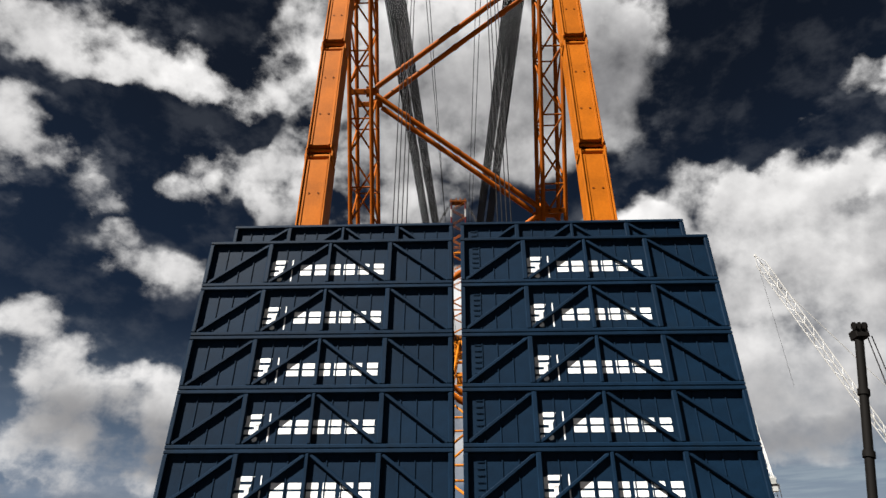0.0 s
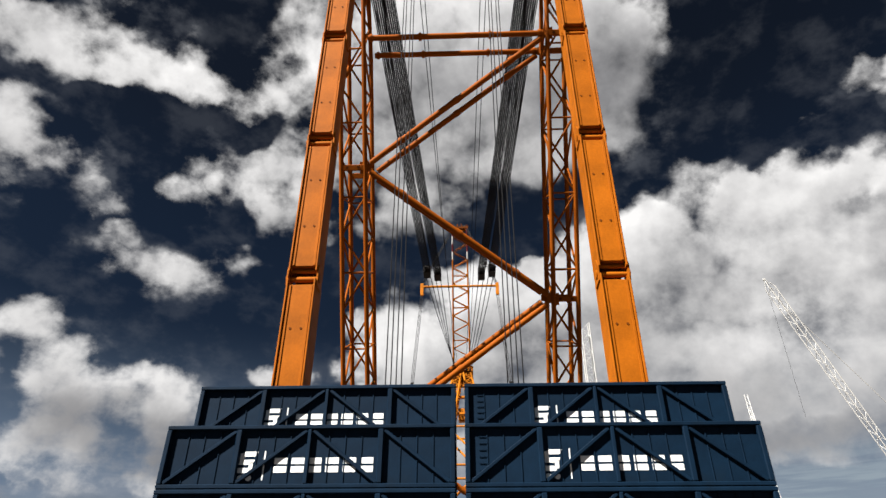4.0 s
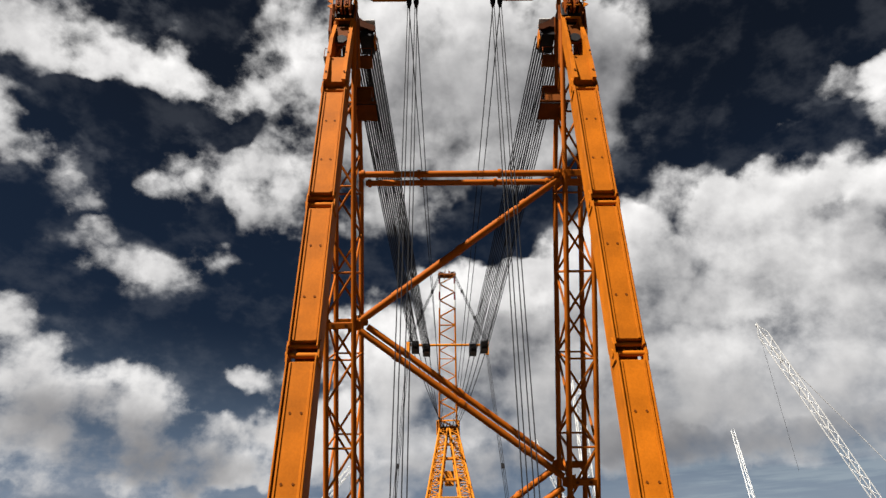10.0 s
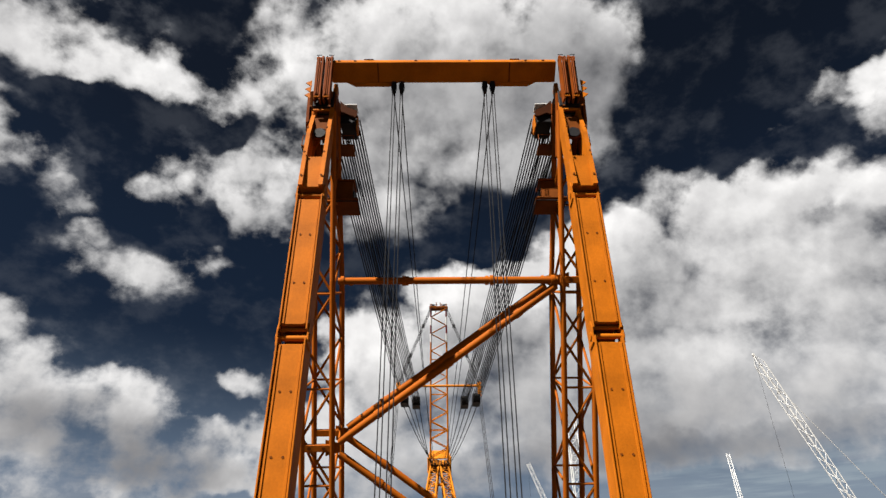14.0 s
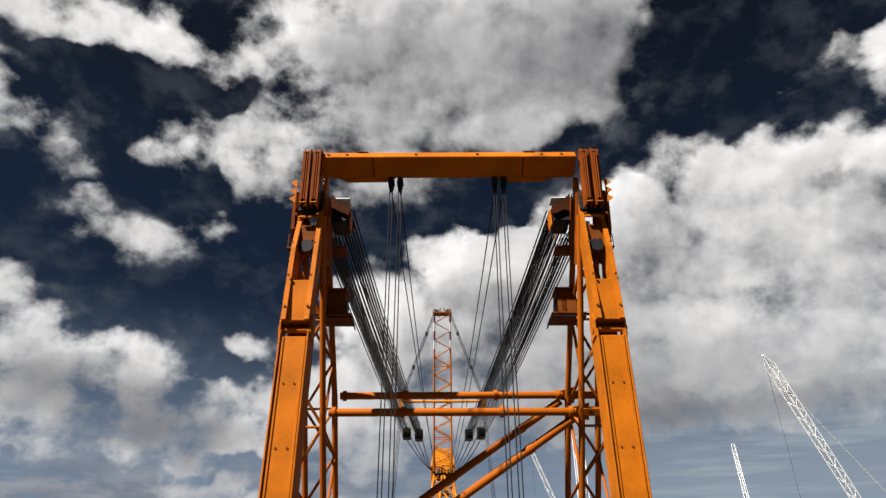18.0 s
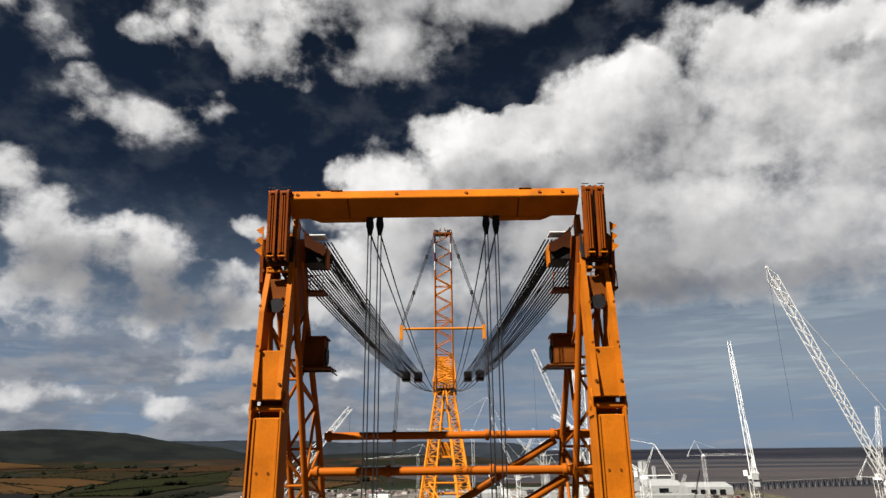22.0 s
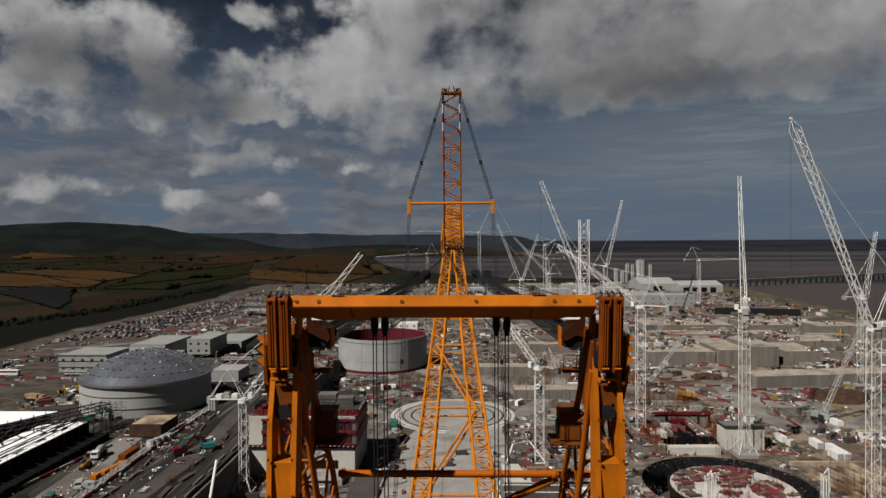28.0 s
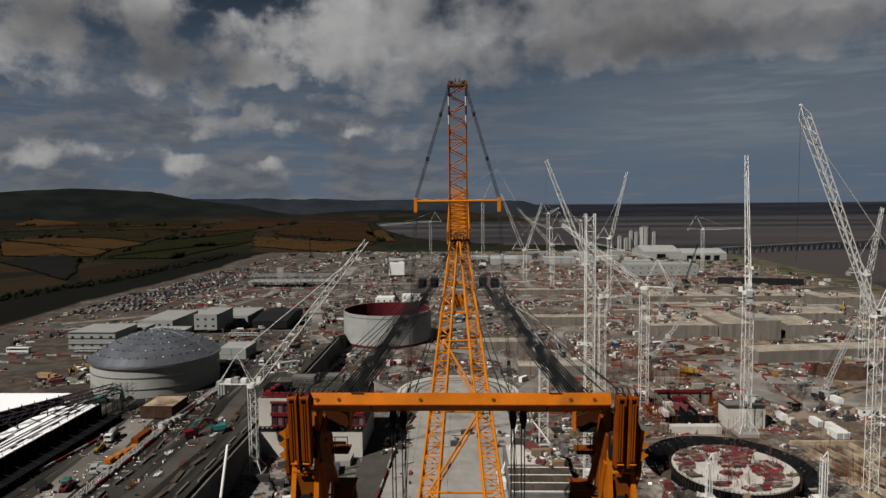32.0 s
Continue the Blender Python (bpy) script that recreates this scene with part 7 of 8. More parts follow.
tower_crane((165, 840, 3), 70, 3.4, (135, 840, 70), 10, jib_w=2.2, flat=True)
tower_crane((228, 330, 3), 52, 3.4, (235.5, 330, 90), 10, jib_w=2.4)
tower_crane((97, 640, 3), 50, 3.4, (60, 640, 90), 12, jib_w=2.6)
tower_crane((300, 760, 3), 60, 3.2, (355, 760, 62), 18, jib_w=2.4, flat=True)
for x, y, top in ((75.2, 160.8, 19), (109.4, 160.2, 20)):
    t = thing("concrete_placing_mast", (x, y, 3), "white concrete-placing mast standing beside the round pit", "placing boom", "placing masts")
    lattice(t, (x, y, 3), (x, y, top - 4), (1, 0, 0), (1.1, 1.1), (1.1, 1.1), 10, 0.09, 0.05, WHITE, sides=6)
    tube("bent_arm", (x, y, top - 4), (x + 1.0, y - 0.6, top - 2.0), 0.2, WHITE, t, sides=6)
    tube("bent_arm", (x + 1.0, y - 0.6, top - 2.0), (x + 1.3, y - 0.9, top - 9), 0.17, WHITE, t, sides=6)
    box("base_cross", (x, y, 3.25), (4.2, 4.2, 0.5), WHITE, t)
    for q in (-0.6, 0.2, 0.9):
        tube("folded_arm", (x + q, y - 1.0, 3.4), (x + q, y - 1.0, top - 5), 0.13, WHITE, t, sides=6)


def crawler_crane(base, tip, mat, label, w=1.8):
    t = thing("crawler_crane", base, label, "crawler crane", "crawler cranes")
    b, tip = Vector(base), Vector(tip)
    for q in (-1, 1):
        trk = box("crawler_track", b + Vector((q * 2.6, 0, 0.8)), (1.2, 8.0, 1.5), RUBBER, t)
    box("house", b + Vector((0, 0.8, 2.7)), (3.4, 7.0, 2.2), mat, t)
    box("cab", b + Vector((-2.0, -2.2, 2.8)), (1.3, 2.2, 2.0), GLASSDARK, t)
    box("counterweight", b + Vector((0, 4.8, 2.6)), (4.4, 1.6, 2.4), mat, t)
    d = Vector((tip.x - b.x, tip.y - b.y, 0)).normalized()
    side = Vector((-d.y, d.x, 0))
    j0 = b + Vector((0, 0, 2.6))
    lattice(t, j0, tip, side, (w, w * 0.6), (w, w * 0.6), max(8, round((tip - j0).length / 2.4)), 0.14, 0.08, mat, sides=6)
    apex = b - d * 4 + Vector((0, 0, 9))
    tube("gantry", j0, apex, 0.18, mat, t, sides=6)
    rope("pendant", [apex, tip], 0.06, t)
    return t


crawler_crane((166, 260, 3), (184.5, 262, 46), TANKWHITE, "pale lattice-boom crawler crane on the haul road", 1.7)
crawler_crane((158, 478, 3), (178.5, 480, 50), TANKWHITE, "pale lattice-boom crawler crane", 2.6)
crawler_crane((109, 330, 3), (129, 330, 32), TANKWHITE, "buff lattice-boom crawler crane", 1.8)
crawler_crane((-62, 560, 3), (-70, 565, 45), DARK, "dark crawler crane behind the liner ring", 1.6)
crawler_crane((-250, 1010, 8), (-252, 1010, 40), DARK, "far dark lattice mast", 2.0)
crawler_crane((255, 690, 3), (268, 690, 47), DARK, "small black-boomed crawler crane among the halls", 1.4)
tb = thing("telescopic_boom", (-57.5, 103, 3), "white telescopic boom reaching up beside the wall", "mobile crane")
tube("boom_stage", (-57.5, 106, 4.5), (-65.5, 134, 14.5), 0.55, WHITE, tb)
tube("boom_stage", (-65.5, 134, 14.5), (-72.0, 157, 20.5), 0.4, WHITE, tb)
box("carrier", (-57.5, 103, 4.3), (3, 9, 2.6), WHITE, tb)


# ---- vehicles and plant ----
def car(base, turn, mat, group="parked cars", label="parked white site van"):
    t = thing("van", base, label, "van", group)
    R = Matrix.Translation(base) @ Matrix.Rotation(turn, 4, "Z")
    side_on = R @ Matrix.Rotation(radians(90), 4, "Z")
    solid("body", [(-2.45, 0.42), (2.5, 0.42), (2.5, 1.75), (2.3, 2.1), (-0.7, 2.1), (-1.45, 1.4), (-2.35, 1.2), (-2.5, 0.8)], 1.9, mat, t, side_on)
    solid("side_glazing", [(-1.2, 1.35), (0.6, 1.35), (0.6, 1.9), (-0.72, 1.9)], 1.94, GLASSDARK, t, side_on)
    solid("windscreen", [(-1.5, 1.38), (-1.42, 1.38), (-0.78, 2.0), (-0.86, 2.0)], 1.6, GLASSDARK, t, side_on)
    for q in (-1, 1):
        for k in (-1.6, 1.6):
            m = R @ Matrix.Translation((q * 0.95, k, 0.38))
            a, b2 = m @ Vector((-0.12, 0, 0)), m @ Vector((0.12, 0, 0))
            tube("wheel", a, b2, 0.38, RUBBER, t, sides=12)
    return t


def dumper(base, turn, mat, label):
    t = thing("dump_truck", base, label, "dump truck", "site dump trucks")
    R = Matrix.Translation(base) @ Matrix.Rotation(turn, 4, "Z")
    box("chassis", None, (2.4, 9.0, 0.7), DARK, t, m=R @ Matrix.Translation((0, 0, 1.3)))
    box("cab", None, (2.2, 2.2, 2.0), mat, t, m=R @ Matrix.Translation((0, -3.4, 2.5)))
    solid("skip", [(-2.8, 0.0), (2.4, 0.0), (3.4, 1.9), (-3.0, 1.9)], 2.8, mat, t, R @ Matrix.Translation((0, 1.4, 1.8)) @ Matrix.Rotation(radians(90), 4, "Z"))
    for q in (-1, 1):
        for k in (-3.2, 0.9, 2.9):
            m = R @ Matrix.Translation((q * 1.35, k, 0.85))
            tube("wheel", m @ Vector((-0.35, 0, 0)), m @ Vector((0.35, 0, 0)), 0.85, RUBBER, t, sides=14)
    return t


def excavator(base, turn, mat, label):
    t = thing("excavator", base, label, "excavator", "excavators")
    R = Matrix.Translation(base) @ Matrix.Rotation(turn, 4, "Z")
    for q in (-1, 1):
        box("track", None, (0.8, 4.6, 1.0), RUBBER, t, m=R @ Matrix.Translation((q * 1.3, 0, 0.5)))
    box("house", None, (3.0, 4.0, 1.6), mat, t, m=R @ Matrix.Translation((0, 0.6, 2.0)))
    box("cab", None, (1.1, 1.8, 1.9), GLASSDARK, t, m=R @ Matrix.Translation((-0.9, -1.0, 2.6)))
    pts = [R @ Vector(p) for p in ((0.2, -1.0, 2.2), (0.2, -4.2, 5.6), (0.2, -7.4, 4.6), (0.2, -8.0, 1.2))]
    for nm, a, b2 in zip(("boom", "boom_tip", "stick"), pts, pts[1:]):
        m, n = along(a, b2)
        box(nm, None, (0.55, 0.75, n), mat, t, m=m)
    box("bucket", None, (1.3, 1.2, 1.1), DARK, t, m=R @ Matrix.Translation((0.2, -7.8, 0.8)))
    return t


car((-113.5, 142.5, 14), 0.3, GREEN, label="dark green van on the terrace road")
car((-119.5, 141.2, 14), 0.9, DARK, label="dark grey van on the terrace road")
proto_van = car((-110.9, 152, 14), 0.4, TANKWHITE)
for x, y, z, a in ((-107, 152, 14, 1.2), (-158, 214, 14, 1.6), (150, 190, 3, 0.2), (166, 246, 3, 0.8), (172, 282, 3, 1.1), (146, 212, 3, 1.4), (-26, 240, 3.3, 0.4), (8, 232, 3.3, 1.0), (140, 300, 3, 0.5), (150, 318, 3, 1.5), (-118, 282, 14, 0.2), (-130, 372, 14, 0.5), (-12, 330, 3, 0.3), (44, 262, 3, 1.0)):
    copy_thing(proto_van, Matrix.Translation((x, y, z)) @ Matrix.Rotation(a, 4, "Z"))
excavator((-93.5, 181, 14), 2.2, REDOX, "red tracked excavator on the dark earth bank")
excavator((-86.5, 186, 14), -1.2, TEAL, "teal tracked excavator beside the trench")
excavator((-186, 262, 14), 0.7, YELLOW, "orange tracked excavator on the upper ground")
excavator((-147, 219, 14), 1.9, GREEN, "small green excavator by the dome")
excavator((270, 420, 17), 2.5, YELLOW, "orange excavator on the concrete terraces")
dumper((-191, 251, 14), 1.4, TIMBER, "brown articulated dump truck on bare earth")
dumper((-178, 268, 14), 1.9, YELLOW, "yellow dump truck on the haul ground")
dumper((-28, 246, 3.3), 0.2, GREEN, "green lorry near the ring track")
dumper((-150, 480, 10), 0.4, WHITE, "white lorry on the site road")
dumper((120, 300, 3), 1.1, YELLOW, "yellow dump truck on the curved haul road")

# terrace goods with shapes of their own
for k in range(4):
    t = thing("timber_crate_row", (-110.6 + 0.75 * k, 160 + 3.4 * k, 14), "orange timber-framed crate row by the barriers", "crates", "crate rows")
    box("crate_body", (-110.6 + 0.75 * k, 160 + 3.4 * k, 14.65), (2.0, 2.7, 1.3), ORANGE, t)
    for q in (-1.2, 0, 1.2):
        box("batten", (-110.6 + 0.75 * k, 160 + 3.4 * k + q, 15.36), (2.2, 0.25, 0.12), TIMBER, t)


for k, (x0, n_, mt, w_) in enumerate(((-77.6, 13, CONCRETE, 0.6), (-84.5, 8, EARTH, 1.6), (-99.5, 9, CONCRETE, 0.6))):
    row = thing("edge_row", (x0, 120, 14), ("low concrete kerb along the terrace edge", "long low bank of dug earth", "line of concrete kerb blocks")[k], ("kerb", "earth bank", "kerb")[k])
    for q in range(n_):
        box("length", (x0 + 2.6 * noise.noise((q * 0.7, k, 0.5)), 122 + q * (9.3 if k == 0 else 13) + random.uniform(-1, 1), 14.3), (w_, random.uniform(6, 9.2), random.uniform(0.4, 0.8)), mt, row, turn=0.0 if k == 0 else random.uniform(-0.2, 0.2))
for k in range(9):
    t = thing("reinforcement_cage", (-95 + 1.4 * (k % 3), 140 + 9 * k, 14), "small rusty reinforcement cage lying on the mud", "reinforcement", "loose cages")
    c0 = Vector((-95 + 4.0 * (k % 3), 140 + 8 * k, 14.2))
    rods("bar_cage", [(c0 + Vector((i * 0.5, 0, j * 0.7)), c0 + Vector((i * 0.5, 3.4, j * 0.7)), 0.06) for i in range(4) for j in range(2)] + [(c0 + Vector((0, i * 0.8, 0.7)), c0 + Vector((1.5, i * 0.8, 0.7)), 0.05) for i in range(5)], STEEL if k % 2 else BROWN, t)
sc = thing("storage_container", (-109.6, 178, 14), "dull dark red storage container on the terrace", "container")
box("container_body", (-109.6, 178, 15.3), (2.5, 9.5, 2.5), BROWN, sc)
for k in range(10):
    box("corrugation", (-108.32, 173.8 + k * 0.93, 15.3), (0.08, 0.4, 2.3), BROWN, sc)
for k in range(4):
    sk = thing("site_cabin", (-108 + 1.2 * k, 190 + 2.4 * k, 14), "small white site cabin by the barriers", "cabin", "small cabins")
    box("cabin_body", (-108.5 + 1.0 * k, 190 + 2.6 * k, 15.0), (1.6, 2.2, 2.0), WHITE, sk)
    box("cabin_roof", (-108.5 + 1.0 * k, 190 + 2.6 * k, 16.08), (1.8, 2.4, 0.15), TANKWHITE, sk)
bus = thing("coach", (-244.6, 307, 14), "long white coach parked by the barriers", "bus")
box("body", (-244.6, 307, 15.9), (12.5, 2.5, 2.6), WHITE, bus)
box("window_band", (-244.6, 305.73, 16.4), (11.8, 0.08, 0.9), GLASSDARK, bus)
for k in (-4.2, 3.4):
    tube("wheel", (-244.6 + k, 305.7, 14.5), (-244.6 + k, 308.3, 14.5), 0.5, RUBBER, bus, sides=12)
for x0, y0, n_ in ((-213, 308.5, 9), (-142, 350, 7)):
    for k in range(n_):
        copy_thing(proto_van, Matrix.Translation((x0 + k * 2.6, y0 + 0.2 * (k % 3), 14)) @ Matrix.Rotation(0.1, 4, "Z"))
for k in (0, 1, 4, 6):
    hut = thing("storage_hut", (143 + (k % 3) * 3, 211 + (k // 3) * 7, 3), "white storage container on the haul road", "container", "white containers")
    box("hut_body", (143.5 + (k % 3) * 2.7, 212 + (k // 3) * 6.5, 4.4), (2.5, 6.2, 2.7), WHITE, hut)
    box("hut_door", (143.5 + (k % 3) * 2.7, 208.85 + (k // 3) * 6.5, 4.3), (2.1, 0.1, 2.2), TANKWHITE, hut)

# ---- barriers ----
def barrier_line(pts, z, label="line of red and white plastic barriers"):
    t = thing("barrier_line", (*pts[0], z), label, "barriers", "barrier lines")
    for (x0, y0), (x1, y1) in zip(pts, pts[1:]):
        d = math.hypot(x1 - x0, y1 - y0)
        a = math.atan2(y1 - y0, x1 - x0)
        step = 2.1 if y0 < 420 else 4.2
        for k in range(int(d / step)):
            u = (k + 0.5) * step / d
            box("barrier", (x0 + (x1 - x0) * u, y0 + (y1 - y0) * u, z + 0.5), (step - 0.25, 0.45, 0.95), (RED, PALE, RED, TANKWHITE, RED, EARTH, TANKWHITE)[(k * 5 + int(x0)) % 7], t, turn=a + 0.06 * ((k * 7) % 3 - 1))
    return t


for pts, z in (([(-103.2, 112), (-104.2, 137), (-106, 190), (-105.5, 237), (-112, 300)], 14), ([(-131, 132), (-128, 150), (-124.5, 178), (-122, 192)], 14), ([(-262, 304), (-202, 297.6), (-176, 290)], 14), ([(-248, 287), (-222, 282)], 14), ([(-160, 232), (-176, 268)], 14),
               ([(-120, 330), (-128, 400), (-140, 470)], 8), ([(128, 330), (160, 329), (166, 328)], 3), ([(158, 311), (153, 280), (151, 256), (150, 240)], 3), ([(131, 285), (136, 265), (139, 238)], 3), ([(135, 206), (152, 206)], 3), ([(160, 320), (240, 326)], 3), ([(86, 330), (118, 345), (140, 352)], 3), ([(196, 268), (228, 282)], 3), ([(180, 470), (228, 471)], 9.6), ([(180, 466), (228, 467)], 9.6), ([(300, 470), (345, 476)], 3), ([(150, 640), (280, 628)], 3), ([(230, 760), (330, 740)], 3), ([(330, 820), (400, 760), (440, 720)], 3), ([(-60, 300), (-84, 340)], 3), ([(-100, 432), (-126, 520)], 8), ([(92, 340), (120, 330), (140, 290)], 3),
               ([(60, 540), (120, 560), (200, 600), (260, 590)], 3), ([(-140, 600), (-60, 585), (40, 600)], 3), ([(-240, 560), (-180, 550), (-110, 548)], 8), ([(-250, 620), (-130, 628)], 7), ([(20, 640), (140, 650)], 3),
               ([(60, 720), (180, 700), (260, 690)], 3), ([(-120, 720), (0, 716)], 4), ([(-260, 880), (-120, 900)], 5), ([(-26.4, 158), (-25.6, 180), (-24.4, 212), (-20, 236)], 3.3), ([(36, 330), (90, 318)], 3), ([(160, 400), (180, 380)], 3), ([(40, 480), (130, 462)], 3), ([(-280, 520), (-190, 500)], 9), ([(118, 372), (150, 386), (168, 389)], 3), ([(128, 442), (148, 446)], 3), ([(236, 344), (262, 372), (270, 388)], 3), ([(150, 300), (182, 296)], 3), ([(120, 520), (152, 508)], 3), ([(52, 296), (80, 284), (96, 268)], 3), ([(266, 610), (350, 604)], 3), ([(-190, 440), (-120, 452)], 9), ([(-215, 470), (-140, 488)], 9)):
    barrier_line(pts, z)

# white mesh fence panels stand behind the terrace barriers
fence = thing("site_fence", (-104.6, 112, 14), "row of white framed mesh fence panels along the terrace road", "fence")
xs, zs = [-1.12, -0.98, -0.42, -0.28, 0.28, 0.42, 0.98, 1.12], [0, 0.23, 0.37, 1.83, 1.97]
bars = {(i, j) for i in range(7) for j in range(4) if i in (0, 6) or j in (1, 3) or i in (2, 4) and j == 2}
panel = bmesh.new()
grid = {(i, j, k): panel.verts.new((x, k * 0.1 - 0.05, z)) for i, x in enumerate(xs) for j, z in enumerate(zs) for k in (0, 1)}
for i, j in bars:
    ring = [(i, j), (i + 1, j), (i + 1, j + 1), (i, j + 1)]
    panel.faces.new([grid[(*c, 0)] for c in ring])
    panel.faces.new([grid[(*c, 1)] for c in ring[::-1]])
    for c, d, beyond in zip(ring, ring[1:] + ring[:1], ((i, j - 1), (i + 1, j), (i, j + 1), (i - 1, j))):
        if beyond not in bars:
            panel.faces.new([grid[(*c, 1)], grid[(*d, 1)], grid[(*d, 0)], grid[(*c, 0)]])
for v in [v for v in panel.verts if not v.link_faces]:
    panel.verts.remove(v)
fence_mesh = bpy.data.meshes.new("fence_panel")
panel.to_mesh(fence_mesh)
panel.free()
fence_mesh.materials.append(WHITE)
line = [Vector((-104.4, 113)), Vector((-105.4, 137)), Vector((-107.2, 190)), Vector((-106.7, 237))]
for a, b in zip(line, line[1:]):
    count = int((b - a).length / 2.35)
    for k in range(count):
        c = a.lerp(b, (k + 0.5) / count)
        attach(new("fence_panel", fence_mesh), pose(c.x, c.y, 14.0, 0, 0, math.degrees(math.atan2(b.y - a.y, b.x - a.x)) + (k * 37 % 7 - 3)), fence)

# ---- loose goods, cabins, cars: too many to count ----
def top_z(x, y):
    z = ground_z(x, y)
    for x0, y0, x1, y1, t in TOPS:
        if x0 < x < x1 and y0 < y < y1:
            z = max(z, t)
    return z


def scatter(name, n, areas, mat, label, category, scale=1.0, keep=None, kinds=None):
    """Pallets, timber, pipes, skips, cabins and odd pieces lying about, mostly in stacks and rows."""
    items = []
    while len(items) < n:
        x0, y0, x1, y1 = random.choice(areas)
        x, y = random.uniform(x0, x1), random.uniform(y0, y1)
        if keep and not keep(x, y):
            continue
        a = random.choice((0.1, 0.1, 1.67, 0.6, random.uniform(0, 3)))
        kind = random.choice(kinds or ("flat", "flat", "long", "long", "long", "odd", "odd", "odd", "skip", "cabin", "low", "low"))
        s = {"flat": (random.uniform(1, 2.6), random.uniform(0.8, 1.6), random.uniform(0.2, 0.9)), "long": (random.uniform(3, 8), random.uniform(0.2, 0.7), random.uniform(0.2, 0.7)),
             "odd": (random.uniform(0.4, 1.8), random.uniform(0.4, 1.4), random.uniform(0.5, 2.6)), "skip": (random.uniform(3, 4), 1.8, 1.3), "cabin": (random.uniform(5, 9), 2.6, 3.2), "low": (random.uniform(2, 6), random.uniform(1.5, 3), random.uniform(0.15, 0.4))}[kind]
        s = tuple(v * scale for v in s)
        for k in range(1 if kind == "cabin" else random.choice((1, 1, 2, 3, 4))):
            ox, oy = x - math.sin(a) * k * s[1] * 1.15, y + math.cos(a) * k * s[1] * 1.15
            items.append(((ox, oy, top_z(ox, oy) + s[2] / 2), (s[0] * random.uniform(0.85, 1.1), s[1], s[2] * random.uniform(0.8, 1.2)), a + random.uniform(-.05, .05)))
    return tagged(attach(new(name, boxes_mesh(name, items, mat)), Matrix()), label, category, kind="stuff")


def heaps(name, n, areas, label, keep):
    verts, faces = [], []
    for k in range(n):
        x0, y0, x1, y1 = random.choice(areas)
        x, y = random.uniform(x0, x1), random.uniform(y0, y1)
        if not keep(x, y):
            continue
        r, h, z, b = random.uniform(1.5, 6), random.uniform(0.5, 2.2), ground_z(x, y), len(verts)
        for q, zz in ((1.0, -0.1), (0.62, h * 0.55), (0.22, h)):
            for i in range(10):
                w = q * r * random.uniform(0.8, 1.2)
                verts.append((x + w * math.cos(i * 0.628) * 1.3, y + w * math.sin(i * 0.628), z + zz * random.uniform(0.9, 1.1)))
        for t in (0, 10):
            faces += [(b + t + i, b + t + (i + 1) % 10, b + t + 10 + (i + 1) % 10, b + t + 10 + i) for i in range(10)]
        faces.append(tuple(b + 20 + i for i in range(10)))
    me = bpy.data.meshes.new(name)
    me.from_pydata(verts, [], faces)
    me.materials.append(EARTH)
    return tagged(attach(new(name, me), Matrix()), label, "earth heaps", kind="stuff")


def clear(x, y):
    if math.hypot(x - PIT[0], y - PIT[1]) < PIT[2] + 6 or math.hypot(x + 140, y - 251) < 31 or math.hypot(x + 50, y - 392) < 33:
        return False
    if -32 < x < 22 and 40 < y < 262 or math.hypot(x + 2, y - 274) < 30 or -75 < x < -34 and 184 < y < 224:
        return False
    if -76 < x < -73:
        return False
    if y < 60 and abs(x) < 35:
        return False
    if (int(x // 4), int(y // 4)) in ROADCELLS:
        return False
    return noise.noise((x / 42, y / 42, 1.7)) + 0.8 * noise.noise((x / 15, y / 15, 6.1)) > 0.04


EASTS = [(22, 150, 200, 330), (30, 230, 260, 420), (40, 330, 330, 560), (-40, 420, 330, 640), (-40, 640, 330, 900), (100, 560, 360, 900)]
MIDS = [(-74, 225, -34, 350), (-30, 300, 30, 560), (-110, 430, 30, 700), (-260, 480, -60, 760)]
WESTS = [(-230, 130, -80, 240), (-290, 200, -190, 420), (-200, 270, -80, 400), (-330, 420, -130, 620), (-330, 600, -200, 950)]
FARS = [(-330, 700, 60, 1150), (-260, 900, 330, 1180), (60, 800, 380, 1000)]
NEARWEST = [(-135, 130, -80, 235), (-200, 200, -150, 300)]
scatter("site_goods", 15000, EASTS, MIXED, "scattered building materials, skips and plant", "building materials", 0.72, clear)
scatter("site_goods", 420, [(-73, 60, -36, 184)], MIXED, "goods and clutter on the low ground beside the apron", "building materials", 0.7, lambda x, y: noise.noise((x / 12, y / 12, 2.3)) > -0.05)
scatter("site_goods", 8500, MIDS, MIXED, "stacked building materials across the site", "building materials", 0.75, clear)
scatter("site_goods", 4200, WESTS[2:], MIXED, "stored materials and plant on the terrace", "building materials", 0.7, clear)
scatter("site_goods", 1500, [(-112, 262, -78, 400), (-200, 290, -78, 345), (-225, 300, -120, 420)], MIXED, "crowded goods, timber and plant behind the domed building", "building materials", 0.75, lambda x, y: math.hypot(x + 142, y - 251) > 34 and top_z(x, y) < 15 and noise.noise((x / 11, y / 11, 4.4)) > -0.1)
scatter("site_goods", 1900, [(-300, 262, -225, 430), (-300, 300, -222, 470), (-190, 215, -165, 300)], MIXED, "goods and plant on the brown upper ground", "building materials", 0.75, clear)
scatter("site_debris", 700, NEARWEST, MIXED, "small debris and timber on the muddy terrace", "debris", 0.4, clear, ("flat", "long", "odd", "low"))
scatter("far_cabins", 7000, FARS, MIXED, "distant cabins, containers and materials", "site cabins", 1.25, lambda x, y: (int(x // 4), int(y // 4)) not in ROADCELLS and noise.noise((x / 60, y / 60, 9.1)) + 0.7 * noise.noise((x / 22, y / 22, 3.1)) > 0.0)
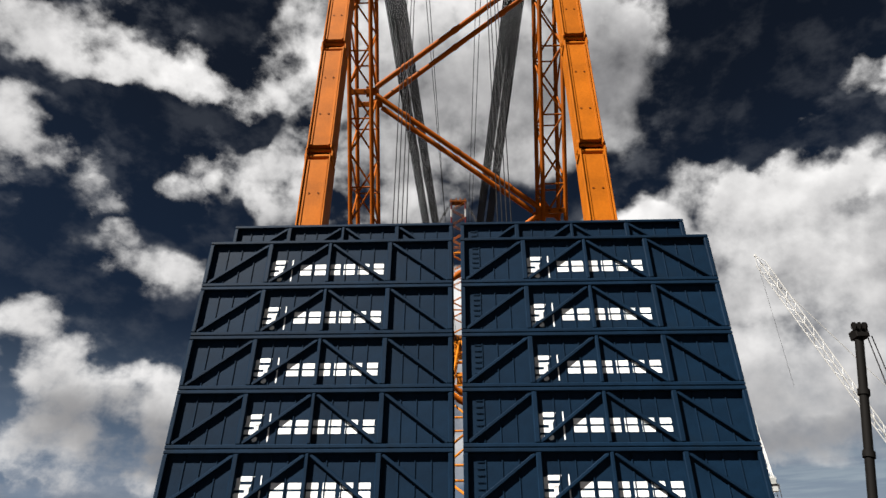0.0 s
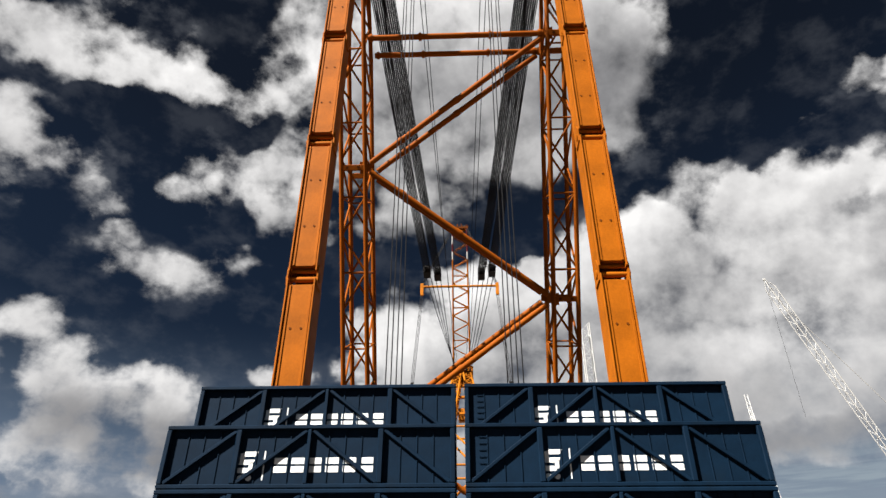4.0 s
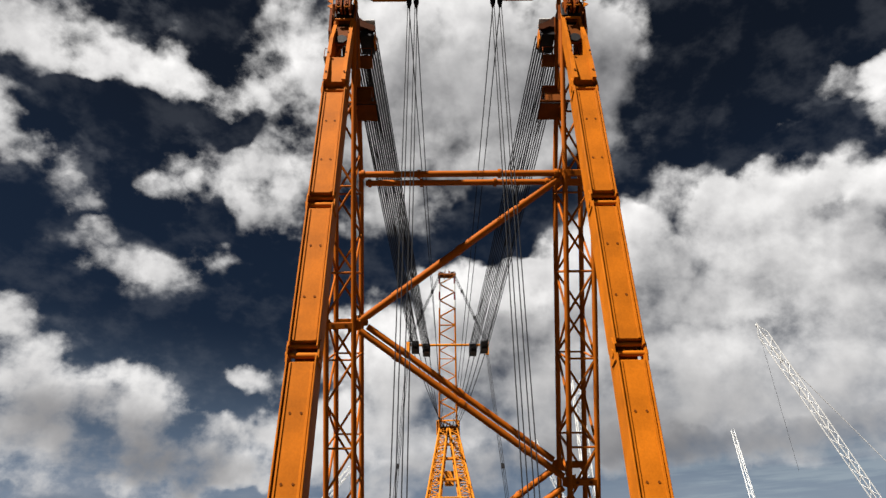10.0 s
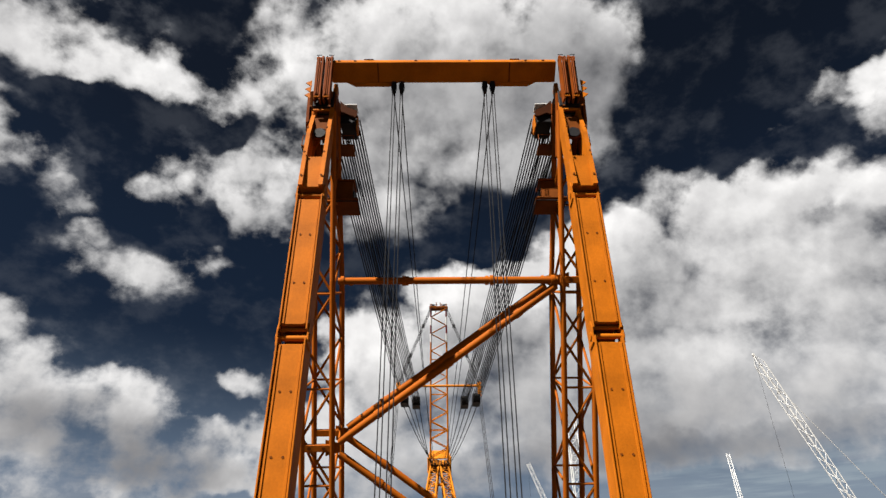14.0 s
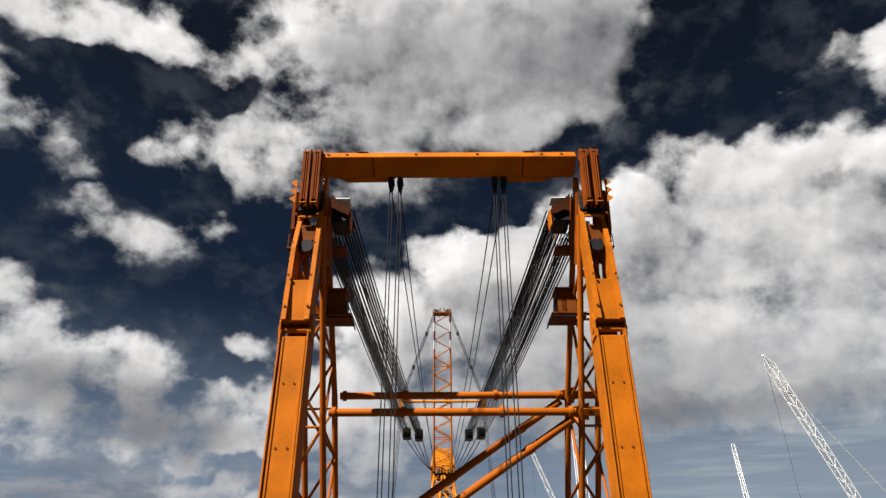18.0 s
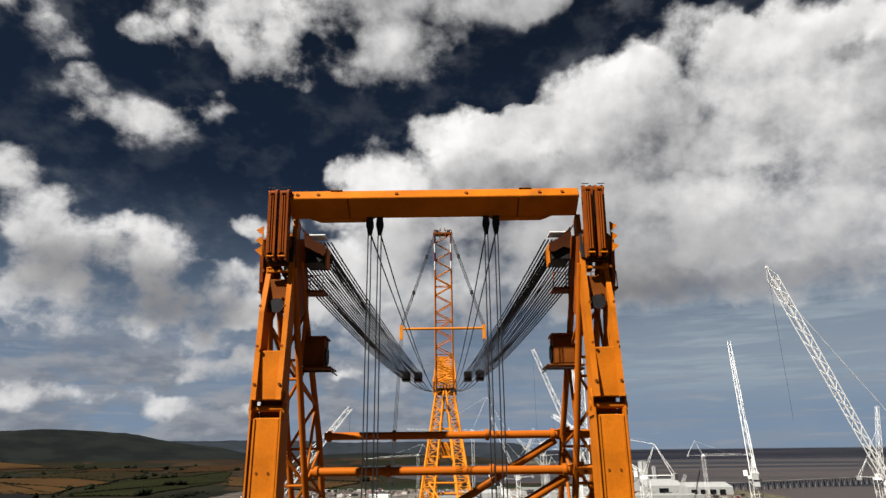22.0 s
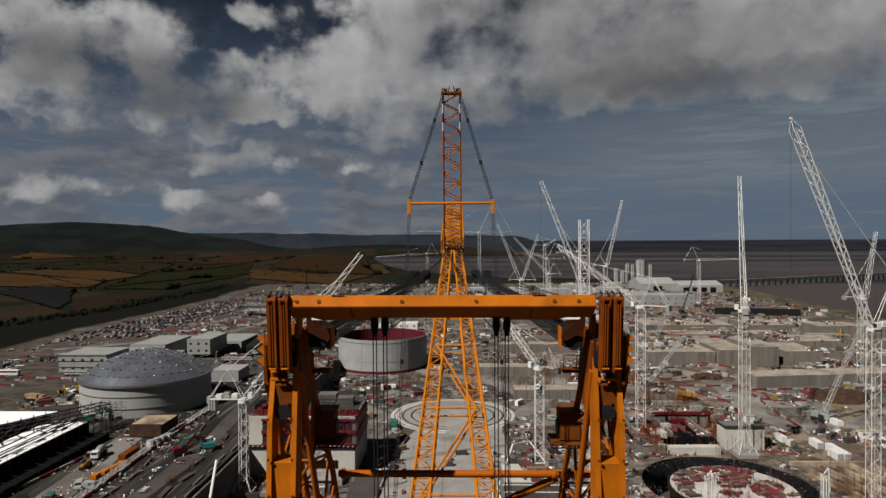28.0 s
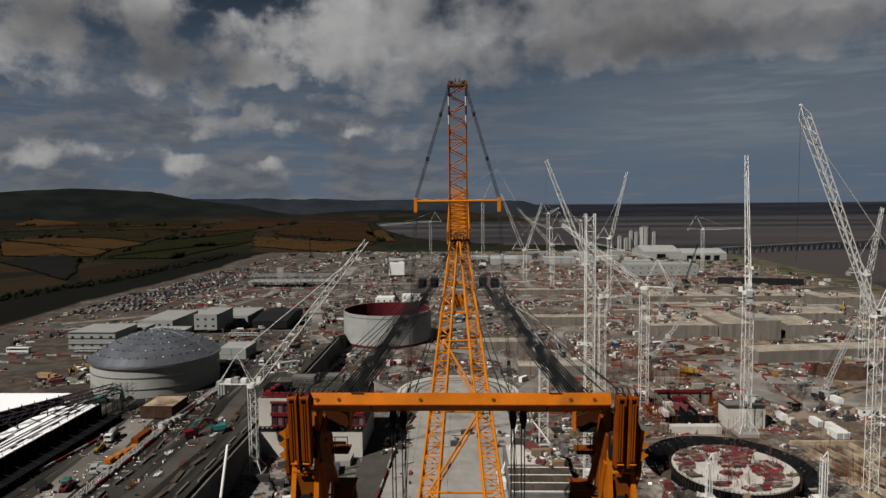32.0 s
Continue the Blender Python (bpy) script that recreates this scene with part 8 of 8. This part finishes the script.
BITS = island_colours("mixed_small_goods", [(0.493, 0.486, 0.471), (0.006, 0.00562, 0.00525), (0.09, 0.008, 0.01), (0.29, 0.275, 0.254), (0.0105, 0.00975, 0.009), (0.11, 0.0495, 0.0132), (0.392, 0.37, 0.334), (0.02, 0.03, 0.055), (0.143, 0.11, 0.077), (0.0045, 0.0045, 0.0045), (0.11, 0.011, 0.0132), (0.609, 0.602, 0.58)])
scatter("small_goods", 9000, EASTS[:4], BITS, "small bright and dark goods, tools and offcuts all over the site", "building materials", 0.42, clear, ("flat", "long", "odd", "odd", "skip"))
scatter("small_goods", 5500, MIDS + WESTS[2:4] + [(-300, 262, -225, 470)], BITS, "small goods and offcuts between the stacks", "building materials", 0.42, clear, ("flat", "long", "odd", "odd", "skip"))
scatter("small_goods", 700, [(-127, 118, -78, 236), (-127, 118, -100, 210)], BITS, "small goods and rubbish lying on the terrace", "building materials", 0.32, lambda x, y: noise.noise((x / 9, y / 16, 2.9)) > 0.0, ("flat", "long", "odd", "odd"))
scatter("small_goods", 3000, [(120, 330, 345, 640), (230, 330, 330, 470), (60, 560, 330, 800)], BITS, "small pale, red and dark goods on and between the foundations", "building materials", 0.6, clear, ("flat", "long", "odd", "odd", "skip"))
scatter("shuttering", 2000, [(60, 210, 140, 300), (103, 206, 130, 219), (20, 290, 120, 380), (120, 160, 150, 205), (66, 226, 112, 252)], REBAR, "red formwork and reinforcement stacks", "formwork", 0.6, clear, ("flat", "long", "long", "low"))
scatter("apron_goods", 260, [(-30, 110, 20, 262), (-32, 190, -20, 262), (10, 188, 34, 262)], MIXED, "odd goods and barriers on the concrete apron", "building materials", 0.6, lambda x, y: noise.noise((x / 14, y / 14, 3.3)) > 0.1)
scatter("apron_goods", 320, [(20, 188, 48, 262), (-72, 180, -60, 190)], REBAR, "red reinforcement bundles beside the apron", "reinforcement", 0.7, None, ("flat", "long", "odd"))
scatter("shore_cabins", 1500, [(290, 640, 430, 960), (270, 690, 400, 960)], MIXED, "white cabins, cars and goods near the shore", "site cabins", 1.0, lambda x, y: noise.noise((x / 30, y / 30, 8.8)) > -0.05)
bars = []
for k in range(2600):
    x0, y0, x1, y1 = random.choice(((120, 158, 150, 204), (66, 212, 112, 262), (66, 212, 112, 262), (96, 280, 116, 304), (20, 290, 110, 380), (20, 290, 110, 380), (40, 400, 120, 470), (150, 380, 240, 480)))
    x, y = random.uniform(x0, x1), random.uniform(y0, y1)
    if noise.noise((x / 7, y / 7, 5.5)) > 0.05 and math.hypot(x - PIT[0], y - PIT[1]) > PIT[2] + 5:
        z = ground_z(x, y)
        bars.append(((x, y, z), (x + random.uniform(-.3, .3), y, z + random.uniform(2, 9)), 0.07))
tagged(attach(new("starter_bars", rods_mesh("starter_bars", bars, BROWN, 3)), Matrix()), "rusty starter bars standing out of the concrete works", "reinforcement", kind="stuff")
frames = []
for k in range(150):
    x0, y0, x1, y1 = random.choice(((20, 290, 120, 380), (60, 210, 140, 300), (150, 250, 250, 420), (40, 400, 200, 560), (-60, 300, 30, 520), (-60, 300, 30, 420), (40, 560, 300, 760)))
    x, y = random.uniform(x0, x1), random.uniform(y0, y1)
    if not clear(x, y):
        continue
    z, nx, ny, nz = top_z(x, y), random.randint(2, 6), random.randint(1, 3), random.randint(1, 3)
    for i in range(nx + 1):
        for j in range(ny + 1):
            frames.append(((x + i * 2, y + j * 2, z), (x + i * 2, y + j * 2, z + nz * 2 + 1), 0.07))
    for l in range(1, nz + 1):
        for j in range(ny + 1):
            frames.append(((x, y + j * 2, z + l * 2), (x + nx * 2, y + j * 2, z + l * 2), 0.07))
        for i in range(nx + 1):
            frames.append(((x + i * 2, y, z + l * 2), (x + i * 2, y + ny * 2, z + l * 2), 0.07))
tagged(attach(new("scaffolding", rods_mesh("scaffolding", frames, BROWN, 3)), Matrix()), "brown tube scaffolds round the concrete works", "scaffolding", kind="stuff")
heaps("spoil_heaps", 520, EASTS + MIDS + WESTS[1:], "heaps of brown spoil about the site", clear)
cars = []
for row in range(16):
    for k in range(34):
        if random.random() < 0.62:
            x, y = -322 + row * 4.2 + k * -0.6 + random.uniform(-.4, .4), 470 + k * 11 + row * 1.5 + random.uniform(-1.5, 1.5)
            z = ground_z(x, y)
            a = 1.2 + random.uniform(-.06, .06)
            cars.append(((x, y, z + 0.6), (4.4, 1.8, 0.9), a))
            cars.append(((x, y, z + 1.3), (2.4, 1.6, 0.6), a))
tagged(attach(new("car_park", boxes_mesh("car_park", cars, CARS)), Matrix()), "rows of parked cars along the site edge", "parked cars", kind="stuff")


# ---- plant, cabins and stores standing about the site ----
def wheels(t, R, spots, r, w):
    for x, y in spots:
        tube("wheel", R @ Vector((x - w / 2, y, r)), R @ Vector((x + w / 2, y, r)), r, RUBBER, t, sides=12)


def telehandler(mat, label):
    t = thing("telehandler", (0, 0, 0), label, "telehandler", "telehandlers")
    box("chassis", (0, 0, 1.15), (1.9, 4.6, 0.8), mat, t)
    box("cab", (-0.55, 0.1, 2.1), (0.9, 1.5, 1.4), GLASSDARK, t)
    m, n = along((0.45, 2.1, 2.0), (0.45, -3.4, 1.5))
    box("lifting_arm", None, (0.4, 0.5, n), mat, t, m=m)
    box("fork_carriage", (0.45, -3.6, 0.9), (1.3, 0.3, 1.0), DARK, t)
    wheels(t, Matrix(), ((-1.0, -1.5), (1.0, -1.5), (-1.0, 1.5), (1.0, 1.5)), 0.6, 0.4)
    return t


def mixer_truck():
    t = thing("mixer_truck", (0, 0, 0), "white concrete mixer truck with a ribbed drum", "mixer truck", "mixer trucks")
    box("chassis", (0, 0, 1.0), (2.3, 8.4, 0.4), DARK, t)
    box("cab", (0, -3.3, 2.1), (2.4, 1.9, 2.1), WHITE, t)
    box("windscreen", (0, -4.26, 2.5), (2.0, 0.06, 0.8), GLASSDARK, t)
    m, n = along((0, -2.0, 2.2), (0, 3.2, 3.0))
    bm = bmesh.new()
    for r0, r1, z0, z1 in ((0.7, 1.2, 0.0, 1.5), (1.2, 1.2, 1.5, 3.2), (1.2, 0.55, 3.2, n)):
        got = bmesh.ops.create_cone(bm, cap_ends=True, segments=14, radius1=r0, radius2=r1, depth=z1 - z0)
        bmesh.ops.translate(bm, vec=(0, 0, (z0 + z1) / 2 - n / 2), verts=got["verts"])
    part("drum", bm, CLAD, t, m=m)
    box("chute", (0, 3.9, 2.0), (0.6, 0.8, 1.2), CLAD, t)
    wheels(t, Matrix(), ((-1.1, -2.9), (1.1, -2.9), (-1.1, 1.4), (1.1, 1.4), (-1.1, 2.7), (1.1, 2.7)), 0.5, 0.35)
    return t


def cabin_unit(mat, label):
    t = thing("welfare_cabin", (0, 0, 0), label, "cabin", "welfare cabins")
    box("body", (0, 0, 1.45), (9.4, 2.9, 2.7), mat, t)
    box("roof", (0, 0, 2.86), (9.6, 3.1, 0.12), CLAD, t)
    for x in (-3.0, 2.6):
        box("window", (x, -1.46, 1.7), (1.5, 0.06, 0.9), GLASSDARK, t)
    box("door", (0.1, -1.47, 1.15), (0.9, 0.06, 2.0), CLAD, t)
    return t


def store_container(mat, label):
    t = thing("storage_container", (0, 0, 0), label, "container", "storage containers")
    bm = bmesh.new()
    pts = [((-3.0 + 0.2 * k), -1.2 - (0.05 if (k // 2) % 2 else 0.0)) for k in range(31)]
    outline = pts + [(-x, -y) for x, y in pts]
    f = bm.faces.new([bm.verts.new((x, y, 0.1)) for x, y in outline])
    got = bmesh.ops.extrude_face_region(bm, geom=[f])
    bmesh.ops.translate(bm, vec=(0, 0, 2.4), verts=[v for v in got["geom"] if isinstance(v, bmesh.types.BMVert)])
    bmesh.ops.recalc_face_normals(bm, faces=bm.faces)
    part("ribbed_shell", bm, mat, t)
    for y in (-0.6, 0.6):
        box("door_leaf", (3.04, y, 1.3), (0.08, 1.1, 2.2), mat, t)
    return t


def skip_bin(mat):
    t = thing("waste_skip", (0, 0, 0), "open painted steel waste skip part-filled with rubble", "skip", "waste skips")
    solid("tub", [(-1.3, 0.0), (1.3, 0.0), (1.9, 1.4), (1.8, 1.4), (1.25, 0.9), (-1.25, 0.9), (-1.8, 1.4), (-1.9, 1.4)], 1.7, mat, t, Matrix())
    box("rubble", (0, 0, 1.0), (2.7, 1.5, 0.35), EARTH, t)
    return t


def pipe_stack(mat, r, label):
    t = thing("pipe_stack", (0, 0, 0), label, "pipes", "pipe stacks")
    for row, count in enumerate((4, 3, 2)):
        for k in range(count):
            x = (k - (count - 1) / 2) * 2 * r
            tube("pipe", (x, -3, r + row * 1.73 * r), (x, 3, r + row * 1.73 * r), r, mat, t, sides=10)
    return t


def pallet_stack(mat, label):
    t = thing("pallet_load", (0, 0, 0), label, "pallet load", "pallet loads")
    box("pallet", (0, 0, 0.08), (1.3, 1.1, 0.15), TIMBER, t)
    for k in range(3):
        box("pack", (0.02 * k, 0.03 * k, 0.36 + 0.4 * k), (1.2 - 0.06 * k, 1.0, 0.38), mat, t)
    return t


def generator():
    t = thing("generator", (0, 0, 0), "boxy site generator on a skid", "generator", "generators")
    box("housing", (0, 0, 1.0), (1.3, 3.2, 1.5), YELLOW, t)
    box("skid", (0, 0, 0.12), (1.4, 3.4, 0.22), DARK, t)
    tube("exhaust", (0.3, 1.0, 1.7), (0.3, 1.0, 2.3), 0.08, DARK, t, sides=8)
    return t


def light_tower():
    t = thing("lighting_tower", (0, 0, 0), "trailer lighting tower with four lamp heads", "lighting tower", "lighting towers")
    box("trailer", (0, 0, 0.7), (1.4, 2.2, 0.9), TANKWHITE, t)
    tube("mast", (0, 0, 1.0), (0, 0, 8.5), 0.09, STEEL, t, sides=6)
    for x in (-0.6, 0.6):
        box("lamp_head", (x, -0.1, 8.4), (0.5, 0.25, 0.4), CLAD, t)
    return t


rng_site = random.Random(71)


def about(proto, count, spots):
    """Copies of a thing at seeded places, the first in the prototype's own stead."""
    for k, (x, y, a) in zip(range(count), spots):
        m = Matrix.Translation((x, y, top_z(x, y) + 0.02)) @ Matrix.Rotation(a, 4, "Z")
        if k == 0:
            proto.matrix_basis = m
        else:
            copy_thing(proto, m)


def open_ground(areas, apart):
    taken = []
    while True:
        x0, y0, x1, y1 = rng_site.choice(areas)
        x, y = rng_site.uniform(x0, x1), rng_site.uniform(y0, y1)
        if clear(x, y) and all(math.hypot(x - u, y - v) > apart for u, v in taken):
            taken.append((x, y))
            yield x, y, rng_site.choice((0.1, 1.67, 0.6, -0.4))


def on_roads(reach):
    while True:
        line, width = rng_site.choice(ROADLINES)
        k = rng_site.randrange(1, len(line) - 1)
        (x0, y0), (x, y), (x1, y1) = line[k - 1], line[k], line[k + 1]
        if y < reach:
            d = math.hypot(x1 - x0, y1 - y0)
            q = rng_site.choice((-1, 1)) * width * 0.22
            yield x - (y1 - y0) / d * q, y + (x1 - x0) / d * q, math.atan2(-(x1 - x0), y1 - y0) + (math.pi if q < 0 else 0)


NEARBY = [(25, 190, 150, 330), (120, 200, 230, 330), (140, 330, 260, 400), (-72, 230, -34, 340)]
INLAND = [(-120, 240, -80, 400), (-300, 262, -200, 430), (-110, 430, 30, 560), (40, 330, 130, 480)]
about(telehandler(YELLOW, "yellow telehandler with a lowered arm on the haul road"), 6, on_roads(420))
about(telehandler(REDOX, "dark red telehandler parked beside the works"), 4, on_roads(420))
about(mixer_truck(), 5, on_roads(520))
about(cabin_unit(WHITE, "long white welfare cabin with two windows"), 10, open_ground(INLAND + NEARBY[1:3], 16))
about(cabin_unit(BLUEPAINT, "long blue welfare cabin with two windows"), 4, open_ground(INLAND, 16))
about(store_container(REDOX, "dark red ribbed storage container on bare ground"), 6, open_ground(NEARBY + INLAND[:1], 12))
about(store_container(WHITE, "white ribbed storage container on bare ground"), 6, open_ground(NEARBY, 12))
about(store_container(GREEN, "green ribbed storage container on bare ground"), 3, open_ground(NEARBY + INLAND, 12))
about(skip_bin(YELLOW), 6, open_ground(NEARBY, 9))
about(skip_bin(BLUEPAINT), 5, open_ground(NEARBY + INLAND, 9))
about(pipe_stack(STEEL, 0.32, "stack of grey steel pipes lying on the ground"), 4, open_ground(NEARBY, 9))
about(pipe_stack(BROWN, 0.24, "stack of rusty brown pipes lying on the ground"), 4, open_ground(NEARBY + [(-112, 262, -78, 400)], 9))
about(pallet_stack(SHEETWHITE, "pallet of white wrapped packs"), 7, open_ground(NEARBY, 5))
about(pallet_stack(TIMBER, "pallet of stacked plywood sheets"), 6, open_ground(NEARBY + INLAND[:1], 5))
about(generator(), 5, open_ground(NEARBY, 9))
about(light_tower(), 6, open_ground(NEARBY + INLAND[:1], 20))

# ---- hedges, trees and woods of the fields ----
def clumps(name, spots, label, category="trees"):
    verts, faces = [], []
    for x, y, r in spots:
        z0 = ground_z(x, y)
        for k in range(7):
            cx, cy, cz = x + random.uniform(-.6, .6) * r, y + random.uniform(-.6, .6) * r, z0 + random.uniform(0.35, 1.0) * r
            q = r * random.uniform(0.35, 0.6)
            b = len(verts)
            rot = random.uniform(0, 3)
            for dx, dy, dz in ((1, 0, 0), (0, 1, 0), (-1, 0, 0), (0, -1, 0), (0, 0, 1), (0, 0, -1)):
                c, s = math.cos(rot), math.sin(rot)
                j = random.uniform(0.75, 1.25)
                verts.append((cx + q * j * (dx * c - dy * s), cy + q * j * (dx * s + dy * c), cz + q * j * dz))
            faces += [(b + i, b + (i + 1) % 4, b + 4) for i in range(4)] + [(b + (i + 1) % 4, b + i, b + 5) for i in range(4)]
    me = bpy.data.meshes.new(name)
    me.from_pydata(verts, [], faces)
    me.materials.append(LEAF)
    return tagged(attach(new(name, me), Matrix()), label, category, kind="stuff")


spots = []
for n in range(120):
    x, y = random.uniform(-2600, -420), random.uniform(500, 3000)
    a, ln = random.choice((0.35, 1.9, 0.2, 1.75)) + random.uniform(-.15, .15), random.uniform(120, 420)
    for k in range(int(ln / 9)):
        if random.random() < 0.8:
            spots.append((x + math.cos(a) * k * 9 + random.uniform(-3, 3), y + math.sin(a) * k * 9 + random.uniform(-3, 3), random.uniform(1.2, 3.2)))


# ---- the larger fields, each a shallow sheet of crop or stubble with a hedge round it ----
def crop(name, colour, stripe):
    return material(name, colour, 0.95, vary=0.22, scale=0.008, fine_scale=0.08, bump=0.05, dirt=stripe, dirt_at=(0.45, 0.75), coords="World", gloss=0.01)


# crop colours are darkened for cloud shade over the fields
CROPS = {"gold": (crop("stubble", (0.0288, 0.0158, 0.0063), (0.0208, 0.0114, 0.0050)), "golden stubble field with a dark hedge round it"),
         "brown": (crop("ploughed_earth", (0.0172, 0.0090, 0.0042), (0.0118, 0.0064, 0.0032)), "brown ploughed field with a dark hedge round it"),
         "olive": (crop("dry_pasture", (0.0100, 0.0078, 0.0038), (0.0070, 0.0059, 0.0030)), "dull olive pasture with a dark hedge round it"),
         "green": (crop("pasture", (0.0078, 0.0082, 0.0032), (0.0054, 0.0059, 0.0026)), "dark green pasture with a dark hedge round it"),
         # this grey holds the cloud shade over the ground
         "grey": (crop("cloud_shaded_ground", (0.0068, 0.0066, 0.0069), (0.0045, 0.0045, 0.0045)), "ground beside the fields, coloured grey for cloud shade")}
FIELDS = [("gold", (-2177, 2978), (-2165, 3106), (-1942, 3142), (-2010, 2844)), ("gold", (-2038, 2801), (-1863, 3098), (-1633, 3099), (-1706, 2914)), ("gold", (-1635, 2720), (-1549, 2984), (-1484, 2952), (-1583, 2660)),
          ("brown", (-1999, 2651), (-1742, 2933), (-1590, 2877), (-1922, 2547)), ("green", (-1646, 2174), (-1571, 2549), (-1470, 2900), (-1335, 2340)), ("brown", (-1312, 2312), (-1276, 2621), (-1094, 2549), (-956, 2052)),
          ("olive", (-1295, 1955), (-1326, 2286), (-912, 1975), (-724, 1395))]
FIELDS += [("gold", (-1091, 1445), (-1320, 1925), (-708, 1368), (-691, 1187)), ("gold", (-1071, 1395), (-885, 1290), (-639, 1051), (-830, 1077)), ("gold", (-870, 1280), (-760, 1235), (-679, 1162), (-650, 1060)),
           ("green", (-620, 1060), (-726, 1480), (-694, 2072), (-530, 1560)), ("green", (-610, 1030), (-560, 1290), (-525, 1530), (-500, 1040)), ("brown", (-862, 1995), (-1198, 3099), (-860, 3269), (-728, 2202)),
           ("brown", (-581, 1922), (-839, 3241), (-480, 3228), (-205, 1525)), ("gold", (-472, 1379), (-605, 1790), (-205, 1470), (-239, 1180)), ("gold", (-322, 2090), (-292, 2350), (-165, 1560), (-200, 1550)),
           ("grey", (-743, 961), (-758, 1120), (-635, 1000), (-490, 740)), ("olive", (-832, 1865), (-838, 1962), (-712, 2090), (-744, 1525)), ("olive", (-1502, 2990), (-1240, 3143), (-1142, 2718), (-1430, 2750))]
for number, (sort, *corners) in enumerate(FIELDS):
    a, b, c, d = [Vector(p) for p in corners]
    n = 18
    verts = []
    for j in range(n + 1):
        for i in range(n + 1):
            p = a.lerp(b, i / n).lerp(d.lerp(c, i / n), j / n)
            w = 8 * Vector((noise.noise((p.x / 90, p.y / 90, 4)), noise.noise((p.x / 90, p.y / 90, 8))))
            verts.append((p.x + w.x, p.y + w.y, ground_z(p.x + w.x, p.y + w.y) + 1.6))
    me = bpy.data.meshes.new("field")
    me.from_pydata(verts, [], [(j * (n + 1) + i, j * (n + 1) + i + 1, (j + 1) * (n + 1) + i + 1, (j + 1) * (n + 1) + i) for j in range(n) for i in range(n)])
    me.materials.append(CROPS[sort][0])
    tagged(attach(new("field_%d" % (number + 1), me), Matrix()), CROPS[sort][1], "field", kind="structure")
    step = 7 if a.y < 2300 else 13
    for p, q in ((a, b), (b, c), (c, d), (d, a)):
        for k in range(int((q - p).length / step)):
            s = p.lerp(q, (k + random.random() * 0.5) * step / (q - p).length)
            w = 8 * Vector((noise.noise((s.x / 90, s.y / 90, 4)), noise.noise((s.x / 90, s.y / 90, 8))))
            big = random.uniform(5, 9) if noise.noise((s.x / 60, s.y / 60, 2.2)) > 0.42 else random.uniform(1.2, 2.6)
            spots.append((s.x + w.x, s.y + w.y, big * (1.0 if step == 7 else 1.3)))
clumps("hedgerow", [p for p in spots if p[0] < -430 or p[1] > 1170], "dark hedgerows and field trees", "hedges")
# a far range of hills across the estuary, haze painted into its blue-grey
verts, faces = [], []
count = 90
for i in range(count + 1):
    az = radians(-32 + 41.5 * i / count)
    h = (166 - 0.55 * i + 22 * noise.noise((i * 0.11, 3.3, 0)) + 7 * noise.noise((i * 0.5, 1.1, 0))) * smooth(0, 9, count - i) + 2
    for r, z in ((4300, -12), (4520, 0.5 * h), (4700, 0.86 * h), (4800, h), (4880, 0.6 * h)):
        verts.append((r * math.sin(az), r * math.cos(az) - 30, z))
    if i:
        k = (i - 1) * 5
        faces += [(k + j, k + j + 5, k + j + 6, k + j + 1) for j in range(4)]
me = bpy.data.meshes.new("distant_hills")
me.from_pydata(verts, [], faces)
me.materials.append(material("haze_tinted_hills", (0.0125, 0.0155, 0.0195), 0.95, vary=0.3, scale=0.004, fine_scale=0.02, bump=0.0, coords="World", gloss=0.01))
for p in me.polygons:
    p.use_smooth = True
tagged(attach(new("distant_hills", me), Matrix()), "far range of hills beyond the fields, painted blue-grey for haze", "hills", kind="structure")
belt = []
for k in range(230):
    u = k / 230
    belt.append((-385 - 40 * u + random.uniform(-13, 13) - 60 * (1 - u), 330 + 800 * u, random.uniform(1.3, 4.4)))
clumps("tree_belt", belt, "dark belt of trees outside the site fence")
